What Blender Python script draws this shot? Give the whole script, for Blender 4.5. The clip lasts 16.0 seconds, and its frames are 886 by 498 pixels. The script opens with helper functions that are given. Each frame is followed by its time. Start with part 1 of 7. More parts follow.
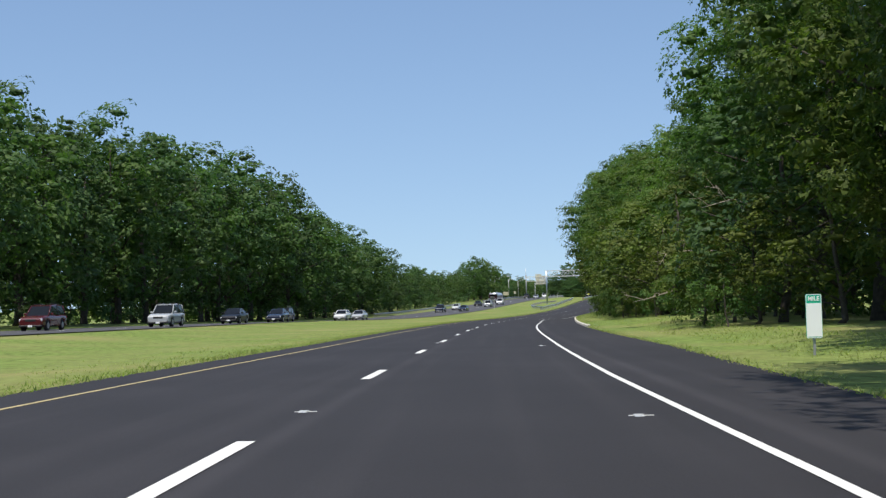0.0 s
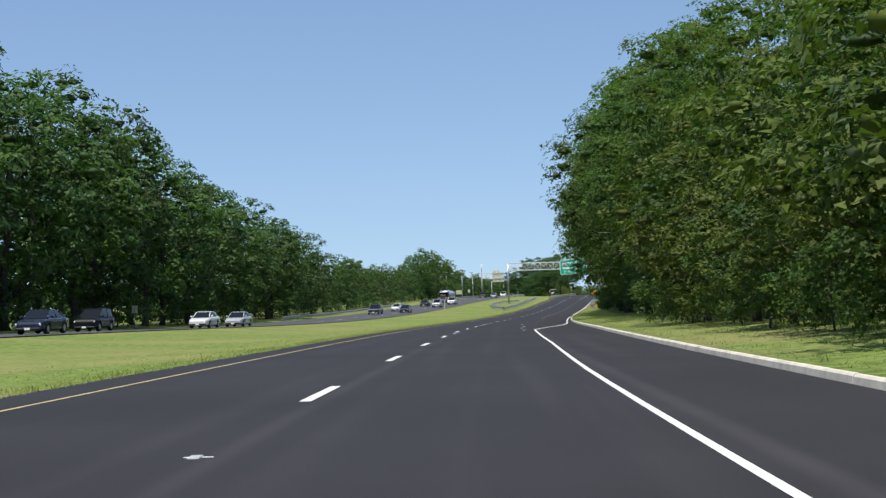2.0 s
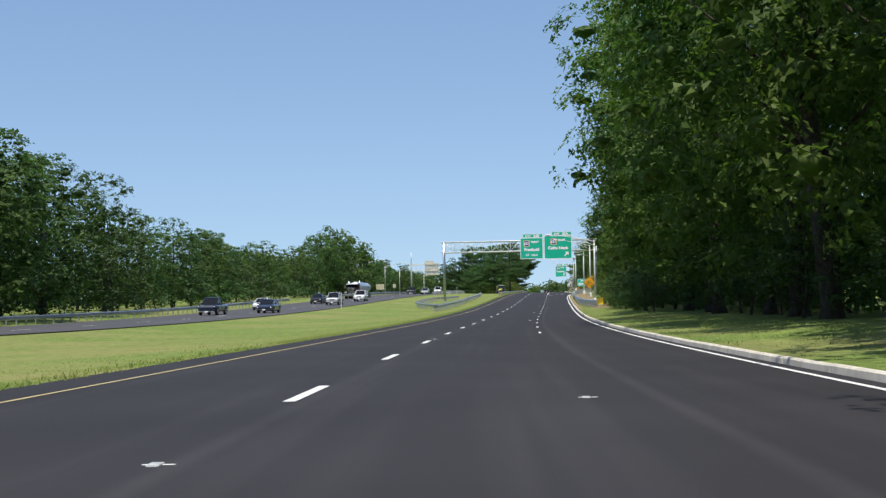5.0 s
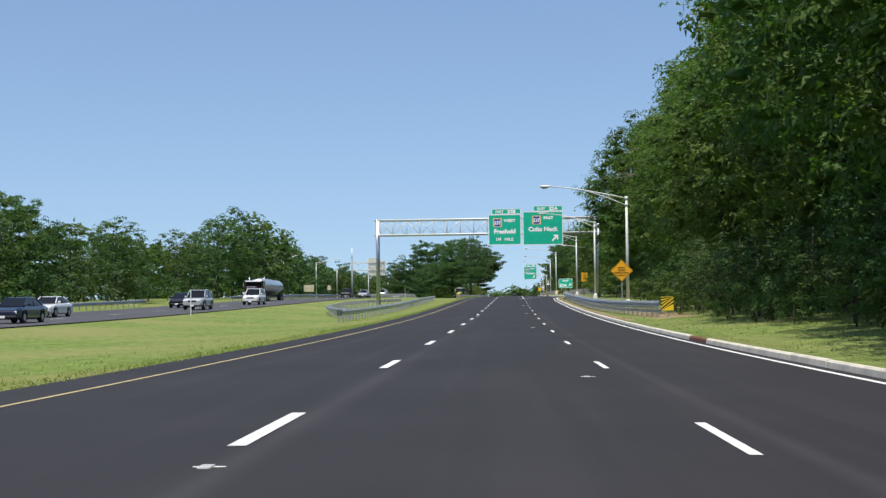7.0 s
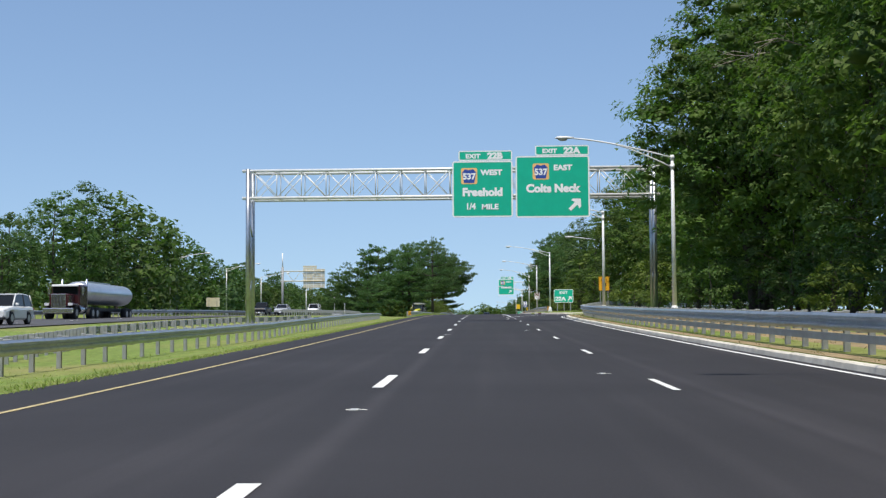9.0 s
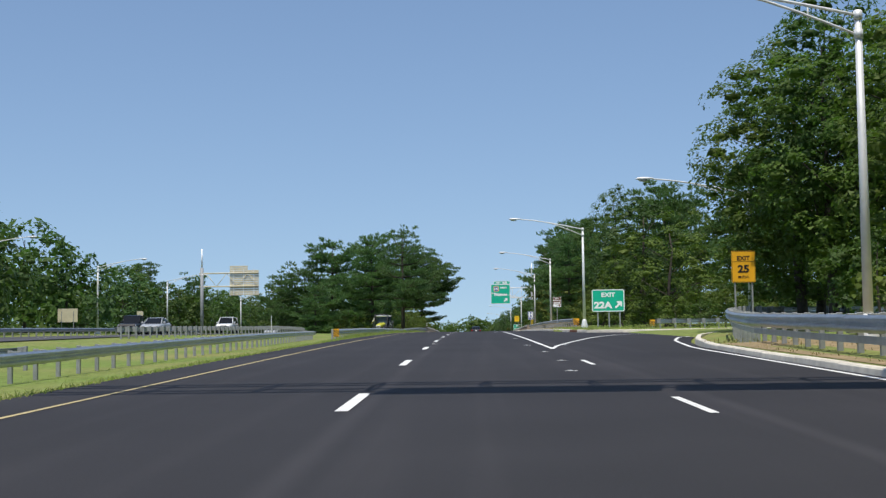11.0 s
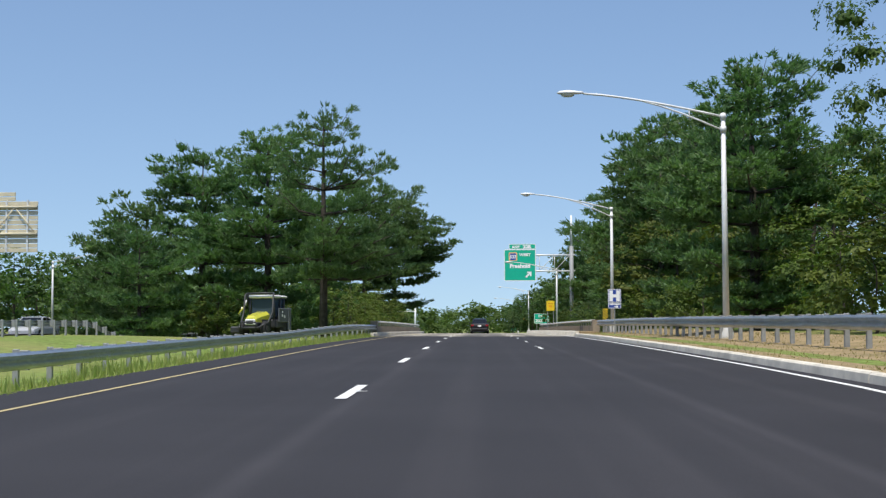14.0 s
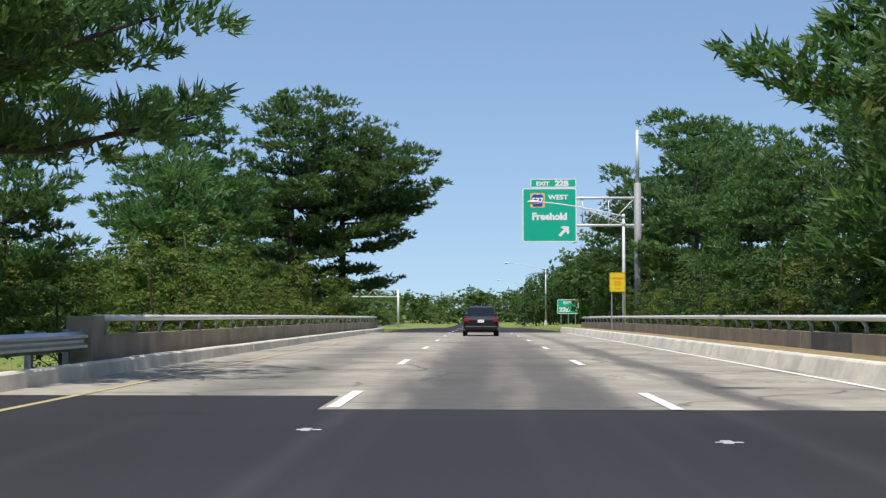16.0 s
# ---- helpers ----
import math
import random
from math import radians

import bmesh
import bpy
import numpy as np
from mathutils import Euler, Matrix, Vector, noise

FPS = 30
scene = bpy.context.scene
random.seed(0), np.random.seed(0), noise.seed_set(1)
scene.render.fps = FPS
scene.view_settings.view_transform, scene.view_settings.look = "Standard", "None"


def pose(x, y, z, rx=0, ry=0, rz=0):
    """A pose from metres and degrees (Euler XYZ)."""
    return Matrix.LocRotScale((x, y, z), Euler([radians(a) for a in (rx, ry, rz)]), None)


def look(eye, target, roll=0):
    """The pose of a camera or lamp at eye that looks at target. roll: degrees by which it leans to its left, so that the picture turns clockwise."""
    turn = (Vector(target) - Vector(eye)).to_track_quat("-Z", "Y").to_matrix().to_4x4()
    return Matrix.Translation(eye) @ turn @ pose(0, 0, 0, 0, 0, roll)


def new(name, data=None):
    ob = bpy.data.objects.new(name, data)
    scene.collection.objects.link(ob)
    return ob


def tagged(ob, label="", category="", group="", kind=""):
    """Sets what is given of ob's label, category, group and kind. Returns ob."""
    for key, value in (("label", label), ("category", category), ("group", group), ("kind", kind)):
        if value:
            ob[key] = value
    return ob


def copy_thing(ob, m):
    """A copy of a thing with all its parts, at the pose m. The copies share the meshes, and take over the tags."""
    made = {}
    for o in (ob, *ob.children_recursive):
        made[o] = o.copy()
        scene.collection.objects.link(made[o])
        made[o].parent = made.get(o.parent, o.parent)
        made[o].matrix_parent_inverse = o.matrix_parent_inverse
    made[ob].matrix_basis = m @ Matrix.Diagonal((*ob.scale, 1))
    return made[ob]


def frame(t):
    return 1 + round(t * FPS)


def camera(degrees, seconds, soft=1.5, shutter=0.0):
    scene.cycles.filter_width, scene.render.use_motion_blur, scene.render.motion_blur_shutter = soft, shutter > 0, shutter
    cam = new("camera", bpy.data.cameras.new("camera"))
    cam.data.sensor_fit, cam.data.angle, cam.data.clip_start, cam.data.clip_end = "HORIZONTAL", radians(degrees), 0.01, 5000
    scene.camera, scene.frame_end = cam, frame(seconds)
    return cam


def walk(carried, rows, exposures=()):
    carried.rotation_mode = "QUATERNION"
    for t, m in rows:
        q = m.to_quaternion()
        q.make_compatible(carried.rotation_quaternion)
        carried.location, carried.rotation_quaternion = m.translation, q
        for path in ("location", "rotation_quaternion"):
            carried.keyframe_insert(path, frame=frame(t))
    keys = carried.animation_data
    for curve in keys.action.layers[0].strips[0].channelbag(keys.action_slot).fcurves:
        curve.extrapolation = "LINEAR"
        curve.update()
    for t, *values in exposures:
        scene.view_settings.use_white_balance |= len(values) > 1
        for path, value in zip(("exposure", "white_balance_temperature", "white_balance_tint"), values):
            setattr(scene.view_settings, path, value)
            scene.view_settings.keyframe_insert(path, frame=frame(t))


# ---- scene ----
cam = camera(37.65, 16.0, soft=1.35)
ROWS = [
    (0.0, 0.000, 0.000, 0.000, 10.395, 2.243, 1.459),
    (0.5, -2.342, 15.755, -0.128, 9.773, 2.327, 1.617),
    (1.0, -4.563, 31.720, -0.303, 9.265, 2.216, 1.699),
    (1.5, -6.653, 47.904, -0.476, 8.778, 2.144, 1.770),
    (2.0, -8.624, 64.031, -0.626, 8.323, 2.251, 1.646),
    (2.5, -10.472, 80.219, -0.777, 7.875, 2.200, 1.504),
    (3.0, -12.187, 96.517, -0.937, 7.361, 2.266, 1.303),
    (3.5, -13.784, 112.865, -1.092, 6.842, 2.203, 1.095),
    (4.0, -15.254, 129.254, -1.278, 6.381, 2.265, 1.016),
    (4.5, -16.570, 145.506, -1.474, 5.969, 2.219, 1.074),
    (5.0, -17.860, 161.781, -1.658, 5.522, 2.220, 1.039),
    (5.5, -18.953, 178.014, -1.820, 5.060, 2.223, 0.965),
    (6.0, -19.865, 194.273, -1.952, 4.597, 2.255, 0.869),
    (6.5, -20.612, 210.627, -2.043, 4.147, 2.340, 0.768),
    (7.0, -21.210, 227.147, -2.084, 3.723, 2.506, 0.679),
    (7.5, -21.786, 243.803, -2.124, 3.323, 2.759, 0.681),
    (8.0, -22.267, 260.398, -2.109, 2.910, 2.935, 0.524),
    (8.5, -22.634, 276.941, -2.058, 2.576, 3.198, 0.496),
    (9.0, -22.912, 293.356, -1.912, 2.309, 3.363, 0.359),
    (9.5, -23.187, 309.669, -1.763, 2.057, 3.567, 0.357),
    (10.0, -23.379, 325.721, -1.534, 1.896, 3.738, 0.470),
    (10.5, -23.511, 341.621, -1.256, 1.810, 3.858, 0.628),
    (11.0, -23.604, 357.476, -0.960, 1.786, 3.908, 0.760),
    (11.5, -23.678, 373.395, -0.678, 1.810, 3.871, 0.796),
    (12.0, -23.735, 389.391, -0.405, 1.775, 3.796, 0.702),
    (12.5, -23.824, 405.368, -0.149, 1.896, 3.696, 0.726),
    (13.0, -23.952, 421.270, 0.074, 1.957, 3.496, 0.624),
    (13.5, -24.090, 437.093, 0.249, 1.934, 3.347, 0.478),
    (14.0, -24.231, 452.881, 0.424, 1.900, 3.278, 0.194),
    (14.5, -24.388, 468.591, 0.555, 1.920, 3.028, -0.052),
    (15.0, -24.552, 484.262, 0.632, 1.920, 2.930, 0.083),
    (15.5, -24.664, 499.943, 0.684, 1.906, 2.842, 0.097),
    (16.0, -24.737, 515.546, 0.689, 1.785, 2.711, -0.012),
]
walk(cam, [(t, pose(x, y, z, 90 + pitch, roll, yaw)) for t, x, y, z, yaw, pitch, roll in ROWS],
     [(0.0, 0.0), (9.2, 0.0), (10.6, -0.16), (11.5, -0.16), (11.65, 0.0), (16.0, 0.0)])

# ---- sky, sun, exposure ----
SUN_EL, SUN_AZ = radians(70.5), radians(190)      # azimuth clockwise from +y
world = bpy.data.worlds.new("sky")
scene.world = world
world.use_nodes = True
wn = world.node_tree
sky = wn.nodes.new("ShaderNodeTexSky")
sky.sky_type, sky.sun_disc = "NISHITA", False
sky.sun_elevation, sky.sun_rotation = SUN_EL, SUN_AZ
sky.air_density, sky.dust_density, sky.ozone_density, sky.altitude = 1.0, 0.9, 3.0, 20
wn.nodes["Background"].inputs["Strength"].default_value = 0.155
wn.links.new(sky.outputs[0], wn.nodes["Background"].inputs["Color"])
# a hazy summer sky: little change of tone from the horizon up
wtc, wmul, wadd = wn.nodes.new("ShaderNodeTexCoord"), wn.nodes.new("ShaderNodeVectorMath"), wn.nodes.new("ShaderNodeVectorMath")
wmul.operation, wadd.operation = "MULTIPLY", "ADD"
wmul.inputs[1].default_value, wadd.inputs[1].default_value = (1, 1, 0.82), (0, 0, 0.10)
wn.links.new(wtc.outputs["Generated"], wmul.inputs[0])
wn.links.new(wmul.outputs[0], wadd.inputs[0])
wn.links.new(wadd.outputs[0], sky.inputs["Vector"])
sun_data = bpy.data.lights.new("sun", "SUN")
sun_data.energy, sun_data.angle, sun_data.color = 4.6, radians(0.55), (1.0, 0.95, 0.86)
sun = new("sun", sun_data)
sd = Vector((math.sin(SUN_AZ) * math.cos(SUN_EL), math.cos(SUN_AZ) * math.cos(SUN_EL), math.sin(SUN_EL)))
sun.matrix_world = look(sd * 500, (0, 0, 0))
scene.view_settings.exposure = 0.0


# ---- materials ----
def material(name, colour, rough=0.6, metal=0.0, spec=0.5, vary=0.0, scale=1.0, bump=0.0, bump_scale=60.0, second=None, second_scale=0.15, second_amount=0.5, island=0.0, coat=0.0):
    m = bpy.data.materials.new(name)
    m.use_nodes = True
    nt = m.node_tree
    b = nt.nodes["Principled BSDF"]
    b.inputs["Roughness"].default_value, b.inputs["Metallic"].default_value = rough, metal
    b.inputs["Specular IOR Level"].default_value = spec
    b.inputs["Coat Weight"].default_value = coat
    c = (*colour, 1)
    b.inputs["Base Color"].default_value = c
    tc = nt.nodes.new("ShaderNodeTexCoord")
    col = None
    if vary or second:
        geo = nt.nodes.new("ShaderNodeNewGeometry")
        n1 = nt.nodes.new("ShaderNodeTexNoise")
        n1.inputs["Scale"].default_value, n1.inputs["Detail"].default_value = scale, 6
        nt.links.new(geo.outputs["Position"], n1.inputs["Vector"])
        hsv = nt.nodes.new("ShaderNodeHueSaturation")
        hsv.inputs["Color"].default_value = c
        mr = nt.nodes.new("ShaderNodeMapRange")
        mr.inputs["From Min"].default_value, mr.inputs["From Max"].default_value = 0.3, 0.7
        mr.inputs["To Min"].default_value, mr.inputs["To Max"].default_value = 1 - vary, 1 + vary
        nt.links.new(n1.outputs["Fac"], mr.inputs["Value"])
        nt.links.new(mr.outputs[0], hsv.inputs["Value"])
        col = hsv.outputs[0]
        if second:
            n2 = nt.nodes.new("ShaderNodeTexNoise")
            n2.inputs["Scale"].default_value, n2.inputs["Detail"].default_value = second_scale, 5
            nt.links.new(geo.outputs["Position"], n2.inputs["Vector"])
            m2 = nt.nodes.new("ShaderNodeMapRange")
            m2.inputs["From Min"].default_value, m2.inputs["From Max"].default_value = 0.42, 0.68
            m2.inputs["To Max"].default_value = second_amount
            nt.links.new(n2.outputs["Fac"], m2.inputs["Value"])
            mix = nt.nodes.new("ShaderNodeMix")
            mix.data_type = "RGBA"
            nt.links.new(m2.outputs[0], mix.inputs["Factor"])
            nt.links.new(col, mix.inputs[6])
            mix.inputs[7].default_value = (*second, 1)
            col = mix.outputs[2]
    if island:
        geo2 = nt.nodes.new("ShaderNodeNewGeometry")
        h2 = nt.nodes.new("ShaderNodeHueSaturation")
        m3 = nt.nodes.new("ShaderNodeMapRange")
        m3.inputs["To Min"].default_value, m3.inputs["To Max"].default_value = 1 - island, 1 + island
        nt.links.new(geo2.outputs["Random Per Island"], m3.inputs["Value"])
        nt.links.new(m3.outputs[0], h2.inputs["Value"])
        h2.inputs["Color"].default_value = c
        if col:
            nt.links.new(col, h2.inputs["Color"])
        col = h2.outputs[0]
    if col:
        nt.links.new(col, b.inputs["Base Color"])
    if bump:
        n3 = nt.nodes.new("ShaderNodeTexNoise")
        n3.inputs["Scale"].default_value, n3.inputs["Detail"].default_value = bump_scale, 4
        nt.links.new(tc.outputs["Object"], n3.inputs["Vector"])
        bp = nt.nodes.new("ShaderNodeBump")
        bp.inputs["Strength"].default_value, bp.inputs["Distance"].default_value = bump, 0.01
        nt.links.new(n3.outputs["Fac"], bp.inputs["Height"])
        nt.links.new(bp.outputs[0], b.inputs["Normal"])
    return m


def leaf_material(name, colour, tint, vary=0.35, through_light=0.35, rough=0.45, spec=0.4):
    m = bpy.data.materials.new(name)
    m.use_nodes = True
    nt = m.node_tree
    b = nt.nodes["Principled BSDF"]
    b.inputs["Roughness"].default_value = rough
    b.inputs["Specular IOR Level"].default_value = spec
    geo = nt.nodes.new("ShaderNodeNewGeometry")
    info = nt.nodes.new("ShaderNodeObjectInfo")
    noi = nt.nodes.new("ShaderNodeTexNoise")
    noi.inputs["Scale"].default_value, noi.inputs["Detail"].default_value = 0.35, 3
    nt.links.new(geo.outputs["Position"], noi.inputs["Vector"])
    mr0 = nt.nodes.new("ShaderNodeMapRange")
    mr0.inputs["From Min"].default_value, mr0.inputs["From Max"].default_value = 0.35, 0.65
    nt.links.new(noi.outputs["Fac"], mr0.inputs["Value"])
    mix = nt.nodes.new("ShaderNodeMix")
    mix.data_type = "RGBA"
    mix.inputs[6].default_value, mix.inputs[7].default_value = (*colour, 1), (*tint, 1)
    nt.links.new(mr0.outputs[0], mix.inputs["Factor"])
    hsv = nt.nodes.new("ShaderNodeHueSaturation")
    nt.links.new(mix.outputs[2], hsv.inputs["Color"])
    add = nt.nodes.new("ShaderNodeMath")
    add.operation = "ADD"
    nt.links.new(geo.outputs["Random Per Island"], add.inputs[0])
    nt.links.new(info.outputs["Random"], add.inputs[1])
    mr = nt.nodes.new("ShaderNodeMapRange")
    mr.inputs["From Max"].default_value = 2.0
    mr.inputs["To Min"].default_value, mr.inputs["To Max"].default_value = 1 - vary, 1 + vary
    nt.links.new(add.outputs[0], mr.inputs["Value"])
    nt.links.new(mr.outputs[0], hsv.inputs["Value"])
    hue = nt.nodes.new("ShaderNodeMapRange")
    hue.inputs["To Min"].default_value, hue.inputs["To Max"].default_value = 0.485, 0.515
    nt.links.new(info.outputs["Random"], hue.inputs["Value"])
    nt.links.new(hue.outputs[0], hsv.inputs["Hue"])
    nt.links.new(hsv.outputs[0], b.inputs["Base Color"])
    tr = nt.nodes.new("ShaderNodeBsdfTranslucent")
    gain = nt.nodes.new("ShaderNodeMix")
    gain.data_type, gain.blend_type = "RGBA", "MULTIPLY"
    gain.inputs["Factor"].default_value = 1.0
    gain.inputs[7].default_value = (0.95, 1.25, 0.6, 1)
    nt.links.new(hsv.outputs[0], gain.inputs[6])
    nt.links.new(gain.outputs[2], tr.inputs["Color"])
    ms = nt.nodes.new("ShaderNodeMixShader")
    ms.inputs[0].default_value = through_light
    nt.links.new(b.outputs[0], ms.inputs[1])
    nt.links.new(tr.outputs[0], ms.inputs[2])
    nt.links.new(ms.outputs[0], nt.nodes["Material Output"].inputs["Surface"])
    return m


def asphalt_material(name, base, streak, joint):
    """Fresh asphalt: fine stone grain, faint paler wheel streaks along the road, soft blotches."""
    m = bpy.data.materials.new(name)
    m.use_nodes = True
    nt = m.node_tree
    b = nt.nodes["Principled BSDF"]
    b.inputs["Roughness"].default_value = 0.82
    b.inputs["Specular IOR Level"].default_value = 0.28
    uv = nt.nodes.new("ShaderNodeUVMap")        # u: offset across, v: metres along
    sep = nt.nodes.new("ShaderNodeSeparateXYZ")
    nt.links.new(uv.outputs[0], sep.inputs[0])
    comb = nt.nodes.new("ShaderNodeCombineXYZ")
    sx = nt.nodes.new("ShaderNodeMath"); sx.operation = "MULTIPLY"; sx.inputs[1].default_value = 1.1
    sy = nt.nodes.new("ShaderNodeMath"); sy.operation = "MULTIPLY"; sy.inputs[1].default_value = 0.02
    nt.links.new(sep.outputs[0], sx.inputs[0]); nt.links.new(sep.outputs[1], sy.inputs[0])
    nt.links.new(sx.outputs[0], comb.inputs[0]); nt.links.new(sy.outputs[0], comb.inputs[1])
    n1 = nt.nodes.new("ShaderNodeTexNoise"); n1.inputs["Scale"].default_value = 1.6; n1.inputs["Detail"].default_value = 4
    nt.links.new(comb.outputs[0], n1.inputs["Vector"])
    r1 = nt.nodes.new("ShaderNodeMapRange"); r1.inputs["From Min"].default_value, r1.inputs["From Max"].default_value = 0.5, 0.78
    nt.links.new(n1.outputs["Fac"], r1.inputs["Value"])
    mix = nt.nodes.new("ShaderNodeMix"); mix.data_type = "RGBA"
    mix.inputs[6].default_value, mix.inputs[7].default_value = (*base, 1), (*streak, 1)
    nt.links.new(r1.outputs[0], mix.inputs["Factor"])
    n2 = nt.nodes.new("ShaderNodeTexNoise"); n2.inputs["Scale"].default_value = 0.25; n2.inputs["Detail"].default_value = 5
    nt.links.new(uv.outputs[0], n2.inputs["Vector"])
    n3 = nt.nodes.new("ShaderNodeTexNoise"); n3.inputs["Scale"].default_value = 45; n3.inputs["Detail"].default_value = 3
    nt.links.new(uv.outputs[0], n3.inputs["Vector"])
    ad = nt.nodes.new("ShaderNodeMath"); ad.operation = "ADD"
    nt.links.new(n2.outputs["Fac"], ad.inputs[0]); nt.links.new(n3.outputs["Fac"], ad.inputs[1])
    r2 = nt.nodes.new("ShaderNodeMapRange"); r2.inputs["From Min"].default_value, r2.inputs["From Max"].default_value = 0.6, 1.4
    r2.inputs["To Min"].default_value, r2.inputs["To Max"].default_value = 0.72, 1.28
    nt.links.new(ad.outputs[0], r2.inputs["Value"])
    hsv = nt.nodes.new("ShaderNodeHueSaturation")
    nt.links.new(mix.outputs[2], hsv.inputs["Color"]); nt.links.new(r2.outputs[0], hsv.inputs["Value"])
    # pale dusty bands along the two paving joints beside the lane lines
    band = nt.nodes.new("ShaderNodeMath"); band.operation = "SUBTRACT"; band.inputs[1].default_value = joint + 1.94
    nt.links.new(sep.outputs[0], band.inputs[0])
    ab0 = nt.nodes.new("ShaderNodeMath"); ab0.operation = "ABSOLUTE"; nt.links.new(band.outputs[0], ab0.inputs[0])
    two = nt.nodes.new("ShaderNodeMath"); two.operation = "SUBTRACT"; two.inputs[1].default_value = 1.94
    nt.links.new(ab0.outputs[0], two.inputs[0])
    ab = nt.nodes.new("ShaderNodeMath"); ab.operation = "ABSOLUTE"; nt.links.new(two.outputs[0], ab.inputs[0])
    r3 = nt.nodes.new("ShaderNodeMapRange"); r3.inputs["From Min"].default_value, r3.inputs["From Max"].default_value = 0.16, 0.03
    r3.inputs["To Min"].default_value, r3.inputs["To Max"].default_value = 0.0, 0.5
    nt.links.new(ab.outputs[0], r3.inputs["Value"])
    mul = nt.nodes.new("ShaderNodeMath"); mul.operation = "MULTIPLY"
    nt.links.new(r3.outputs[0], mul.inputs[0]); nt.links.new(n2.outputs["Fac"], mul.inputs[1])
    mixb = nt.nodes.new("ShaderNodeMix"); mixb.data_type = "RGBA"
    nt.links.new(mul.outputs[0], mixb.inputs["Factor"]); nt.links.new(hsv.outputs[0], mixb.inputs[6])
    mixb.inputs[7].default_value = (streak[0] * 1.7, streak[1] * 1.7, streak[2] * 1.7, 1)
    nt.links.new(mixb.outputs[2], b.inputs["Base Color"])
    bp = nt.nodes.new("ShaderNodeBump"); bp.inputs["Strength"].default_value, bp.inputs["Distance"].default_value = 0.35, 0.006
    nt.links.new(n3.outputs["Fac"], bp.inputs["Height"]); nt.links.new(bp.outputs[0], b.inputs["Normal"])
    return m


M_ASPHALT = asphalt_material("fresh_asphalt", (0.0290, 0.0272, 0.0298), (0.041, 0.038, 0.0410), 0.12)
M_ASPHALT_OLD = asphalt_material("older_asphalt", (0.075, 0.075, 0.080), (0.12, 0.118, 0.12), 50)


def deck_material(name):
    """Old tan concrete: blotches, wandering dark tyre bands along the lanes, fine cracks."""
    m = material(name, (0.365, 0.33, 0.268), 0.88, vary=0.18, scale=2.2, bump=0.4, second=(0.20, 0.182, 0.155), second_scale=0.45, second_amount=0.75)
    nt = m.node_tree
    b = nt.nodes["Principled BSDF"]
    col = b.inputs["Base Color"].links[0].from_socket
    uv = nt.nodes.new("ShaderNodeUVMap")
    sep = nt.nodes.new("ShaderNodeSeparateXYZ"); nt.links.new(uv.outputs[0], sep.inputs[0])
    mp = nt.nodes.new("ShaderNodeMapping"); mp.inputs["Scale"].default_value = (0.9, 0.09, 1)
    nt.links.new(uv.outputs[0], mp.inputs[0])
    nz = nt.nodes.new("ShaderNodeTexNoise"); nz.inputs["Scale"].default_value, nz.inputs["Detail"].default_value = 2.2, 6
    nt.links.new(mp.outputs[0], nz.inputs["Vector"])

    def node(op, a, c):
        n = nt.nodes.new("ShaderNodeMath"); n.operation = op
        for i, v in enumerate((a, c)):
            if isinstance(v, (int, float)):
                n.inputs[i].default_value = v
            else:
                nt.links.new(v, n.inputs[i])
        return n.outputs[0]
    wander = node("MULTIPLY", node("SUBTRACT", nz.outputs["Fac"], 0.5), 1.1)
    u = node("ADD", sep.outputs[0], wander)
    for centre, half, slope, amount in ((1.15, 0.75, 0.012, 0.86), (2.65, 0.55, 0.008, 0.80), (4.75, 0.28, -0.004, 0.78), (-1.5, 0.6, -0.01, 0.50)):
        drift = node("ADD", node("MULTIPLY", node("SUBTRACT", sep.outputs[1], 529.0), slope), centre)
        dist = node("ABSOLUTE", node("SUBTRACT", u, drift), 0)
        r = nt.nodes.new("ShaderNodeMapRange"); r.interpolation_type = "SMOOTHSTEP"
        r.inputs["From Min"].default_value, r.inputs["From Max"].default_value = half * 1.9, half * 0.3
        r.inputs["To Min"].default_value, r.inputs["To Max"].default_value = 0.0, amount
        nt.links.new(dist, r.inputs["Value"])
        fade = nt.nodes.new("ShaderNodeMapRange")
        fade.inputs["From Min"].default_value, fade.inputs["From Max"].default_value = 535, 590
        fade.inputs["To Min"].default_value, fade.inputs["To Max"].default_value = 1.0, 0.35
        nt.links.new(sep.outputs[1], fade.inputs["Value"])
        mix = nt.nodes.new("ShaderNodeMix"); mix.data_type = "RGBA"
        nt.links.new(node("MULTIPLY", r.outputs[0], fade.outputs[0]), mix.inputs["Factor"])
        nt.links.new(col, mix.inputs[6]); mix.inputs[7].default_value = (0.055, 0.053, 0.055, 1)
        col = mix.outputs[2]
    mp2 = nt.nodes.new("ShaderNodeMapping"); mp2.inputs["Scale"].default_value = (0.16, 0.30, 1)
    wn = nt.nodes.new("ShaderNodeTexNoise"); wn.inputs["Scale"].default_value = 0.8; wn.inputs["Detail"].default_value = 4
    nt.links.new(uv.outputs[0], wn.inputs["Vector"])
    va = nt.nodes.new("ShaderNodeVectorMath"); va.operation = "ADD"
    nt.links.new(uv.outputs[0], va.inputs[0]); nt.links.new(wn.outputs["Color"], va.inputs[1])
    nt.links.new(va.outputs[0], mp2.inputs[0])
    vo = nt.nodes.new("ShaderNodeTexVoronoi"); vo.feature = "DISTANCE_TO_EDGE"; vo.inputs["Scale"].default_value = 1.0
    nt.links.new(mp2.outputs[0], vo.inputs["Vector"])
    cr = nt.nodes.new("ShaderNodeMapRange")
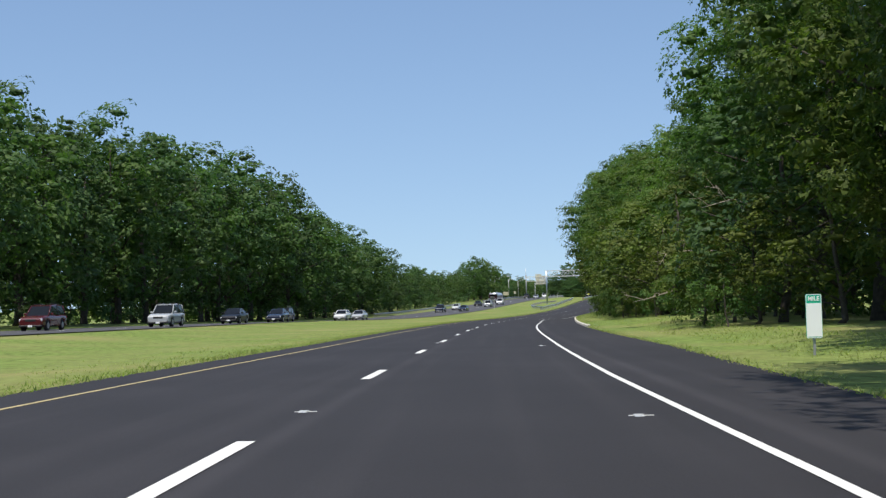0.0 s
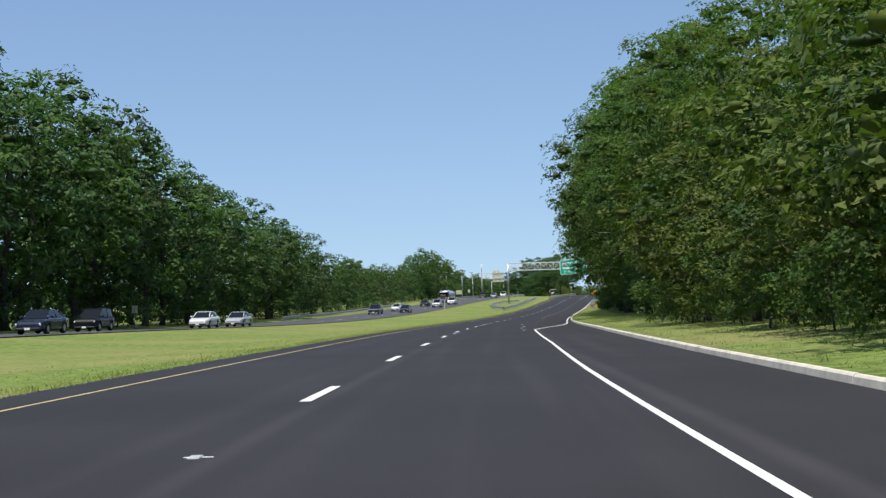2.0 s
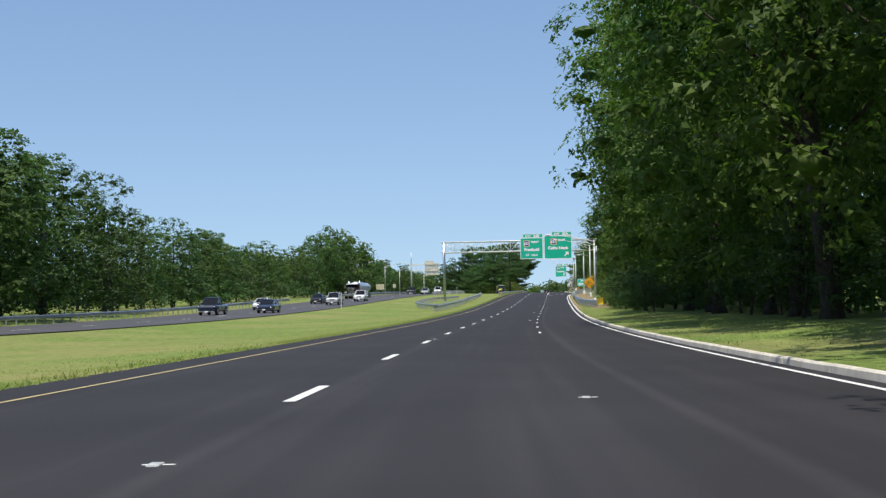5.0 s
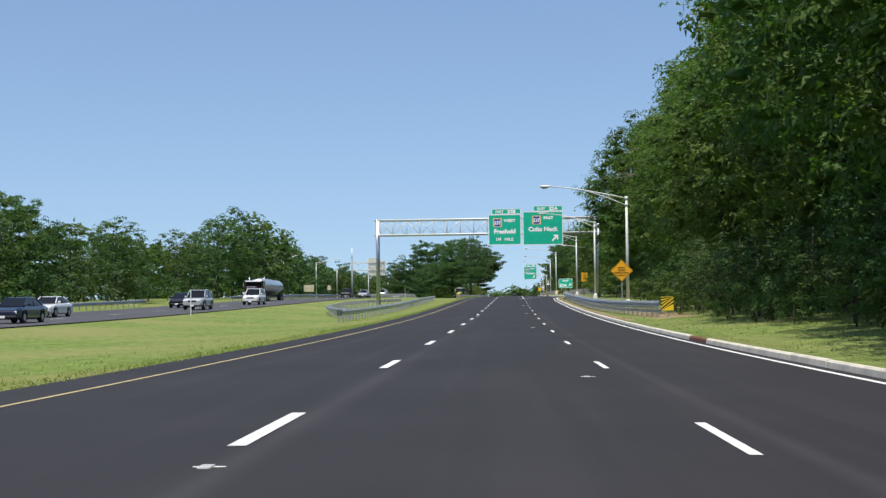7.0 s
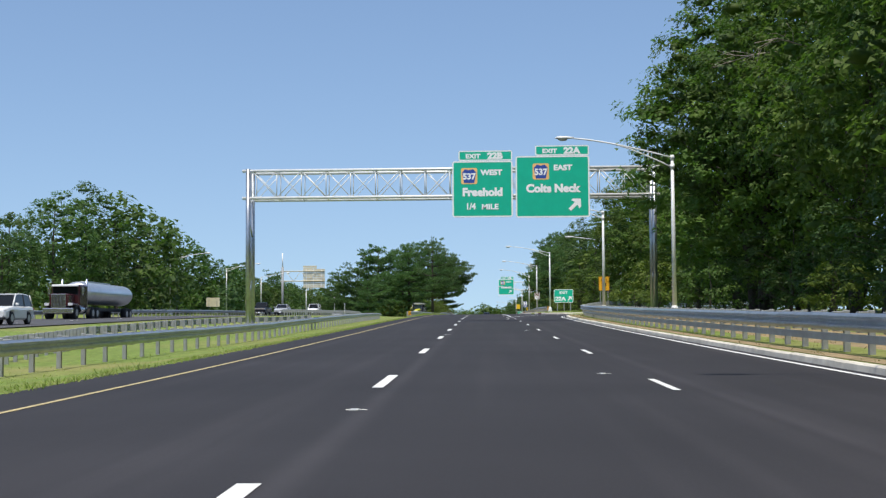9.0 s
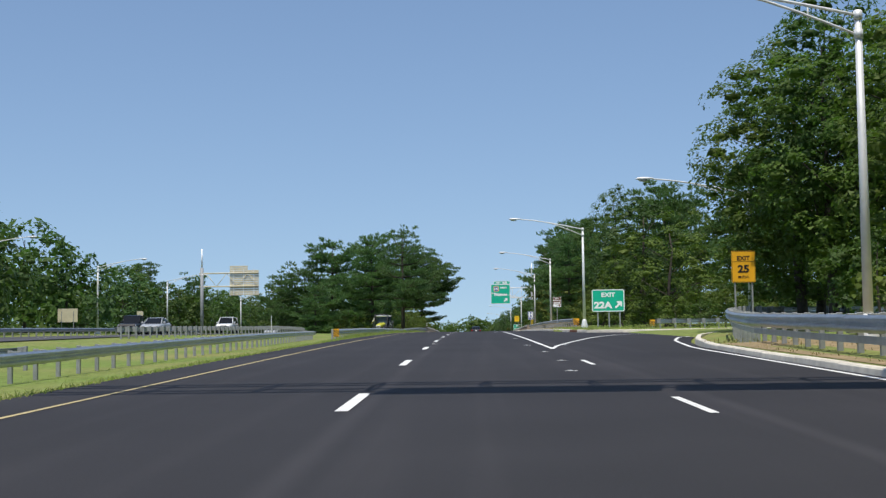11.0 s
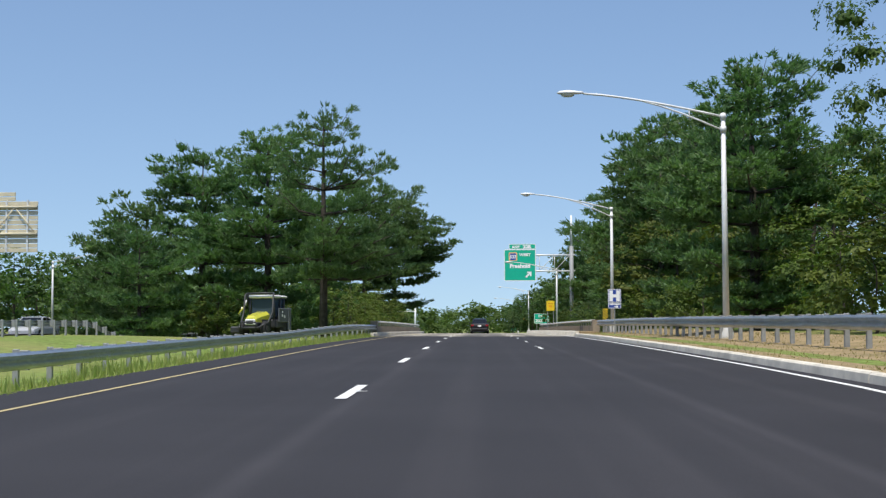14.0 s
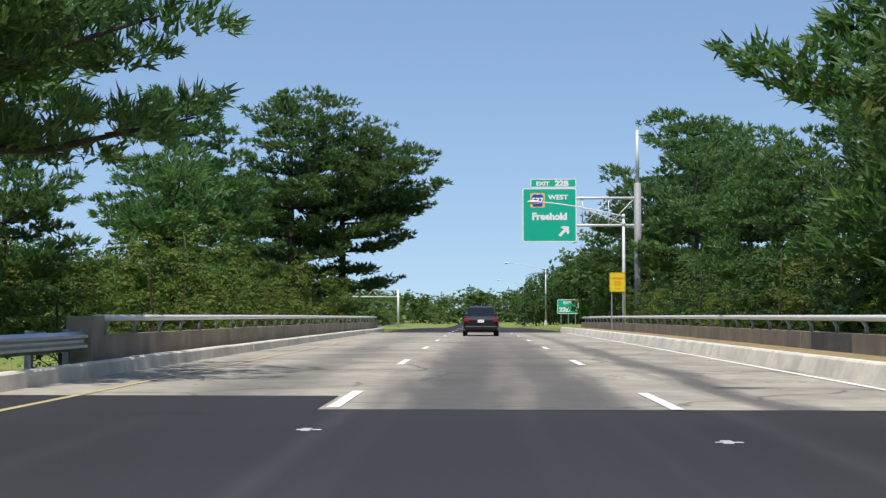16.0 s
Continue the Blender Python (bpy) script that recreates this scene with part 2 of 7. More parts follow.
    cr.inputs["From Min"].default_value, cr.inputs["From Max"].default_value = 0.012, 0.002
    cr.inputs["To Min"].default_value, cr.inputs["To Max"].default_value = 0.0, 0.7
    nt.links.new(vo.outputs["Distance"], cr.inputs["Value"])
    mix = nt.nodes.new("ShaderNodeMix"); mix.data_type = "RGBA"
    nt.links.new(cr.outputs[0], mix.inputs["Factor"]); nt.links.new(col, mix.inputs[6])
    mix.inputs[7].default_value = (0.06, 0.055, 0.05, 1)
    nt.links.new(mix.outputs[2], b.inputs["Base Color"])
    return m


M_DECK = deck_material("worn_concrete_deck")
M_CONCRETE = material("concrete", (0.44, 0.41, 0.36), 0.85, vary=0.18, scale=3.0, bump=0.4, second=(0.22, 0.2, 0.17), second_scale=0.7, second_amount=0.6)
M_KERB = material("kerb_concrete", (0.72, 0.66, 0.55), 0.85, vary=0.13, scale=4.0, bump=0.4, second=(0.38, 0.35, 0.30), second_scale=1.1, second_amount=0.5)
M_PARAPET = material("weathered_parapet", (0.33, 0.27, 0.20), 0.9, vary=0.2, scale=2.0, bump=0.4, second=(0.15, 0.13, 0.11), second_scale=0.8, second_amount=0.6)
M_GRASS = material("grass_ground", (0.158, 0.215, 0.054), 0.95, spec=0.1, vary=0.42, scale=3.2, bump=0.8, bump_scale=25, second=(0.29, 0.25, 0.11), second_scale=0.14, second_amount=0.6)
M_WHITE = material("white_road_paint", (0.78, 0.78, 0.75), 0.7, vary=0.08, scale=6.0, second=(0.45, 0.44, 0.43), second_scale=3.0, second_amount=0.35)
M_YELLOW = material("yellow_road_paint", (0.50, 0.40, 0.19), 0.7, vary=0.12, scale=5.0, second=(0.3, 0.25, 0.15), second_scale=2.0, second_amount=0.4)
M_STEEL = material("galvanised_steel", (0.47, 0.50, 0.53), 0.36, 0.85, vary=0.12, scale=5.0, second=(0.33, 0.34, 0.36), second_scale=1.3, second_amount=0.5)
M_ALU = material("brushed_aluminium", (0.74, 0.74, 0.72), 0.45, 0.15, vary=0.08, scale=4.0)
M_POST = material("dull_steel_post", (0.30, 0.31, 0.31), 0.65, 0.15, vary=0.15, scale=6.0)
M_DIRT = material("dusty_verge_soil", (0.31, 0.235, 0.135), 0.95, spec=0.1, vary=0.3, scale=6.0, bump=0.8, bump_scale=20, second=(0.21, 0.17, 0.09), second_scale=0.8, second_amount=0.8)
M_BARK = material("grey_brown_bark", (0.075, 0.064, 0.053), 0.95, spec=0.15, vary=0.35, scale=5.0, bump=0.9, bump_scale=9)
M_DEADWOOD = material("bleached_dead_branch", (0.34, 0.29, 0.23), 0.9, spec=0.15, vary=0.2, scale=5.0)
M_LEAF = leaf_material("broad_leaves", (0.064, 0.118, 0.031), (0.114, 0.172, 0.042), through_light=0.42, rough=0.55, spec=0.22)
M_LEAF_DARK = leaf_material("dark_broad_leaves", (0.050, 0.096, 0.031), (0.088, 0.140, 0.040), through_light=0.32, rough=0.55, spec=0.22)
M_LEAF_MID = leaf_material("mid_green_leaves", (0.086, 0.146, 0.031), (0.140, 0.196, 0.042), through_light=0.44, rough=0.55, spec=0.22)
M_LEAF_LIGHT = leaf_material("light_leaves", (0.085, 0.122, 0.022), (0.125, 0.158, 0.030), through_light=0.30, rough=0.55, spec=0.2)
M_NEEDLE = leaf_material("pine_needles", (0.094, 0.162, 0.066), (0.142, 0.212, 0.084), through_light=0.42, rough=0.5, spec=0.25)
M_GRASSBLADE = leaf_material("grass_blades", (0.33, 0.41, 0.12), (0.42, 0.44, 0.17), through_light=0.55, rough=0.6, spec=0.2)
M_DRYGRASS = leaf_material("dry_grass_blades", (0.36, 0.29, 0.13), (0.28, 0.26, 0.10), through_light=0.3, rough=0.7, spec=0.15)

# ---- the road's line ----
# x of the line between the two through lanes, and the road's height, at stations along y
KY = [-200, -60, -20, 10, 40, 70, 100, 130, 160, 190, 220, 250, 280, 310, 340, 370, 400, 430, 460, 490, 520, 545, 570, 600, 640, 700, 800, 1000, 1400]
KX = [38.0, 8.2, 1.38, -3.25, -7.48, -11.35, -14.62, -17.47, -19.85, -21.66, -22.87, -23.61, -24.03, -24.36, -24.69, -25.01, -25.33, -25.60, -25.85, -26.06, -26.23, -26.37, -26.53, -26.72, -27.0, -27.4, -28.0, -29.3, -31.9]
KZ = [0.6, -0.35, -0.72, -1.02, -1.37, -1.67, -1.96, -2.26, -2.59, -2.88, -3.06, -3.12, -3.0, -2.70, -2.24, -1.72, -1.22, -0.82, -0.53, -0.37, -0.33, -0.41, -0.52, -0.70, -1.05, -1.75, -3.0, -4.2, -4.6]


def curve_at(ks, y):
    """Smooth cubic through the stations."""
    if y <= KY[0]:
        return ks[0] + (y - KY[0]) * (ks[1] - ks[0]) / (KY[1] - KY[0])
    if y >= KY[-1]:
        return ks[-1] + (y - KY[-1]) * (ks[-1] - ks[-2]) / (KY[-1] - KY[-2])
    i = int(np.searchsorted(KY, y, side="right")) - 1
    i = min(i, len(KY) - 2)
    def slope(j):
        a, b = max(j - 1, 0), min(j + 1, len(KY) - 1)
        return (ks[b] - ks[a]) / (KY[b] - KY[a])
    h = KY[i + 1] - KY[i]
    u = (y - KY[i]) / h
    return ((2 * u ** 3 - 3 * u ** 2 + 1) * ks[i] + (u ** 3 - 2 * u ** 2 + u) * h * slope(i)
            + (3 * u ** 2 - 2 * u ** 3) * ks[i + 1] + (u ** 3 - u ** 2) * h * slope(i + 1))


def smooth(a, b, v):
    u = min(max((v - a) / (b - a), 0), 1)
    return u * u * (3 - 2 * u)


def cx(y):
    return curve_at(KX, y)


def rz(y):
    return curve_at(KZ, y)


def edge_right(y):
    """Offset of the right edge of the pavement."""
    return float(np.interp(y, [-200, 15, 23, 33, 50, 72, 95, 130, 330, 370, 393, 400], [5.6, 5.64, 5.9, 6.28, 6.34, 6.4, 6.55, 6.95, 7.05, 7.15, 7.75, 7.75]) if y < 400 else np.interp(y, [400, 455, 474, 500, 2000], [7.6, 7.1, 7.2, 7.2, 7.2]))


EDGE_LEFT = -4.55


def ground_z(y, off):
    """Height of the ground at a station and an offset across the road."""
    z = rz(y)
    if off < EDGE_LEFT:
        u = min((EDGE_LEFT - off) / 17.5, 1)
        z += -0.30 * math.sin(math.pi * u) + 0.32 * smooth(240, 130, y) * u + 0.1 * smooth(430, 520, y) * u
        z -= float(np.interp(y, [285, 312, 355, 430, 505, 526], [0, 0.12, 0.28, 0.26, 0.28, 0])) * smooth(-4.6, -6.3, off) * smooth(-20, -13, off)
        if off < -34:
            z += 0.35 * smooth(-34, -44, off)
        if y > 400:
            z += 0.25 * smooth(-5.5, -9, off) * smooth(480, 515, y) * smooth(-24, -20, off)
    e = edge_right(y)
    if off > e:
        k = smooth(60, 78, y)
        z += 0.13 * k + 0.35 * smooth(e, e + 6, off) - 0.10 * (1 - k) * smooth(e, e + 1, off)
    z -= 0.42 * smooth(8.5, 14, off) * smooth(434, 442, y) * smooth(480, 466, y)
    if 528 < y < 606 and (off < -5.7 or off > 9.1):
        z -= 0.9 * smooth(528, 536, y) * smooth(606, 598, y)
    return z


def place(y, off, h=0.0):
    """World point at a station, an offset across and a height over the ground."""
    return Vector((cx(y) + off, y, ground_z(y, off) + h))


def heading(y):
    """Degrees by which the road points left of +y."""
    return -math.degrees(math.atan2(cx(y + 2) - cx(y - 2), 4))


# ---- mesh helpers ----
def mesh_object(name, bm, mat, parent=None, label="", smooth_faces=False):
    me = bpy.data.meshes.new(name)
    bm.normal_update()
    bm.to_mesh(me)
    bm.free()
    for m in (mat if isinstance(mat, (list, tuple)) else [mat]):
        me.materials.append(m)
    if smooth_faces:
        for p in me.polygons:
            p.use_smooth = True
    ob = new(name, me)
    if parent:
        ob.parent = parent
    if label:
        ob["label"] = label
    return ob


def part(name, bm, mat, parent, label="", smooth_faces=False):
    return mesh_object(name, bm, mat, parent, label, smooth_faces)


def thing(name, m=None, label="", category="", group=""):
    ob = new(name)
    ob.empty_display_size = 0.2
    if m is not None:
        ob.matrix_world = m
    return tagged(ob, label, category, group)


def add_box(bm, x0, y0, z0, x1, y1, z1, bevel=0.0, m=None, mat=0):
    vs = [bm.verts.new(v) for v in ((x0, y0, z0), (x1, y0, z0), (x1, y1, z0), (x0, y1, z0), (x0, y0, z1), (x1, y0, z1), (x1, y1, z1), (x0, y1, z1))]
    fs = [bm.faces.new([vs[i] for i in f]) for f in ((3, 2, 1, 0), (4, 5, 6, 7), (0, 1, 5, 4), (1, 2, 6, 5), (2, 3, 7, 6), (3, 0, 4, 7))]
    for f in fs:
        f.material_index = mat
    if bevel:
        es = list({e for f in fs for e in f.edges})
        r = bmesh.ops.bevel(bm, geom=es, offset=bevel, segments=1, affect="EDGES")
        vs = list({v for f in r["faces"] for v in f.verts} | {v for v in vs if v.is_valid})
    if m is not None:
        bmesh.ops.transform(bm, matrix=m, verts=vs)
    return vs


def add_tube(bm, pts, radii, sides=8, caps=True, mat=0):
    """A round tube along points, with a radius at each."""
    pts = [Vector(p) for p in pts]
    if not isinstance(radii, (list, tuple)):
        radii = [radii] * len(pts)
    rings, ref = [], None
    for i, p in enumerate(pts):
        d = (pts[min(i + 1, len(pts) - 1)] - pts[max(i - 1, 0)]).normalized()
        if ref is None:
            ref = d.orthogonal().normalized()
        a = (ref - d * ref.dot(d)).normalized()
        ref = a
        b = d.cross(a)
        rings.append([bm.verts.new(p + (a * math.cos(k * math.tau / sides) + b * math.sin(k * math.tau / sides)) * radii[i]) for k in range(sides)])
    for r0, r1 in zip(rings, rings[1:]):
        for k in range(sides):
            f = bm.faces.new((r0[k], r0[(k + 1) % sides], r1[(k + 1) % sides], r1[k]))
            f.smooth, f.material_index = True, mat
    if caps:
        bm.faces.new(rings[0][::-1]).material_index = mat
        bm.faces.new(rings[-1]).material_index = mat


def strip(name, rows, mat, kind="structure", parent=None, label=""):
    """A sheet from rows of points (each a list of world points), with uv = (offset, station)."""
    me = bpy.data.meshes.new(name)
    n = len(rows[0])
    verts = [tuple(p[0]) for r in rows for p in r]
    faces = [(i * n + j, i * n + j + 1, (i + 1) * n + j + 1, (i + 1) * n + j) for i in range(len(rows) - 1) for j in range(n - 1)]
    me.from_pydata(verts, [], faces)
    uvs = [p[1] for r in rows for p in r]
    layer = me.uv_layers.new(name="UVMap")
    for lp in me.loops:
        layer.data[lp.index].uv = uvs[lp.vertex_index]
    me.materials.append(mat)
    for p in me.polygons:
        p.use_smooth = True
    ob = new(name, me)
    if parent:
        ob.parent = parent
    return tagged(ob, label, kind=kind)


def road_rows(y0, y1, step, offs, lift=0.0):
    rows = []
    for y in np.arange(y0, y1 + step * 0.5, step):
        os_ = offs(y) if callable(offs) else offs
        rows.append([((cx(y) + o, y, rz(y) + lift), (o, y)) for o in os_])
    return rows

# ---- ground, roads ----
gy = list(np.arange(-200, 620, 6.0)) + list(np.arange(620, 1000, 20.0)) + [1000, 1100, 1250, 1400, 1800, 2400, 3000]
rows = []
for y in gy:
    e = edge_right(y)
    offs = [-2500, -900, -400, -200, -110, -70, -50, -44, -39, -35.3, -34.9, -30, -26, -22.75, -22.3, -18, -14, -10, -7, EDGE_LEFT - 0.02, EDGE_LEFT + 0.25, e + 0.03, e + 0.11, e + 2, e + 4, e + 7, e + 12, 24, 32, 45, 70, 110, 200, 400, 900, 2500]
    r = []
    for o in offs:
        z = ground_z(y, o)
        if EDGE_LEFT < o < e + 0.05:
            z -= 0.35
        if -35.2 < o < -22.5:
            z -= 0.25
        if 390 < y < 446 and o > e:
            z -= 0.30
        if abs(o) > 300:
            z -= 2.0
        r.append(((cx(y) + o, y, z), (o, y)))
    rows.append(r)
ground = strip("ground", rows, M_GRASS, label="mown roadside grass on both sides of the highway")
tagged(ground, category="grass")

road = strip("road", road_rows(-199.8, 529.2, 3.0, lambda y: [EDGE_LEFT, 0, 3.6, edge_right(y)]), M_ASPHALT, label="fresh dark asphalt of a divided highway")
strip("road_end", [[((cx(y) + o, y, rz(y) + lift), (o, y)) for o in (EDGE_LEFT, -2.3, -0.2)] for y, lift in ((528.6, 0.001), (529.3, 0.008), (530.2, 0.009), (531.4, 0.009))], M_ASPHALT, label="ragged end of the fresh asphalt on the bridge")
strip("road_beyond", road_rows(596, 1400, 8.0, [EDGE_LEFT, 0, 3.6, 7.2]), M_ASPHALT, label="asphalt road beyond the bridge")


def opp(y, o, lift=0.06):
    return ((cx(y) + o, y, ground_z(y, -22.2) + lift), (o, y))


strip("road_opposite", [[opp(y, -35.1), opp(y, -29), opp(y, -22.35)] for y in np.arange(-200, 1000, 6.0)], M_ASPHALT_OLD, label="older asphalt of the opposite carriageway")

# exit ramp, which leaves to the side between two kerbs
ramp_near = [(393, 7.6), (401, 8.6), (409, 10.0), (415, 11.5), (420, 13), (424, 16), (427, 22), (428.5, 30), (429, 70)]
ramp_far = [(455, 7.1), (447, 7.4), (440, 7.7), (435, 8.3), (433.2, 10.2), (433.8, 14), (436, 20), (440, 30), (444, 70)]


def resample(pts, n):
    p = np.array(pts, float)
    d = np.concatenate([[0], np.cumsum(np.hypot(*np.diff(p, axis=0).T))])
    t = np.linspace(0, d[-1], n)
    return list(zip(np.interp(t, d, p[:, 0]), np.interp(t, d, p[:, 1])))


ra, rb = resample(ramp_near, 25), resample(ramp_far, 25)
strip("ramp", [[((cx(a[0] + (b[0] - a[0]) * k / 6) + a[1] + (b[1] - a[1]) * k / 6, a[0] + (b[0] - a[0]) * k / 6, rz(a[0] + (b[0] - a[0]) * k / 6) - 0.004), (a[1] + (b[1] - a[1]) * k / 6, a[0] + (b[0] - a[0]) * k / 6)) for k in range(7)] for a, b in zip(ra, rb)], M_ASPHALT, label="asphalt exit ramp curving away")

for a, b, w in ((284, 394, 3.2), (466, 537, 4.6)):
    strip("verge", [[((cx(y) + o, y, ground_z(y, o) + 0.012), (o, y)) for o in np.linspace(edge_right(y) + 0.15, edge_right(y) + w + 0.5 * noise.noise((y * 0.3, 1.0, 2.0)), 6)] for y in np.arange(a, b, 2.0)], M_DIRT, label="dusty brown soil under the guard rail")

# ---- painted lines ----


def line(name, pts, width, mat, lift=0.006, parent=road, label="", n=None):
    n = n or max(2, int(abs(pts[-1][0] - pts[0][0]) / 4) + 2)
    q = resample(pts, n) if len(pts) > 2 or n > 2 else pts
    rows = []
    for i, (y, o) in enumerate(q):
        a, b = q[max(i - 1, 0)], q[min(i + 1, len(q) - 1)]
        t = Vector((b[0] - a[0], b[1] - a[1])).normalized()
        dy, do = -t[1] * width / 2, t[0] * width / 2
        rows.append([((cx(y - dy) + o - do, y - dy, rz(y - dy) + lift), (0, y)), ((cx(y + dy) + o + do, y + dy, rz(y + dy) + lift), (1, y))])
    ob = strip(name, rows, mat, parent=parent, label=label, kind="")
    return ob


line("edge_line", [(-200, -3.55), (527, -3.42)], 0.078, M_YELLOW, label="thin yellow edge line", n=150)
line("edge_line", [(-200, 3.56), (7, 3.56), (18, 3.48), (30, 3.51), (45, 3.58), (70, 3.63), (86, 3.69), (103, 3.85), (127, 3.85), (129.4, 3.84)], 0.088, M_WHITE, label="solid white edge line", n=90)
line("edge_line", [(129.2, 3.83), (131, 3.96), (134.4, 4.27), (141.6, 5.05), (150.3, 5.92), (156.3, 6.24), (163.4, 6.43), (173, 6.56), (190, 6.68), (330, 6.76), (370, 6.9), (393, 7.35), (403, 8.4), (410, 9.6), (415, 11.4), (419, 14)], 0.11, M_WHITE, label="solid white edge line", n=90)
line("gore_line", [(394, 3.6), (425, 3.6), (454.2, 3.6)], 0.115, M_WHITE, n=24)
line("gore_line", [(394.2, 3.6), (398, 4.0), (404, 4.95), (410, 5.95), (416, 7.1), (421, 8.5), (424, 10.2), (425.5, 13)], 0.115, M_WHITE, n=24)
line("gore_line", [(453.9, 3.6), (458, 4.7), (463.2, 6.05), (466, 6.5), (470, 6.75), (478, 6.85), (529, 6.85)], 0.115, M_WHITE, n=40)
# dashes: 3.05 m long every 12.19 m of road
s = 0.0
y = -180.0
arc = [(y, 0.0)]
while y < 760:
    y2 = y + 0.5
    s += math.hypot(0.5, cx(y2) - cx(y))
    y = y2
    arc.append((y, s))
ay, asx = np.array(arc).T
s0 = float(np.interp(9.37, ay, asx))
dash_ends = [float(np.interp(s0 + 12.192 * n, asx, ay)) for n in range(-14, 60)]
for y in dash_ends:
    if y < 531 or y > 600:
        line("lane_dash", [(y - 3.2, -0.06), (y - 0.15, -0.06)], 0.145, M_WHITE, n=2)
    if (205 < y < 392) or (488 < y < 531):
        line("lane_dash", [(y - 3.95, 3.62), (y - 1.5, 3.62)] if y < 400 else [(y - 3.4, 3.55), (y - 0.95, 3.55)], 0.095, M_WHITE, n=2)
for y in np.arange(-190, 990, 12.19):
    rows = [[opp(a, -27.75 + w, 0.068) for w in (-0.07, 0.07)] for a in (y, y + 3.05)]
    strip("lane_dash", rows, M_WHITE, parent=bpy.data.objects["road_opposite"], kind="")

# ---- trees ----
def quads_object(name, centers, normals, spins, sizes, aspect, mat, core=None, parent=None):
    """Leaf blades: small pointed triangles at the centres, facing the normals."""
    n = len(centers)
    nrm = normals / (np.linalg.norm(normals, axis=1, keepdims=True) + 1e-9)
    ref = np.where(np.abs(nrm[:, 2:3]) < 0.9, np.array([[0, 0, 1.0]]), np.array([[1.0, 0, 0]]))
    a = np.cross(nrm, ref); a /= np.linalg.norm(a, axis=1, keepdims=True)
    b = np.cross(nrm, a)
    ca, sa = np.cos(spins)[:, None], np.sin(spins)[:, None]
    u, v = a * ca + b * sa, b * ca - a * sa
    L, W = sizes[:, None], (sizes * aspect)[:, None]
    verts = np.empty((n, 3, 3))
    verts[:, 0] = centers - u * L * 0.45 + v * W * 0.55
    verts[:, 1] = centers - u * L * 0.30 - v * W * 0.55
    verts[:, 2] = centers + u * L * 0.60 - nrm * L * 0.12
    vv = verts.reshape(-1, 3)
    faces = np.arange(n * 3).reshape(-1, 3)
    if core is not None:
        faces = np.concatenate([faces, core[1] + len(vv)])
        vv = np.concatenate([vv, core[0]])
    me = bpy.data.meshes.new(name)
    me.vertices.add(len(vv)); me.vertices.foreach_set("co", vv.astype(np.float32).ravel())
    me.loops.add(faces.size); me.loops.foreach_set("vertex_index", faces.astype(np.int32).ravel())
    me.polygons.add(len(faces)); me.polygons.foreach_set("loop_start", np.arange(0, faces.size, 3, dtype=np.int32))
    me.update(calc_edges=True)
    me.materials.append(mat)
    ob = new(name, me)
    if parent:
        ob.parent = parent
    return ob


def unit(rng, n):
    v = rng.normal(size=(n, 3))
    return v / np.linalg.norm(v, axis=1, keepdims=True)


def leaf_ball():
    """A ball of 20 triangles."""
    bm = bmesh.new()
    bmesh.ops.create_icosphere(bm, subdivisions=1, radius=1.0)
    bm.verts.index_update()
    v = np.array([tuple(q.co.normalized()) for q in bm.verts])
    f = np.array([[q.index for q in t.verts] for t in bm.faces])
    bm.free()
    return v, f


BALL = leaf_ball()


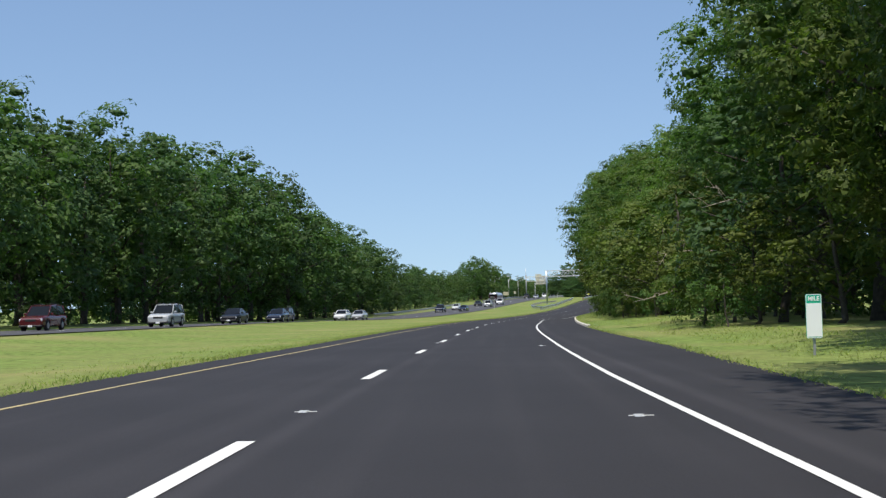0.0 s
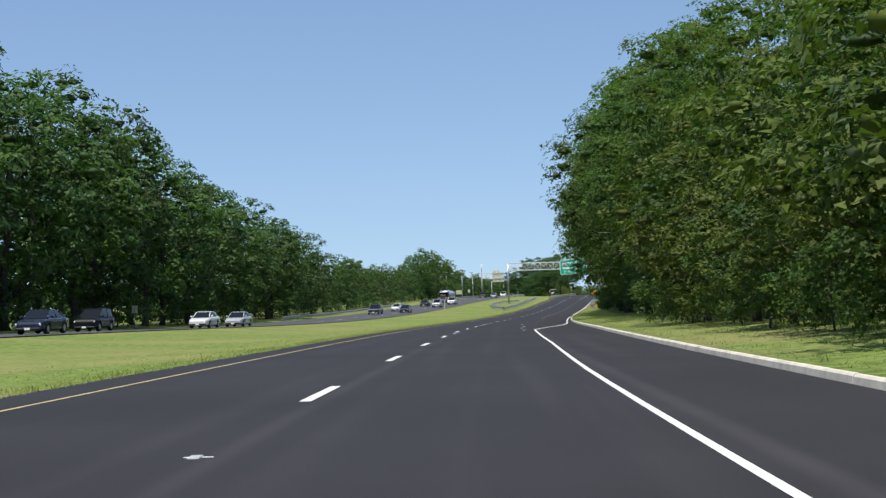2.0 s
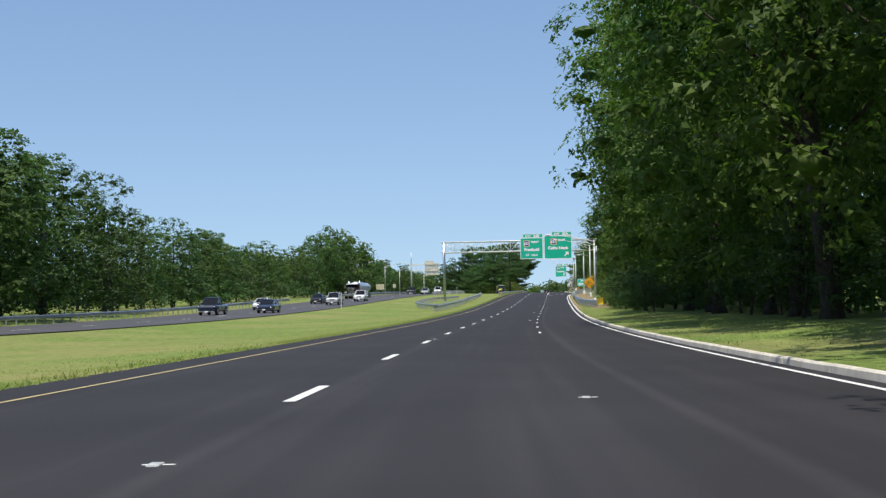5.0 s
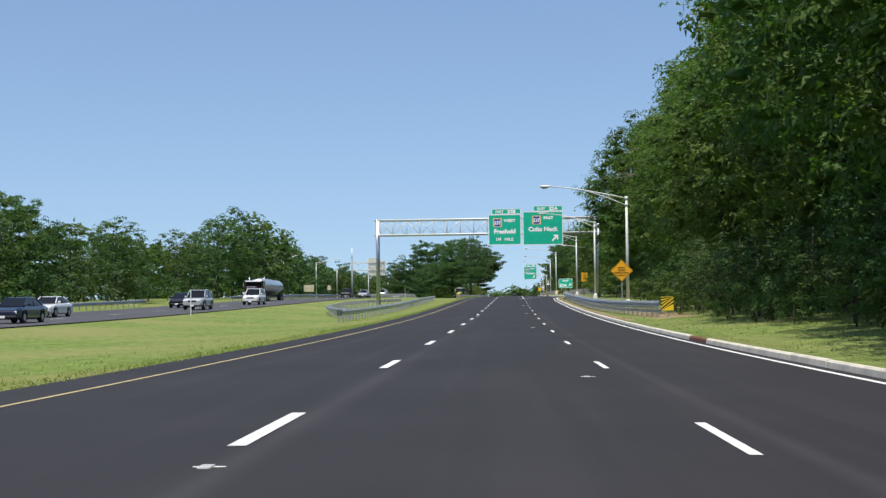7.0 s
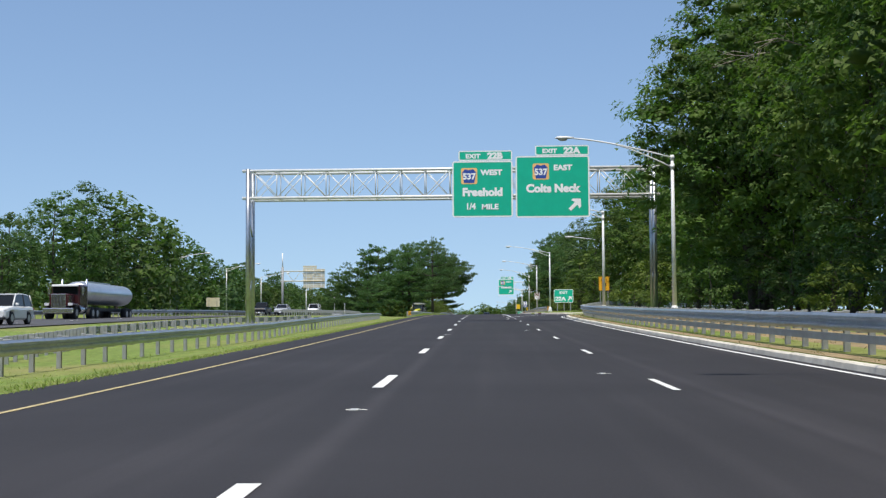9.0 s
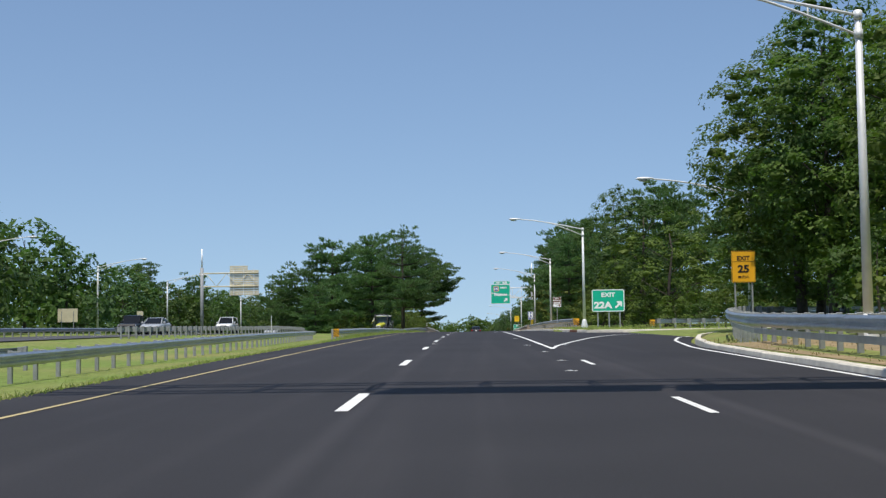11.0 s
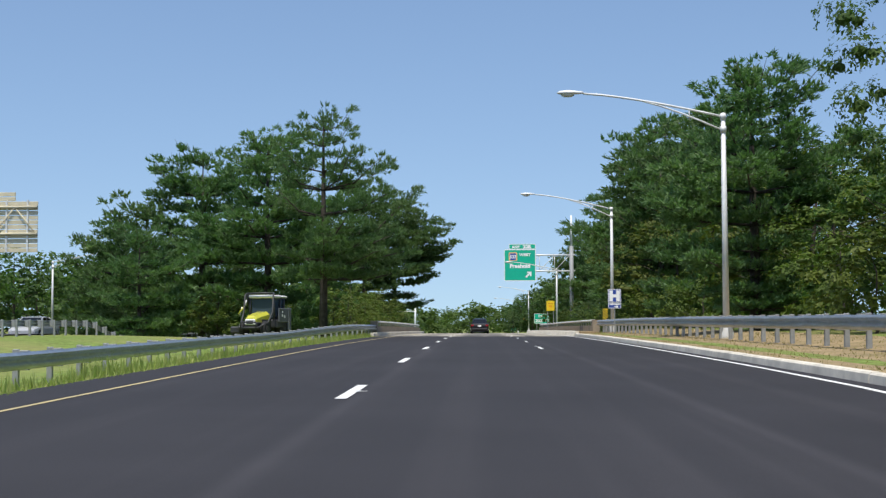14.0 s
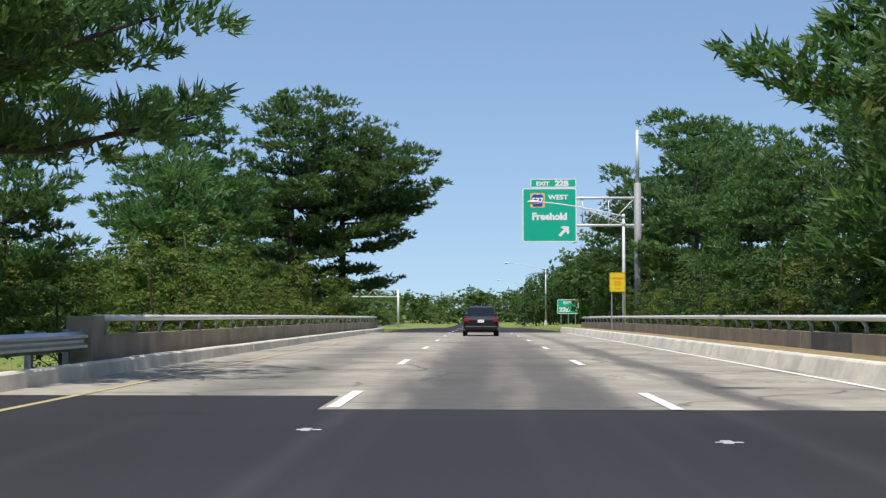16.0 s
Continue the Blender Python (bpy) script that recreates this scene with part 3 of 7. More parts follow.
def broadleaf(name, seed, height, radius, low, clumps, sprays, leaves, size, mat, label):
    """A leafy tree: tapered trunk with limbs that carry flat boughs, each bough roofed with leaf sprays. Stands at the origin."""
    rng = np.random.default_rng(seed)
    tree = thing(name, None, label, "tree")
    bm = bmesh.new()
    lean = rng.normal(size=2) * 0.02 * height
    r0 = height * 0.014
    mids = [Vector((lean[0] * t + rng.normal() * 0.1, lean[1] * t + rng.normal() * 0.1, height * 0.8 * t)) for t in (0, 0.03, 0.25, 0.5, 0.75, 1)]
    mids[0].z = -0.3
    add_tube(bm, mids, [r0 * 1.6, r0 * 1.15, r0, r0 * 0.75, r0 * 0.5, r0 * 0.2], 7)
    # boughs: kept apart from one another over an egg-shaped, lobed crown, with a few inside it
    cen, rad = [], []
    lobes = unit(rng, 9); depth = rng.uniform(0.10, 0.42, 9)
    zc = low * height + (1 - low) * height * 0.5
    hz = (1 - low) * height * 0.5
    tries, gap = 0, 0.74
    while len(cen) < clumps:
        tries += 1
        if tries % 400 == 0:
            gap *= 0.86
        d = unit(rng, 1)[0]
        f = rng.uniform(0.84, 1.0) if rng.uniform() < 0.72 else rng.uniform(0.35, 0.8)
        bulge = 0.84 + sum(dd * max(0, float(d @ l)) ** 5 for l, dd in zip(lobes, depth))
        wide = 1.0 - 0.30 * max(0, d[2]) ** 2
        r = rng.uniform(0.17, 0.32) * radius
        p = np.array([d[0] * radius * f * bulge * wide + lean[0] * 0.5, d[1] * radius * f * bulge * wide + lean[1] * 0.5, zc + d[2] * (hz - r * 0.5) * f * min(bulge, 1.05)])
        if p[2] < 0.3:
            continue
        if cen and (np.linalg.norm((np.array(cen) - p) * np.array([1, 1, 1.5]), axis=1) < gap * (np.array(rad) + r)).any():
            continue
        cen.append(p); rad.append(r)
    cen, rad = np.array(cen), np.array(rad)
    for k in rng.choice(len(cen), min(14 if height > 6 else 4, len(cen)), replace=False):
        p = Vector(cen[k])
        t = min(max(p.z / (height * 0.8) - 0.2, 0.12), 0.9)
        a = Vector((lean[0] * t, lean[1] * t, height * 0.8 * t))
        m = (a + p) / 2 + Vector((0, 0, 0.06 * height * rng.uniform(-0.3, 0.6)))
        rr = r0 * 0.42 * (1 - 0.5 * t)
        add_tube(bm, [a, m, p], [rr, rr * 0.65, rr * 0.2], 5)
    part("trunk", bm, M_BARK, tree)
    # sprays roof the upper and outer side of each bough, on a lumpy dome
    per = rng.multinomial(sprays, rad ** 2 / (rad ** 2).sum())
    which = np.repeat(np.arange(len(cen)), per)
    n = len(which)
    mid = np.array([lean[0] * 0.5, lean[1] * 0.5, zc])
    out = cen - mid; out /= np.linalg.norm(out, axis=1, keepdims=True) + 1e-6
    d = unit(rng, n) + out[which] * 0.62 + np.array([0, 0, 0.42])
    d /= np.linalg.norm(d, axis=1, keepdims=True)
    lump = unit(rng, len(cen) * 4).reshape(-1, 4, 3)
    k4 = np.clip((lump[which] * d[:, None, :]).sum(2), 0, 1) ** 4
    swell = 0.80 + 0.34 * k4.max(1, keepdims=True)
    S = cen[which] + d * rad[which][:, None] * swell * rng.uniform(0.80, 1.08, (n, 1)) * np.array([1.18, 1.18, 0.72])
    tilt = d * 0.85 + np.array([0, 0, 0.50]) + rng.normal(size=(n, 3)) * 0.18
    tilt /= np.linalg.norm(tilt, axis=1, keepdims=True)
    m = n * leaves
    q = np.clip(rng.normal(size=(m, 3)), -1.5, 1.5)
    T = np.repeat(tilt, leaves, axis=0)
    q -= T * (q * T).sum(1, keepdims=True) * 0.72
    C = np.repeat(S, leaves, axis=0) + q * size * 0.95 - np.array([0, 0, 0.25]) * size * (q ** 2).sum(1, keepdims=True) * 0.35
    N = T + rng.normal(size=(m, 3)) * 0.27
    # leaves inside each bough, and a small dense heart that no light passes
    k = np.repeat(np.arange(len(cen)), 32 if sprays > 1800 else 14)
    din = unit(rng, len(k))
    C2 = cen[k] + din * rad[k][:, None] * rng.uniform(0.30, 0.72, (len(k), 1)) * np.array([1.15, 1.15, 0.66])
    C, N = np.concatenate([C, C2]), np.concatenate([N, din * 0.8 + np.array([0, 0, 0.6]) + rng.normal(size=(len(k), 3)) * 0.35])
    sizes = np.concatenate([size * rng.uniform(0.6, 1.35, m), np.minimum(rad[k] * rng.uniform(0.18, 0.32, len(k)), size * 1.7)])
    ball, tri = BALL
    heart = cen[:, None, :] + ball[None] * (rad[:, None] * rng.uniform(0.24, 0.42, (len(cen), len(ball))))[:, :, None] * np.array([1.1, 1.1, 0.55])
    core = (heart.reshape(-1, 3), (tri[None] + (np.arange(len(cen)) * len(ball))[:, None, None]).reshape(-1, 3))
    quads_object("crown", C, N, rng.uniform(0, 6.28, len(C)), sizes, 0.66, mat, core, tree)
    return tree


def pine(name, seed, height, radius, whorls, blades, mat, label, bare=0.1, fine=1.0, reach=()):
    """A white pine: straight trunk, level limbs that sweep up at their tips, flat pads of needle tufts along them with gaps between. reach: (height share, angle, length) of limbs that stand out far."""
    rng = np.random.default_rng(seed)
    tree = thing(name, None, label, "pine tree")
    bm = bmesh.new()
    r0 = height * 0.016
    add_tube(bm, [(0, 0, -0.3), (0.05, 0, height * 0.3), (0.0, 0.08, height * 0.65), (0, 0, height * 0.97)], [r0 * 1.25, r0, r0 * 0.6, 0.03], 8)
    pads, prad, pdir = [], [], []
    lobe = rng.uniform(0.74, 1.22, 8)
    limbs = []
    for w in range(whorls):
        t = min(bare + (0.95 - bare) * (w + rng.uniform(-0.3, 0.3)) / (whorls - 0.6), 0.95)
        prof = float(np.interp(t, [0, 0.2, 0.4, 0.6, 0.78, 0.92, 1.0], [0.62, 0.88, 1.0, 0.95, 0.78, 0.48, 0.2]))
        tier = rng.uniform(0.68, 1.18)
        first = rng.uniform(0, math.tau)
        count = int(rng.integers(4, 7))
        for k in range(count):
            ang = first + math.tau * (k + rng.uniform(-0.35, 0.35)) / count
            ln = radius * prof * tier * rng.uniform(0.55, 1.12) * float(np.interp((ang / math.tau) % 1 * 8, range(9), list(lobe) + [lobe[0]]))
            limbs.append((t, ang, max(ln, 0.5)))
    for t, ang, ln, *lift in limbs + list(reach):
        d = Vector((math.cos(ang), math.sin(ang), 0))
        sd = Vector((-d.y, d.x, 0))
        rise = lift[0] if lift else rng.uniform(-0.06, 0.12) + 0.95 * t ** 2.5
        a = Vector((0, 0, height * t))
        b = a + d * ln * 0.55 + Vector((0, 0, ln * rise * 0.25))
        c = a + d * ln + Vector((0, 0, ln * rise + 0.10 * ln))
        rr = 0.014 * ln + 0.014
        add_tube(bm, [a, b, c], [rr, rr * 0.7, rr * 0.2], 5)
        nt = max(2, int(ln / (0.84 if fine > 1 else 0.95)))
        for i in range(nt):
            f = 0.30 + 0.74 * (i + rng.uniform(0.1, 0.9)) / nt
            p = b.lerp(c, (f - 0.55) / 0.45) if f > 0.55 else a.lerp(b, f / 0.55)
            half = ln * 0.30 * math.sin(min(f, 1.0) * 2.7) + 0.10
            ns = max(1, int(round(half * 2 / (1.05 if fine > 1 else 1.4))))
            for j in range(ns):
                s = (2 * (j + rng.uniform(0.2, 0.8)) / ns - 1) * half
                v = p + sd * s + d * (0.30 * abs(s)) + Vector((0, 0, 0.14 * abs(s) + rng.normal() * 0.10))
                if abs(s) > 0.5:
                    add_tube(bm, [p - d * 0.3, v], [0.018, 0.008], 3, False)
                pads.append(np.array(v)); prad.append(rng.uniform(0.50, 0.90) if fine > 1 else rng.uniform(0.42, 0.74)); pdir.append(np.array(d + sd * (0.8 * s / (half + 0.1))))
    for k in range(5):
        pads.append(np.array((rng.normal() * 0.2, rng.normal() * 0.2, height * (0.93 + 0.015 * k)))); prad.append(0.35); pdir.append(np.array((0, 0, 1.0)))
    part("trunk", bm, M_BARK, tree)
    pads, prad, pdir = np.array(pads), np.array(prad), np.array(pdir)
    # tufts roof each pad; needles burst up and outward from each tuft
    per = np.maximum(4, (13 / fine * (prad / 0.6) ** 2).astype(int))
    w = np.repeat(np.arange(len(pads)), per)
    n = len(w)
    e = unit(rng, n); e[:, 2] = np.abs(e[:, 2]) * rng.choice([1, 1, 1, -0.5], n)
    tuft = pads[w] + e * prad[w][:, None] * rng.uniform(0.55, 1.08, (n, 1)) * np.array([1.15, 1.15, 0.42])
    axis = e * 0.7 + pdir[w] * 0.45 + np.array([0, 0, 0.55])
    axis /= np.linalg.norm(axis, axis=1, keepdims=True)
    A, root = np.repeat(axis, blades, axis=0), np.repeat(tuft, blades, axis=0)
    n *= blades
    d = A + rng.normal(size=(n, 3)) * 0.48
    d /= np.linalg.norm(d, axis=1, keepdims=True)
    side = np.cross(d, unit(rng, n)); side /= np.linalg.norm(side, axis=1, keepdims=True)
    L = rng.uniform(0.24, 0.40, (n, 1)) * fine ** 0.5
    W = 0.047 * fine * rng.uniform(0.6, 1.4, (n, 1))
    C = root + d * L * rng.uniform(0.1, 0.7, (n, 1)) + rng.normal(size=(n, 3)) * 0.05
    verts = np.empty((n, 3, 3))
    verts[:, 0] = C - d * L * 0.5 + side * W
    verts[:, 1] = C - d * L * 0.4 - side * W
    verts[:, 2] = C + d * L * 0.6
    vv = verts.reshape(-1, 3)
    faces = np.arange(n * 3).reshape(-1, 3)
    me = bpy.data.meshes.new("crown")
    me.vertices.add(len(vv)); me.vertices.foreach_set("co", vv.astype(np.float32).ravel())
    me.loops.add(faces.size); me.loops.foreach_set("vertex_index", faces.astype(np.int32).ravel())
    me.polygons.add(len(faces)); me.polygons.foreach_set("loop_start", np.arange(0, faces.size, 3, dtype=np.int32))
    me.update(calc_edges=True)
    me.materials.append(mat)
    new("crown", me).parent = tree
    return tree


OAK = "tall oak with a dense dark green summer crown"
MAPLE = "leafy roadside tree with mid green summer foliage"
PINE = "mature white pine with level tiers of needles"
SHRUB = "wild light green shrub at the edge of the woods"
near_trees = [broadleaf("tree", 11, 22, 5.8, 0.10, 125, 2200, 7, 0.22, M_LEAF, OAK),
              broadleaf("tree", 12, 20, 5.4, 0.05, 120, 2100, 7, 0.215, M_LEAF_MID, MAPLE),
              broadleaf("tree", 13, 24, 6.3, 0.24, 125, 2300, 7, 0.225, M_LEAF, OAK),
              broadleaf("tree", 14, 9, 3.7, 0.0, 50, 560, 7, 0.18, M_LEAF_LIGHT, "low leafy understorey tree at the woods' edge"),
              broadleaf("tree", 15, 9, 3.5, 0.0, 44, 440, 7, 0.19, M_LEAF_DARK, "low dark understorey tree at the woods' edge")]
mid_trees = [broadleaf("tree", 21, 22, 6.6, 0.07, 95, 680, 7, 0.42, M_LEAF_DARK, OAK),
             broadleaf("tree", 22, 20, 5.8, 0.06, 90, 640, 7, 0.40, M_LEAF_DARK, MAPLE),
             broadleaf("tree", 23, 17, 5.4, 0.06, 85, 600, 7, 0.38, M_LEAF, MAPLE)]
far_trees = [broadleaf("tree", 31, 14, 6.0, 0.02, 50, 260, 6, 0.70, M_LEAF, MAPLE),
             broadleaf("tree", 32, 13, 5.6, 0.02, 46, 250, 6, 0.70, M_LEAF_DARK, OAK),
             broadleaf("tree", 33, 14, 6.0, 0.02, 18, 60, 6, 1.3, M_LEAF, MAPLE)]
shrubs = [broadleaf("shrub", 41, 3.2, 1.9, 0.0, 20, 170, 7, 0.18, M_LEAF_LIGHT, SHRUB),
          broadleaf("shrub", 42, 4.2, 2.2, 0.0, 22, 180, 7, 0.19, M_LEAF, "wild dark green shrub at the edge of the woods"),
          broadleaf("shrub", 43, 4.2, 2.6, 0.0, 14, 90, 5, 0.32, M_LEAF_DARK, "dense dark green shrub at the foot of the woods")]
for sh in shrubs:
    sh["category"] = "shrub"
pines = [pine("pine_tree", 51, 17, 5.9, 12, 7, M_NEEDLE, PINE, 0.08, 1.3),
         pine("pine_tree", 52, 15, 5.4, 11, 7, M_NEEDLE, PINE, 0.08, 1.3),
         pine("pine_tree", 53, 13, 4.9, 10, 6, M_NEEDLE, PINE, 0.04, 1.5),
         pine("pine_tree", 54, 17, 6.0, 8, 9, M_NEEDLE, PINE, 0.26, 0.8, ((0.44, 0.1, 7.2, 0.42), (0.36, -0.3, 6.4, -0.02), (0.38, -1.0, 5.8, 0.0), (0.42, 0.7, 5.6, 0.05), (0.55, -0.6, 6.2, 0.08), (0.30, -1.5, 5.2, 0.0), (0.40, -0.5, 5.9, 0.04), (0.34, -0.8, 6.2, 0.02), (0.45, -1.2, 6.4, 0.04))),
         pine("pine_tree", 55, 17, 5.6, 10, 7, M_NEEDLE, PINE, 0.22, 1.3, ((0.58, 0.05, 7.2, 0.22), (0.68, -0.4, 6.8, 0.30), (0.52, 0.45, 6.6, 0.16), (0.62, -0.9, 6.4, 0.22), (0.75, 0.3, 5.6, 0.4)))]
used = set()
rng = np.random.default_rng(7)


def plant(proto, y, off, height=None, spin=None, group="", squeeze=1.0):
    """Stands a copy of a prototype (its first use moves the prototype itself)."""
    h0 = HEIGHTS[proto.name]
    k = (height or h0) / h0
    p = place(y, off)
    m = Matrix.Translation(p) @ Matrix.Rotation(rng.uniform(0, 6.28) if spin is None else spin, 4, "Z") @ Matrix.Diagonal((k * squeeze, k * squeeze, k, 1))
    if proto.name not in used:
        used.add(proto.name)
        proto.matrix_basis = m
        ob = proto
    else:
        ob = copy_thing(proto, Matrix.Identity(4))
        ob.matrix_basis = m
    if group:
        ob["group"] = group
    return ob


HEIGHTS = {}
for lst, hs in ((near_trees, (22, 20, 24, 9, 9)), (mid_trees, (22, 20, 17)), (far_trees, (14, 13, 14)), (shrubs, (3.2, 4.2, 4.2)), (pines, (18.2, 16.1, 14, 18.2, 18.2))):
    for ob, h in zip(lst, hs):
        HEIGHTS[ob.name] = h


def jitter(a):
    return float(rng.uniform(-a, a))



# ---- materials of the road furniture ----
M_GREEN = material("green_sign_sheeting", (0.002, 0.47, 0.29), 0.45, vary=0.05, scale=2.0)
M_SIGNWHITE = material("white_sign_sheeting", (0.93, 0.93, 0.91), 0.45)
M_AMBER = material("amber_sign_sheeting", (0.86, 0.42, 0.015), 0.45, vary=0.05, scale=3.0)
M_SIGNYELLOW = material("yellow_sign_sheeting", (0.88, 0.62, 0.02), 0.45, vary=0.05, scale=3.0)
M_BLACK = material("black_paint", (0.012, 0.012, 0.013), 0.5)
M_BLUE = material("blue_sign_sheeting", (0.03, 0.075, 0.36), 0.45)
M_BROWN = material("brown_sign_sheeting", (0.17, 0.055, 0.02), 0.5)
M_ORANGE = material("orange_shield_ground", (0.95, 0.55, 0.20), 0.5)
M_RUST = material("rusty_iron", (0.15, 0.055, 0.03), 0.9, vary=0.3, scale=12)
M_SIGNBACK = material("bare_aluminium_sign_back", (0.64, 0.57, 0.40), 0.6, 0.05, vary=0.1, scale=2.0)


def rounded(w, h, r, n=4):
    pts = []
    for sx, sz, a0 in ((1, 1, 0), (-1, 1, 90), (-1, -1, 180), (1, -1, 270)):
        for k in range(n + 1):
            a = radians(a0 + 90 * k / n)
            pts.append((sx * (w / 2 - r) + r * math.cos(a), sz * (h / 2 - r) + r * math.sin(a)))
    return pts


def add_plate(bm, outline, y0, y1):
    """A plate with that outline in x and z, from y0 (front, towards -y) to y1."""
    a = [bm.verts.new((x, y0, z)) for x, z in outline]
    b = [bm.verts.new((x, y1, z)) for x, z in outline]
    bm.faces.new(a)
    bm.faces.new(b[::-1])
    for i in range(len(a)):
        j = (i + 1) % len(a)
        bm.faces.new((a[j], a[i], b[i], b[j]))


def add_ring(bm, outer, inner, y):
    a = [bm.verts.new((x, y, z)) for x, z in outer]
    b = [bm.verts.new((x, y, z)) for x, z in inner]
    for i in range(len(a)):
        j = (i + 1) % len(a)
        bm.faces.new((a[i], a[j], b[j], b[i]))


def text_part(name, body, size, x, z, y, mat, parent, bold=0.03, wide=1.0, centre=True):
    cu = bpy.data.curves.new(name, "FONT")
    cu.body, cu.size, cu.offset, cu.extrude = body, size, bold * size * 0.9 + 0.012 * size, 0.002
    cu.align_x = "CENTER" if centre else "LEFT"
    cu.resolution_u = 3
    tmp = new("tmp", cu)
    me = bpy.data.meshes.new_from_object(tmp)
    bpy.data.objects.remove(tmp)
    bpy.data.curves.remove(cu)
    me.transform(Matrix.Translation((x, y, z)) @ Matrix.Rotation(radians(90), 4, "X") @ Matrix.Diagonal((wide, 1, 1, 1)))
    me.materials.clear()
    me.materials.append(mat)
    ob = new(name, me)
    ob.parent = parent
    return ob


def sign_face(parent, w, h, z, mat, edge=M_SIGNWHITE, r=0.08, band=0.03, inset=0.02, x=0.0, y=0.0, name="panel", label=""):
    """A sign panel with a painted border, its centre at (x, y, z)."""
    bm = bmesh.new()
    add_plate(bm, rounded(w, h, r), 0, 0.03)
    bmesh.ops.translate(bm, verts=bm.verts[:], vec=(x, y, z))
    p = part(name, bm, mat, parent, label)
    bm = bmesh.new()
    add_ring(bm, rounded(w - 2 * inset, h - 2 * inset, max(r - inset, 0.01)), rounded(w - 2 * inset - 2 * band, h - 2 * inset - 2 * band, max(r - inset - band, 0.006)), -0.004)
    bmesh.ops.translate(bm, verts=bm.verts[:], vec=(x, y, z))
    part("border", bm, edge, p)
    return p


def arrow_part(parent, size, x, z, y, mat, angle=45):
    bm = bmesh.new()
    o = [(-0.11, -0.5), (0.11, -0.5), (0.11, 0.08), (0.36, 0.0), (0.36, 0.16), (0.0, 0.5), (-0.36, 0.16), (-0.36, 0.0), (-0.11, 0.08)]
    add_plate(bm, [(a * size, b * size) for a, b in o][::-1], 0, 0.002)
    bmesh.ops.transform(bm, matrix=Matrix.Translation((x, y, z)) @ Matrix.Rotation(radians(angle), 4, "Y"), verts=bm.verts[:])
    return part("arrow", bm, mat, parent)


def county_shield(parent, size, x, z, y):
    bm = bmesh.new()
    add_plate(bm, rounded(size, size, size * 0.1), 0, 0.002)
    bmesh.ops.translate(bm, verts=bm.verts[:], vec=(x, y, z))
    sh = part("route_shield", bm, M_ORANGE, parent, "orange square with a blue five-sided route shield")
    bm = bmesh.new()
    k = size * 0.5
    add_plate(bm, [(-0.62 * k, -0.86 * k), (0.62 * k, -0.86 * k), (0.86 * k, 0.42 * k), (0.5 * k, 0.86 * k), (0, 0.72 * k), (-0.5 * k, 0.86 * k), (-0.86 * k, 0.42 * k)], 0, 0.002)
    bmesh.ops.translate(bm, verts=bm.verts[:], vec=(x, y - 0.004, z))
    part("shield", bm, M_BLUE, sh)
    text_part("numerals", "537", size * 0.52, x, z - size * 0.2, y - 0.009, M_SIGNWHITE, sh, 0.035)
    return sh


# ---- sign gantry over the road ----
GY = 372.6
GZ = rz(GY)
g = thing("sign_gantry", Matrix.Translation((cx(GY), GY, GZ)), "tubular aluminium truss gantry spanning the road on two legs", "gantry")


def tube_part(name, pts, r, mat, parent, sides=8, label=""):
    bm = bmesh.new()
    add_tube(bm, pts, r, sides)
    return part(name, bm, mat, parent, label)


x0, x1, zt, zb, dep = -12.9, 11.75, 9.25, 7.58, 1.5
for xx, zz in ((x0, -0.25), (x1, 0.25)):
    for yy in (-dep / 2, dep / 2):
        tube_part("leg", [(xx, yy, zz), (xx, yy, zt + 0.12)], 0.14, M_STEEL, g, 10)
        bm = bmesh.new()
        add_box(bm, xx - 0.3, yy - 0.3, zz, xx + 0.3, yy + 0.3, zz + 0.06, 0.01)
        part("base_plate", bm, M_POST, g)
    n = 6
    for k in range(n):
        za, zc = zz + 0.4 + k * (zt - zz - 1.9) / n, zz + 0.4 + (k + 1) * (zt - zz - 1.9) / n
        s = 1 if k % 2 else -1
        tube_part("leg_brace", [(xx, -s * dep / 2, za), (xx, s * dep / 2, zc)], 0.045, M_STEEL, g, 6)
for yy in (-dep / 2, dep / 2):
    for zz in (zt, zb):
        tube_part("chord", [(x0 - 0.35, yy, zz), (x1 + 0.35, yy, zz)], 0.095, M_ALU, g, 8)
n = 16
for k in range(n + 1):
    xx = x0 + 0.25 + k * (x1 - x0 - 0.5) / n
    for yy in (-dep / 2, dep / 2):
        tube_part("web_post", [(xx, yy, zb), (xx, yy, zt)], 0.032, M_ALU, g, 6)
    tube_part("cross_post", [(xx, -dep / 2, zt), (xx, dep / 2, zt)], 0.03, M_ALU, g, 5)
    tube_part("cross_post", [(xx, -dep / 2, zb), (xx, dep / 2, zb)], 0.03, M_ALU, g, 5)
    if k < n:
        xn = x0 + 0.25 + (k + 1) * (x1 - x0 - 0.5) / n
        for yy in (-dep / 2, dep / 2):
            tube_part("web_diagonal", [(xx, yy, zb if k % 2 else zt), (xn, yy, zt if k % 2 else zb)], 0.03, M_ALU, g, 6)
            tube_part("web_diagonal", [(xx, yy, zt if k % 2 else zb), (xn, yy, zb if k % 2 else zt)], 0.02, M_ALU, g, 6)

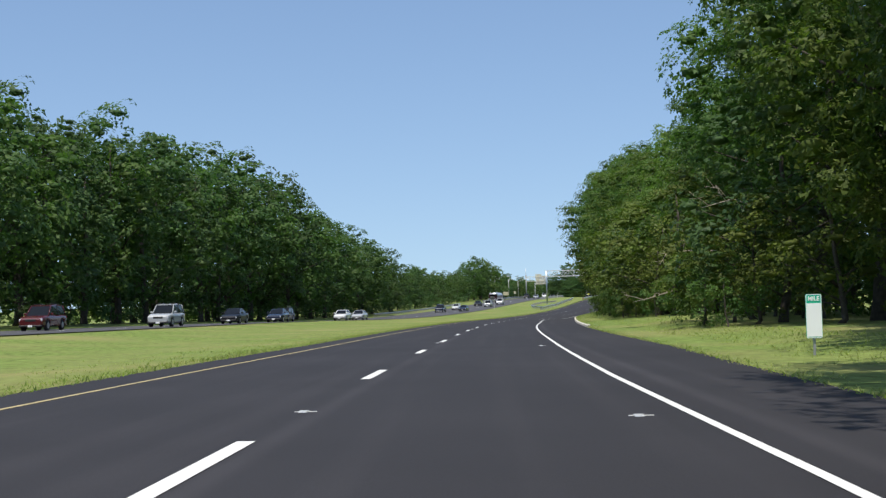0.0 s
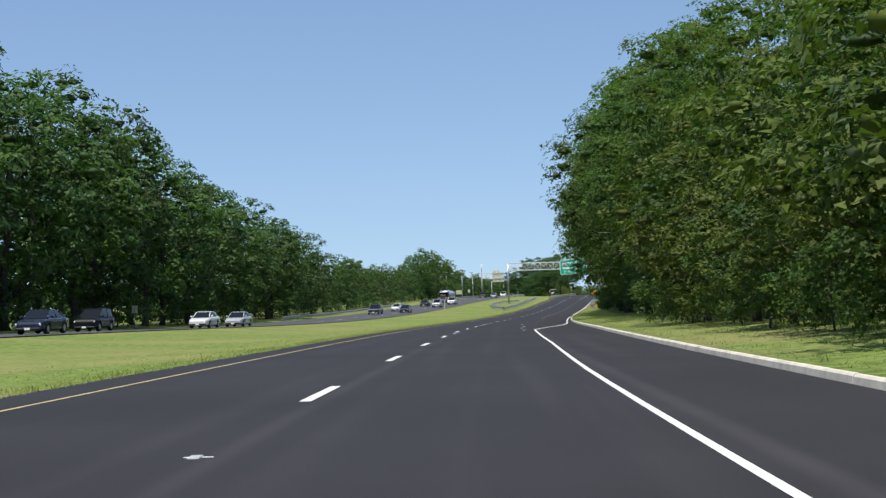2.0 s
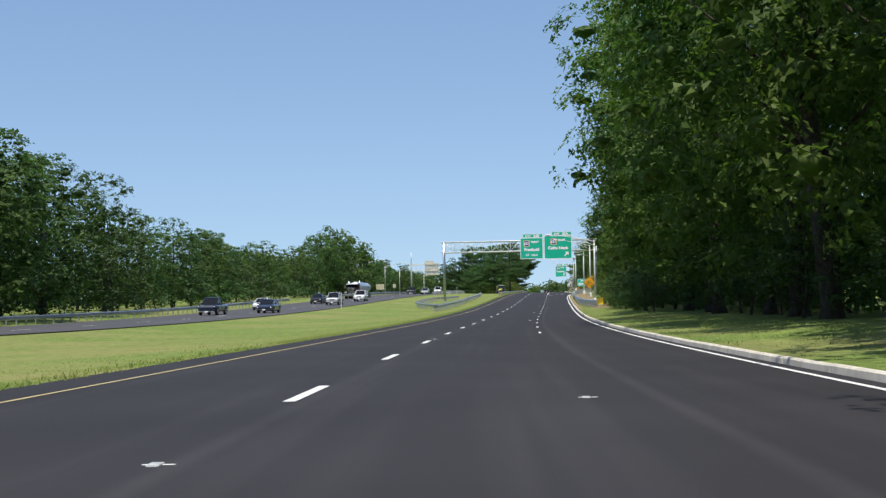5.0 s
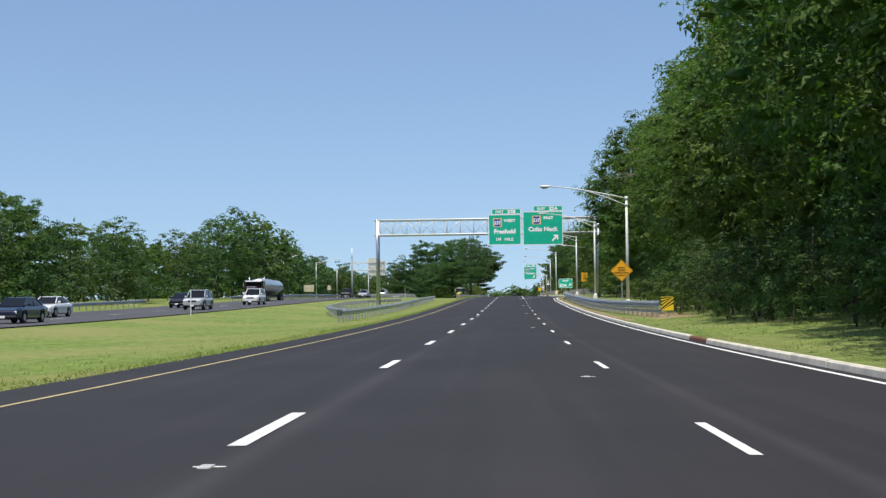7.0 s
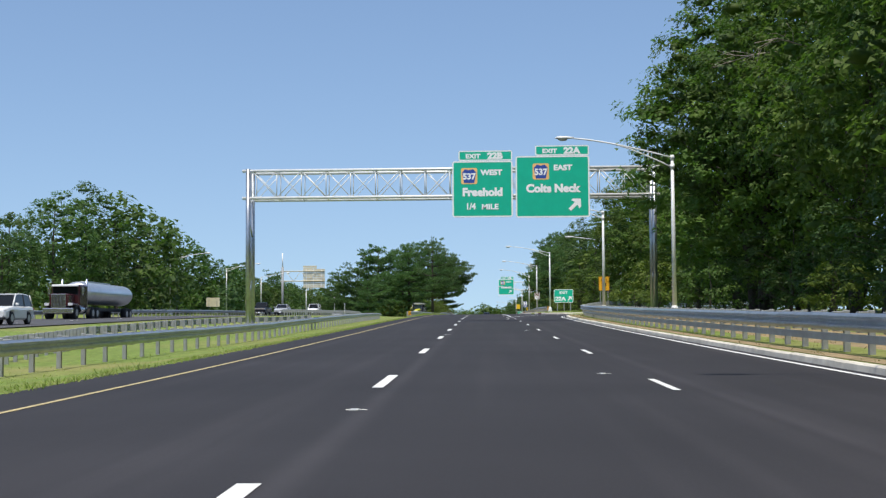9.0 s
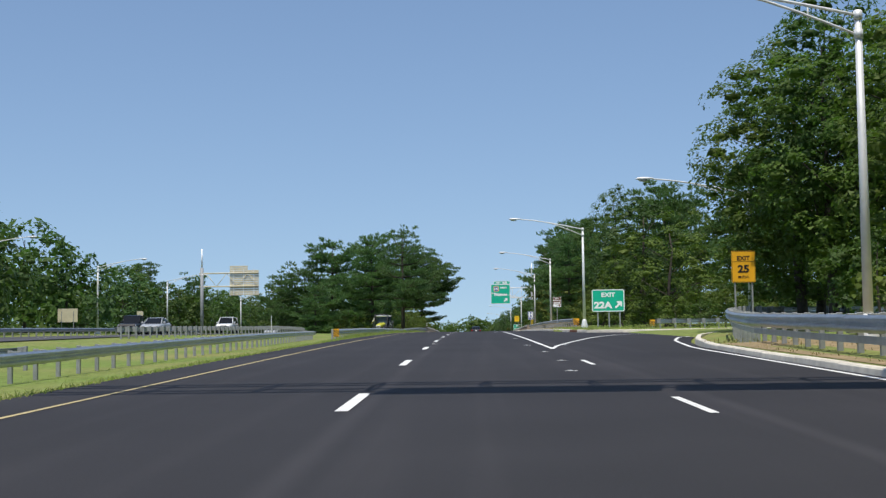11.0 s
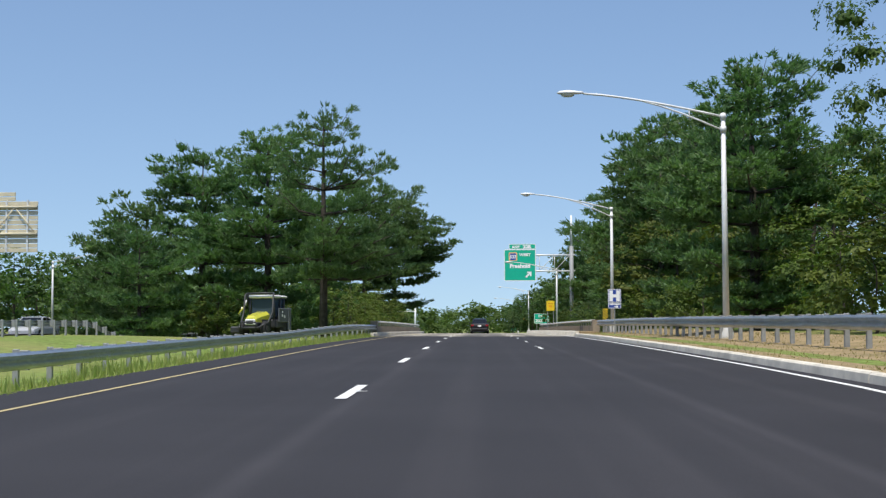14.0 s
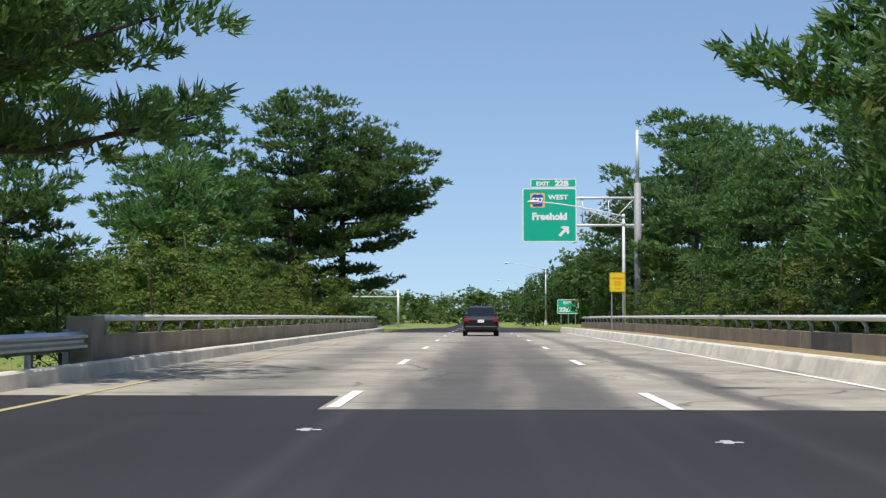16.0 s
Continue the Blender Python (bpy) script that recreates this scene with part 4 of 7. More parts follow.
yf = -dep / 2 - 0.28
def guide_sign(y, off, base, w, h, zc, tab_w, tab_text, label):
    """A green guide sign with an exit number tab on its top edge."""
    s = thing("guide_sign", Matrix.Translation((cx(y) + off, y, base + zc)), label, "road sign", "green guide signs")
    p = sign_face(s, w, h, 0, M_GREEN, r=0.16, band=0.085, inset=0.004, label="")
    th = 0.62
    tab = sign_face(s, tab_w, th, h / 2 + th / 2 + 0.01, M_GREEN, r=0.1, band=0.07, inset=0.004, x=w / 2 - tab_w / 2 - 0.02, name="exit_tab")
    xc = w / 2 - tab_w / 2 - 0.02
    a, b = tab_text.split(" ")
    text_part("lettering", a, 0.36, xc - tab_w * 0.23, h / 2 + 0.17, -0.006, M_SIGNWHITE, tab, 0.045, 1.2)
    text_part("lettering", b, 0.50, xc + tab_w * 0.18, h / 2 + 0.14, -0.006, M_SIGNWHITE, tab, 0.06, 1.15)
    for xx in (-w * 0.33, w * 0.33):
        bm = bmesh.new()
        add_box(bm, xx - 0.04, 0.04, -h / 2, xx + 0.04, 0.12, h / 2)
        part("hanger", bm, M_ALU, s)
    return s, p


s, p = guide_sign(GY + yf, 1.40, GZ, 3.66, 3.42, 7.97, 3.25, "EXIT 22B", "green highway guide sign to Freehold with an exit 22B tab")
county_shield(p, 0.98, -0.80, 0.80, -0.006)
text_part("lettering", "WEST", 0.44, 0.55, 0.86, -0.006, M_SIGNWHITE, p, 0.05, 1.12)
text_part("lettering", "Freehold", 0.66, 0.0, -0.40, -0.006, M_SIGNWHITE, p, 0.05, 1.02)
text_part("lettering", "1/4", 0.52, -0.72, -1.22, -0.006, M_SIGNWHITE, p, 0.03, 0.9)
text_part("lettering", "MILE", 0.44, 0.45, -1.22, -0.006, M_SIGNWHITE, p, 0.03, 1.15)
s, p = guide_sign(GY + yf, 5.63, GZ, 4.46, 3.74, 8.08, 3.25, "EXIT 22A", "green highway guide sign to Colts Neck with an exit 22A tab")
county_shield(p, 0.98, -0.70, 0.92, -0.006)
text_part("lettering", "EAST", 0.44, 0.62, 1.0, -0.006, M_SIGNWHITE, p, 0.05, 1.12)
text_part("lettering", "Colts Neck", 0.66, 0.0, -0.32, -0.006, M_SIGNWHITE, p, 0.05, 1.04)
arrow_part(p, 0.95, 1.35, -1.08, -0.008, M_SIGNWHITE)

# ---- cantilever sign past the bridge ----
CY = 603.0
cb = rz(CY)
c = thing("sign_cantilever", Matrix.Translation((cx(CY), CY, cb)), "grey steel mast with a two-armed cantilever and tall whip", "sign mast")
tube_part("mast", [(12.4, 0.35, -1.4), (12.4, 0.35, 10.0)], 0.24, M_POST, c, 12)
tube_part("whip", [(12.4, 0.35, 10.0), (12.4, 0.35, 13.6)], [0.13, 0.10], M_ALU, c, 8)
for zz in (7.15, 9.0):
    tube_part("arm", [(4.6, 0.35, zz), (12.8, 0.35, zz)], 0.09, M_ALU, c, 8)
for k in range(4):
    a = 5.2 + 1.75 * k
    tube_part("brace", [(a, 0.35, 7.15), (a + 1.75, 0.35, 9.0)], 0.035, M_ALU, c, 6)
    tube_part("brace", [(a, 0.35, 7.15), (a, 0.35, 9.0)], 0.035, M_ALU, c, 6)
s, p = guide_sign(CY, 6.45, cb, 3.67, 3.67, 7.83, 3.1, "EXIT 22B", "green guide sign to Freehold with a tilted arrow")
county_shield(p, 0.98, -0.80, 1.0, -0.006)
text_part("lettering", "WEST", 0.44, 0.58, 1.06, -0.006, M_SIGNWHITE, p, 0.03, 1.15)
text_part("lettering", "Freehold", 0.64, 0.0, -0.30, -0.006, M_SIGNWHITE, p, 0.05, 1.02)
arrow_part(p, 0.92, 0.98, -1.08, -0.008, M_SIGNWHITE)

# ---- the back of a cantilever sign over the other carriageway ----
BY = 543.0
bb = ground_z(BY, -37.6)
c = thing("sign_cantilever", Matrix.Translation((cx(BY) - 37.6, BY, bb)), "steel mast carrying a sign seen from its bare back", "sign mast")
tube_part("mast", [(0, 0, -0.3), (0, 0, 10.6)], 0.24, M_POST, c, 10)
tube_part("whip", [(0, 0, 10.6), (0, 0, 13.35)], [0.13, 0.1], M_SIGNWHITE, c, 8)
for zz in (7.9, 9.8):
    tube_part("arm", [(-0.4, 0, zz), (8.2, 0, zz)], 0.1, M_SIGNBACK, c, 8)
for k in range(5):
    tube_part("brace", [(0.6 + 1.5 * k, 0, 7.9 if k % 2 else 9.8), (2.1 + 1.5 * k, 0, 9.8 if k % 2 else 7.9)], 0.045, M_SIGNBACK, c, 6)
for k in range(13):
    bm = bmesh.new()
    add_box(bm, 4.0, 0.12, 6.62 + 0.33 * k, 8.2 if k < 11 else 6.6, 0.2, 6.62 + 0.33 * k + 0.28, 0.01)
    part("slat", bm, M_SIGNBACK, c)
for xx in (4.6, 6.0, 7.5):
    bm = bmesh.new()
    add_box(bm, xx - 0.06, 0.02, 6.62, xx + 0.06, 0.12, 10.3)
    part("upright", bm, M_ALU, c)

# ---- far gantry over the other carriageway ----
c = thing("sign_gantry", Matrix.Translation((cx(776), 776, ground_z(776, -14))), "distant pale truss gantry", "gantry")
for xx in (-14, -40):
    tube_part("leg", [(xx, 0, -0.3), (xx, 0, 7.6)], 0.22, M_ALU, c, 8)
for zz in (6.2, 7.5):
    tube_part("chord", [(-40, 0, zz), (-13.6, 0, zz)], 0.13, M_ALU, c, 6)
for k in range(20):
    a = -39.6 + 1.28 * k
    tube_part("brace", [(a, 0, 6.2 if k % 2 else 7.5), (a + 1.28, 0, 7.5 if k % 2 else 6.2)], 0.05, M_ALU, c, 5)


# ---- street lamps ----
def street_lamp(y, off, side=-1, height=7.25, reach=5.1, rise=0.8, label="galvanised street lamp with a double truss arm", base=None):
    """A tapered pole with an upper and a lower arm that meet at a cobra head. side: the way that the arm points."""
    z = ground_z(y, off) if base is None else base
    lamp = thing("street_lamp", Matrix.Translation((cx(y) + off, y, z)), label, "street lamp", "street lamps along the highway")
    bm = bmesh.new()
    add_tube(bm, [(0, 0, 0.35), (0, 0, height + 0.12)], [0.115, 0.075], 10)
    part("pole", bm, M_ALU, lamp, "", True)
    bm = bmesh.new()
    add_tube(bm, [(0, 0, -0.25), (0, 0, 0.12), (0, 0, 0.5), (0, 0, 0.62)], [0.26, 0.25, 0.17, 0.13], 10)
    part("base", bm, M_ALU, lamp)
    def arm_at(u):
        return (side * (reach - 0.55) * u, 0, height + rise * (1 - (1 - u) ** 1.35))
    tube_part("arm", [arm_at(k / 8) for k in range(9)], 0.036, M_ALU, lamp, 6)
    joint = arm_at(0.60)
    tube_part("lower_arm", [(side * joint[0] * side * f, 0, height - 0.45 + (joint[2] - height + 0.45) * (1 - (1 - f) ** 1.2)) for f in (0, 0.25, 0.5, 0.75, 1)], 0.030, M_ALU, lamp, 6)
    tube_part("arm_tie", [(side * 1.1, 0, arm_at(1.1 / (reach - 0.55))[2]), (side * 1.1, 0, height - 0.10)], 0.02, M_ALU, lamp, 5)
    tube_part("clamp", [(0, 0, height - 0.52), (0, 0, height - 0.32)], 0.105, M_ALU, lamp, 8)
    tube_part("clamp", [(0, 0, height - 0.1), (0, 0, height + 0.1)], 0.10, M_ALU, lamp, 8)
    # luminaire: flattened egg, glass bowl below
    bm = bmesh.new()
    secs = [(0.0, 0.05, 0.05), (0.10, 0.09, 0.06), (0.3, 0.15, 0.09), (0.55, 0.165, 0.10), (0.78, 0.12, 0.08), (0.88, 0.03, 0.02)]
    rings = []
    for u, hw, hh in secs:
        rings.append([bm.verts.new((side * (reach - 0.55 + u), hw * math.cos(a), height + rise + 0.02 + hh * math.sin(a) * (1.0 if math.sin(a) > 0 else 0.45))) for a in [math.tau * k / 10 for k in range(10)]])
    for r0, r1 in zip(rings, rings[1:]):
        for k in range(10):
            bm.faces.new((r0[k], r0[(k + 1) % 10], r1[(k + 1) % 10], r1[k]))
    bm.faces.new(rings[0]); bm.faces.new(rings[-1])
    bmesh.ops.recalc_face_normals(bm, faces=bm.faces[:])
    part("luminaire", bm, M_ALU, lamp, "", True)
    bm = bmesh.new()
    bmesh.ops.create_uvsphere(bm, u_segments=10, v_segments=6, radius=1, matrix=Matrix.Translation((side * (reach - 0.55 + 0.52), 0, height + rise - 0.02)) @ Matrix.Diagonal((0.24, 0.13, 0.1, 1)))
    part("lens", bm, M_LENS, lamp, "dull glass bowl", True)
    return lamp


M_LENS = material("dusty_lamp_glass", (0.55, 0.55, 0.5), 0.25)
street_lamp(310.0, 9.5, height=7.05, reach=5.2)
for y, off in ((386.2, 10.0), (453.2, 9.6), (495.4, 9.65), (588.9, 9.8), (684, 10.6), (745, 10.6)):
    street_lamp(y, off)
street_lamp(353.8, 10.2, height=7.5, rise=0.95)
street_lamp(530.4, 9.55, height=7.5, rise=0.9)
street_lamp(421, 14.9, height=6.3)
for y, off in ((463.7, -40), (497, -39.2), (530, -39.5), (568, -36.5), (619, -36.5), (690, -36.5)):
    street_lamp(y, off, 1)

# ---- guard rails ----
WBEAM = [(0.0, 0.155), (-0.02, 0.135), (-0.08, 0.10), (-0.08, 0.065), (-0.015, 0.025), (-0.015, -0.025), (-0.08, -0.065), (-0.08, -0.10), (-0.02, -0.135), (0.0, -0.155)]


def guard_rail(pts, label, facing=1, post_step=1.9, post_h=0.78, mat=M_STEEL, block=True, terminal=False, rub=False):
    """A W-beam rail along stations and offsets: beams of 3.8 m, each post with its block. facing 1: the beam faces towards -x."""
    rail = thing("guard_rail", place(*pts[0]) and Matrix.Identity(4), label, "guard rail", "guard rails")
    p = np.array(pts, float)
    d = np.concatenate([[0], np.cumsum(np.hypot(*np.diff(p, axis=0).T))])

    def at(t):
        y, o = float(np.interp(t, d, p[:, 0])), float(np.interp(t, d, p[:, 1]))
        return y, o

    def frame_at(t):
        y, o = at(t)
        y2, o2 = at(min(t + 0.3, d[-1])); y1, o1 = at(max(t - 0.3, 0))
        a, b = Vector((cx(y1) + o1, y1, 0)), Vector((cx(y2) + o2, y2, 0))
        tan = (b - a).normalized()
        side = Vector((tan.y, -tan.x, 0))       # to the right of the way
        return place(y, o), tan, side
    nseg = max(1, int(round(d[-1] / 3.81)))
    for k in range(nseg):
        bm = bmesh.new()
        rings = []
        ts = np.linspace(d[-1] * k / nseg, d[-1] * (k + 1) / nseg + (0.12 if k < nseg - 1 else 0), 4)
        sag = noise.noise((k * 0.7, pts[0][0], 3.1)) * 0.02
        for t in ts:
            q, tan, side = frame_at(t)
            rings.append([(q + side * (u * facing - (0.001 * (k % 2))) + Vector((0, 0, 0.58 + v + sag))) for u, v in WBEAM])
        front = [[bm.verts.new(v) for v in r] for r in rings]
        for r0, r1 in zip(front, front[1:]):
            for i in range(len(WBEAM) - 1):
                bm.faces.new((r0[i], r1[i], r1[i + 1], r0[i + 1]))
        bmesh.ops.recalc_face_normals(bm, faces=bm.faces[:])
        ex = bmesh.ops.solidify(bm, geom=bm.faces[:], thickness=0.006)
        part("beam", bm, mat, rail)
        if rub:
            bm = bmesh.new()
            rings = []
            for t in ts:
                q, tan, side = frame_at(t)
                rings.append([bm.verts.new(q + side * (u * facing) + Vector((0, 0, v))) for u, v in ((0.14, 0.36), (0.09, 0.36), (0.09, 0.22), (0.14, 0.22))])
            for r0, r1 in zip(rings, rings[1:]):
                for i in range(3):
                    bm.faces.new((r0[i], r1[i], r1[i + 1], r0[i + 1]))
            bmesh.ops.recalc_face_normals(bm, faces=bm.faces[:])
            bmesh.ops.solidify(bm, geom=bm.faces[:], thickness=0.006)
            part("rub_rail", bm, mat, rail)
    me = None
    npost = int(d[-1] / post_step) + 1
    for k in range(npost):
        q, tan, side = frame_at(min(k * post_step + 0.3, d[-1] - 0.1))
        rot = Matrix((( side.x, tan.x, 0, 0), (side.y, tan.y, 0, 0), (0, 0, 1, 0), (0, 0, 0, 1)))
        if me is None:
            bm = bmesh.new()
            s = facing
            xs = sorted((0.19 * s, 0.30 * s))
            add_box(bm, xs[0], -0.05, -0.4, xs[1], 0.05, post_h, 0.008)
            if block:
                xs = sorted((0.002 * s, 0.185 * s))
                add_box(bm, xs[0], -0.07, 0.40, xs[1], 0.07, 0.76, 0.008)
            me = part("post", bm, M_POST, rail).data
            ob = rail.children[-1]
        else:
            ob = new("post", me)
            ob.parent = rail
        ob.matrix_basis = Matrix.Translation(q) @ rot
    if terminal:
        q, tan, side = frame_at(0)
        bm = bmesh.new()
        rings = []
        for k in range(7):
            a = math.pi * k / 6
            c0 = q + side * (0.17 * facing) - tan * 0.22 * math.sin(a) + side * (-0.17 * facing * math.cos(a))
            rings.append([bm.verts.new(c0 + Vector((0, 0, zz))) for zz in (0.40, 0.76)])
        for r0, r1 in zip(rings, rings[1:]):
            bm.faces.new((r0[0], r1[0], r1[1], r0[1]))
        bmesh.ops.solidify(bm, geom=bm.faces[:], thickness=0.006)
        part("end_piece", bm, mat, rail)
    return rail


guard_rail([(287, 8.9), (300, 8.05), (314, 7.66), (330, 7.62), (352, 7.66), (370, 7.85), (385, 8.35), (393, 8.9), (402, 10.1), (409, 11.4), (414, 13.0), (418, 15.5), (421, 20), (423, 30)], "galvanised W-beam guard rail behind the kerb", post_step=1.5, rub=True)
guard_rail([(306, -8.2), (325, -8.35), (350, -8.5), (366, -9.0), (385, -9.3), (403, -9.6), (430, -10.4), (455, -11.6), (476, -13.0)], "galvanised guard rail along the grass median", facing=-1, terminal=True)
guard_rail([(318, -9.4), (330, -12.2), (345, -14.8), (362, -15.6), (380, -15.2), (398, -12.6)], "guard rail seen from its posts behind a gantry leg", facing=1, post_step=1.9, post_h=0.78)
guard_rail([(432.4, -6.5), (450, -6.55), (480, -6.6), (505, -6.4), (522, -5.7), (531.6, -5.2), (537.1, -5.1)], "galvanised guard rail leading to the bridge", facing=-1, post_step=1.9)
guard_rail([(469.5, 10.0), (478, 9.55), (490, 9.25), (514, 9.1), (525, 8.95), (532.4, 8.85)], "galvanised guard rail leading to the bridge parapet", post_step=1.5)
guard_rail([(455, 15.0), (462, 22), (468, 36)], "guard rail beside the ramp island", post_step=1.9)
guard_rail([(250, -36.0), (300, -36.2), (362, -36.5)], "old guard rail along the far edge of the opposite road", facing=-1, post_step=1.9)
guard_rail([(395, -34.6), (430, -34.8), (475, -35.0), (520, -35.2), (570, -35.2)], "guard rail along the far edge of the opposite road", facing=-1, post_step=1.9)
guard_rail([(440, -21.4), (480, -21.4), (520, -21.4), (560, -21.2)], "guard rail along the inner edge of the opposite road", facing=1, post_step=1.9)


# ---- post-mounted signs ----
def post(parent, x, z0, z1, y=0.06, w=0.05, mat=M_POST, name="post"):
    bm = bmesh.new()
    add_box(bm, x - w / 2, y, z0, x + w / 2, y + w, z1, 0.006)
    return part(name, bm, mat, parent)


def stand(name, y, off, label, category="road sign", yaw=None):
    return thing(name, Matrix.Translation(place(y, off)) @ Matrix.Rotation(radians(heading(y) if yaw is None else yaw), 4, "Z"), label, category)


def diamond(parent, side, z, mat):
    k = side / 2
    bm = bmesh.new()
    add_plate(bm, rounded(side, side, 0.06), 0, 0.012)
    m = Matrix.Translation((0, 0, z)) @ Matrix.Rotation(radians(45), 4, "Y")
    bmesh.ops.transform(bm, matrix=m, verts=bm.verts[:])
    p = part("panel", bm, mat, parent)
    bm = bmesh.new()
    add_ring(bm, rounded(side - 0.05, side - 0.05, 0.045), rounded(side - 0.09, side - 0.09, 0.03), -0.004)
    bmesh.ops.transform(bm, matrix=m, verts=bm.verts[:])
    part("border", bm, M_BLACK, p)
    return p


s = stand("warning_sign", 305.2, 8.73, "amber diamond sign warning of a freezing bridge", yaw=0)
p = diamond(s, 0.95, 2.45, M_AMBER)
for i, w in enumerate(("BRIDGE", "FREEZES", "BEFORE ROAD", "SURFACE")):
    text_part("lettering", w, 0.125, 0, 2.58 - 0.15 * i, -0.006, M_BLACK, p, 0.0, 1.0)
post(s, 0, -0.3, 1.85, 0.02, 0.06)


def mph_sign(y, off, w, h, z, label, readable):
    s = stand("warning_sign", y, off, label, yaw=0)
    p = sign_face(s, w, h, z, M_AMBER if readable else M_SIGNYELLOW, M_BLACK, 0.05, 0.015, 0.015)
    if readable:
        text_part("lettering", "EXIT", 0.24, 0, z + 0.26, -0.006, M_BLACK, p, 0.02, 1.05)
        text_part("lettering", "25", 0.40, 0, z - 0.22, -0.006, M_BLACK, p, 0.03, 1.15)
        text_part("lettering", "M.P.H.", 0.15, 0, z - 0.46, -0.006, M_BLACK, p, 0.015, 1.1)
    else:
        for k, (bw, bh) in enumerate(((0.42, 0.12), (0.36, 0.24), (0.3, 0.07))):
            bm = bmesh.new()
            add_box(bm, -bw / 2, -0.006, z + 0.22 - 0.27 * k - bh / 2, bw / 2, -0.002, z + 0.22 - 0.27 * k + bh / 2)
            part("lettering_bar", bm, M_AMBER, p)
    bm = bmesh.new()
    add_box(bm, -w / 2 + 0.02, -0.006, z + 0.2, w / 2 - 0.02, -0.003, z + 0.212)
    part("divider", bm, M_BLACK, p)
    for xx in (-w * 0.36, w * 0.36):
        post(s, xx, -0.4, z + h / 2 - 0.1, 0.035, 0.06)
    return s


mph_sign(409.5, 12.2, 0.94, 1.26, 2.35, "amber exit speed sign reading 25 M.P.H. on two posts", True)
mph_sign(583, 8.8, 0.82, 1.02, 2.55, "bright yellow exit speed sign behind the parapet", False)


def gore_sign(y, off, text, label):
    s = stand("exit_sign", y, off, label, yaw=0)
    p = sign_face(s, 2.32, 1.58, 1.95, M_GREEN, r=0.14, band=0.06, inset=0.004)
    text_part("lettering", "EXIT", 0.42, 0, 2.22, -0.006, M_SIGNWHITE, p, 0.03, 1.15)
    text_part("lettering", text, 0.62, -0.38, 1.42, -0.006, M_SIGNWHITE, p, 0.045, 1.2)
    arrow_part(p, 0.66, 0.74, 1.66, -0.008, M_SIGNWHITE)
    for xx in (-0.75, 0.05, 0.82):
        post(s, xx, -0.4, 2.4, 0.035, 0.09)
    return s


gore_sign(450.6, 11.1, "22A", "green exit 22A gore sign with an arrow on three posts")
gore_sign(658, 11.6, "22B", "green exit 22B gore sign with an arrow on three posts")

# enhanced mile sign in the grass
s = stand("mile_sign", 25.0, 7.82, "narrow green and white mile sign on a single post", yaw=4)
p = sign_face(s, 0.29, 0.82, 0.74, M_GREEN, r=0.03, band=0.012, inset=0.004)
bm = bmesh.new()
add_box(bm, -0.13, -0.004, 0.36, 0.13, -0.001, 0.98)
part("white_field", bm, M_SIGNWHITE, p)
text_part("lettering", "MILE", 0.11, 0, 1.03, -0.006, M_SIGNWHITE, p, 0.02, 0.95)
post(s, 0, -0.3, 0.8, 0.035, 0.045)

# brown destination sign
s = stand("destination_sign", 469.2, 8.65, "brown and white destination sign with an arrow", yaw=0)
p = sign_face(s, 0.71, 0.85, 2.25, M_BROWN, r=0.03, band=0.02, inset=0.008)
for i, w in enumerate(("EAST", "FREEHOLD")):
    text_part("lettering", w, 0.15, 0, 2.50 - 0.165 * i, -0.006, M_SIGNWHITE, p, 0.02, 0.95)
bm = bmesh.new()
add_box(bm, -0.28, -0.006, 2.12, 0.28, -0.002, 2.23)
part("lettering_bar", bm, M_SIGNWHITE, p)
bm = bmesh.new()
add_box(bm, -0.31, -0.006, 1.86, 0.31, -0.002, 2.06)
part("arrow_field", bm, M_SIGNWHITE, p)
arrow_part(p, 0.24, 0.15, 1.96, -0.012, M_BROWN, 90)
post(s, 0, -0.3, 2.3, 0.035, 0.055)

# hospital sign
s = stand("hospital_sign", 519, 8.5, "blue hospital sign with a white H and an arrow plate", yaw=0)
p = sign_face(s, 0.66, 0.68, 1.95, M_BLUE, r=0.03, band=0.025, inset=0.008)
text_part("lettering", "H", 0.66, 0, 1.72, -0.006, M_SIGNWHITE, p, 0.07, 1.1)
p = sign_face(s, 0.66, 0.28, 1.45, M_BLUE, r=0.03, band=0.025, inset=0.008, name="arrow_plate")
arrow_part(p, 0.22, 0.08, 1.40, -0.008, M_SIGNWHITE, 90)
bm = bmesh.new()
add_box(bm, -0.25, -0.006, 1.49, 0.25, -0.002, 1.54)
part("lettering_bar", bm, M_SIGNWHITE, p)
post(s, 0, -0.3, 2.0, 0.035, 0.05)


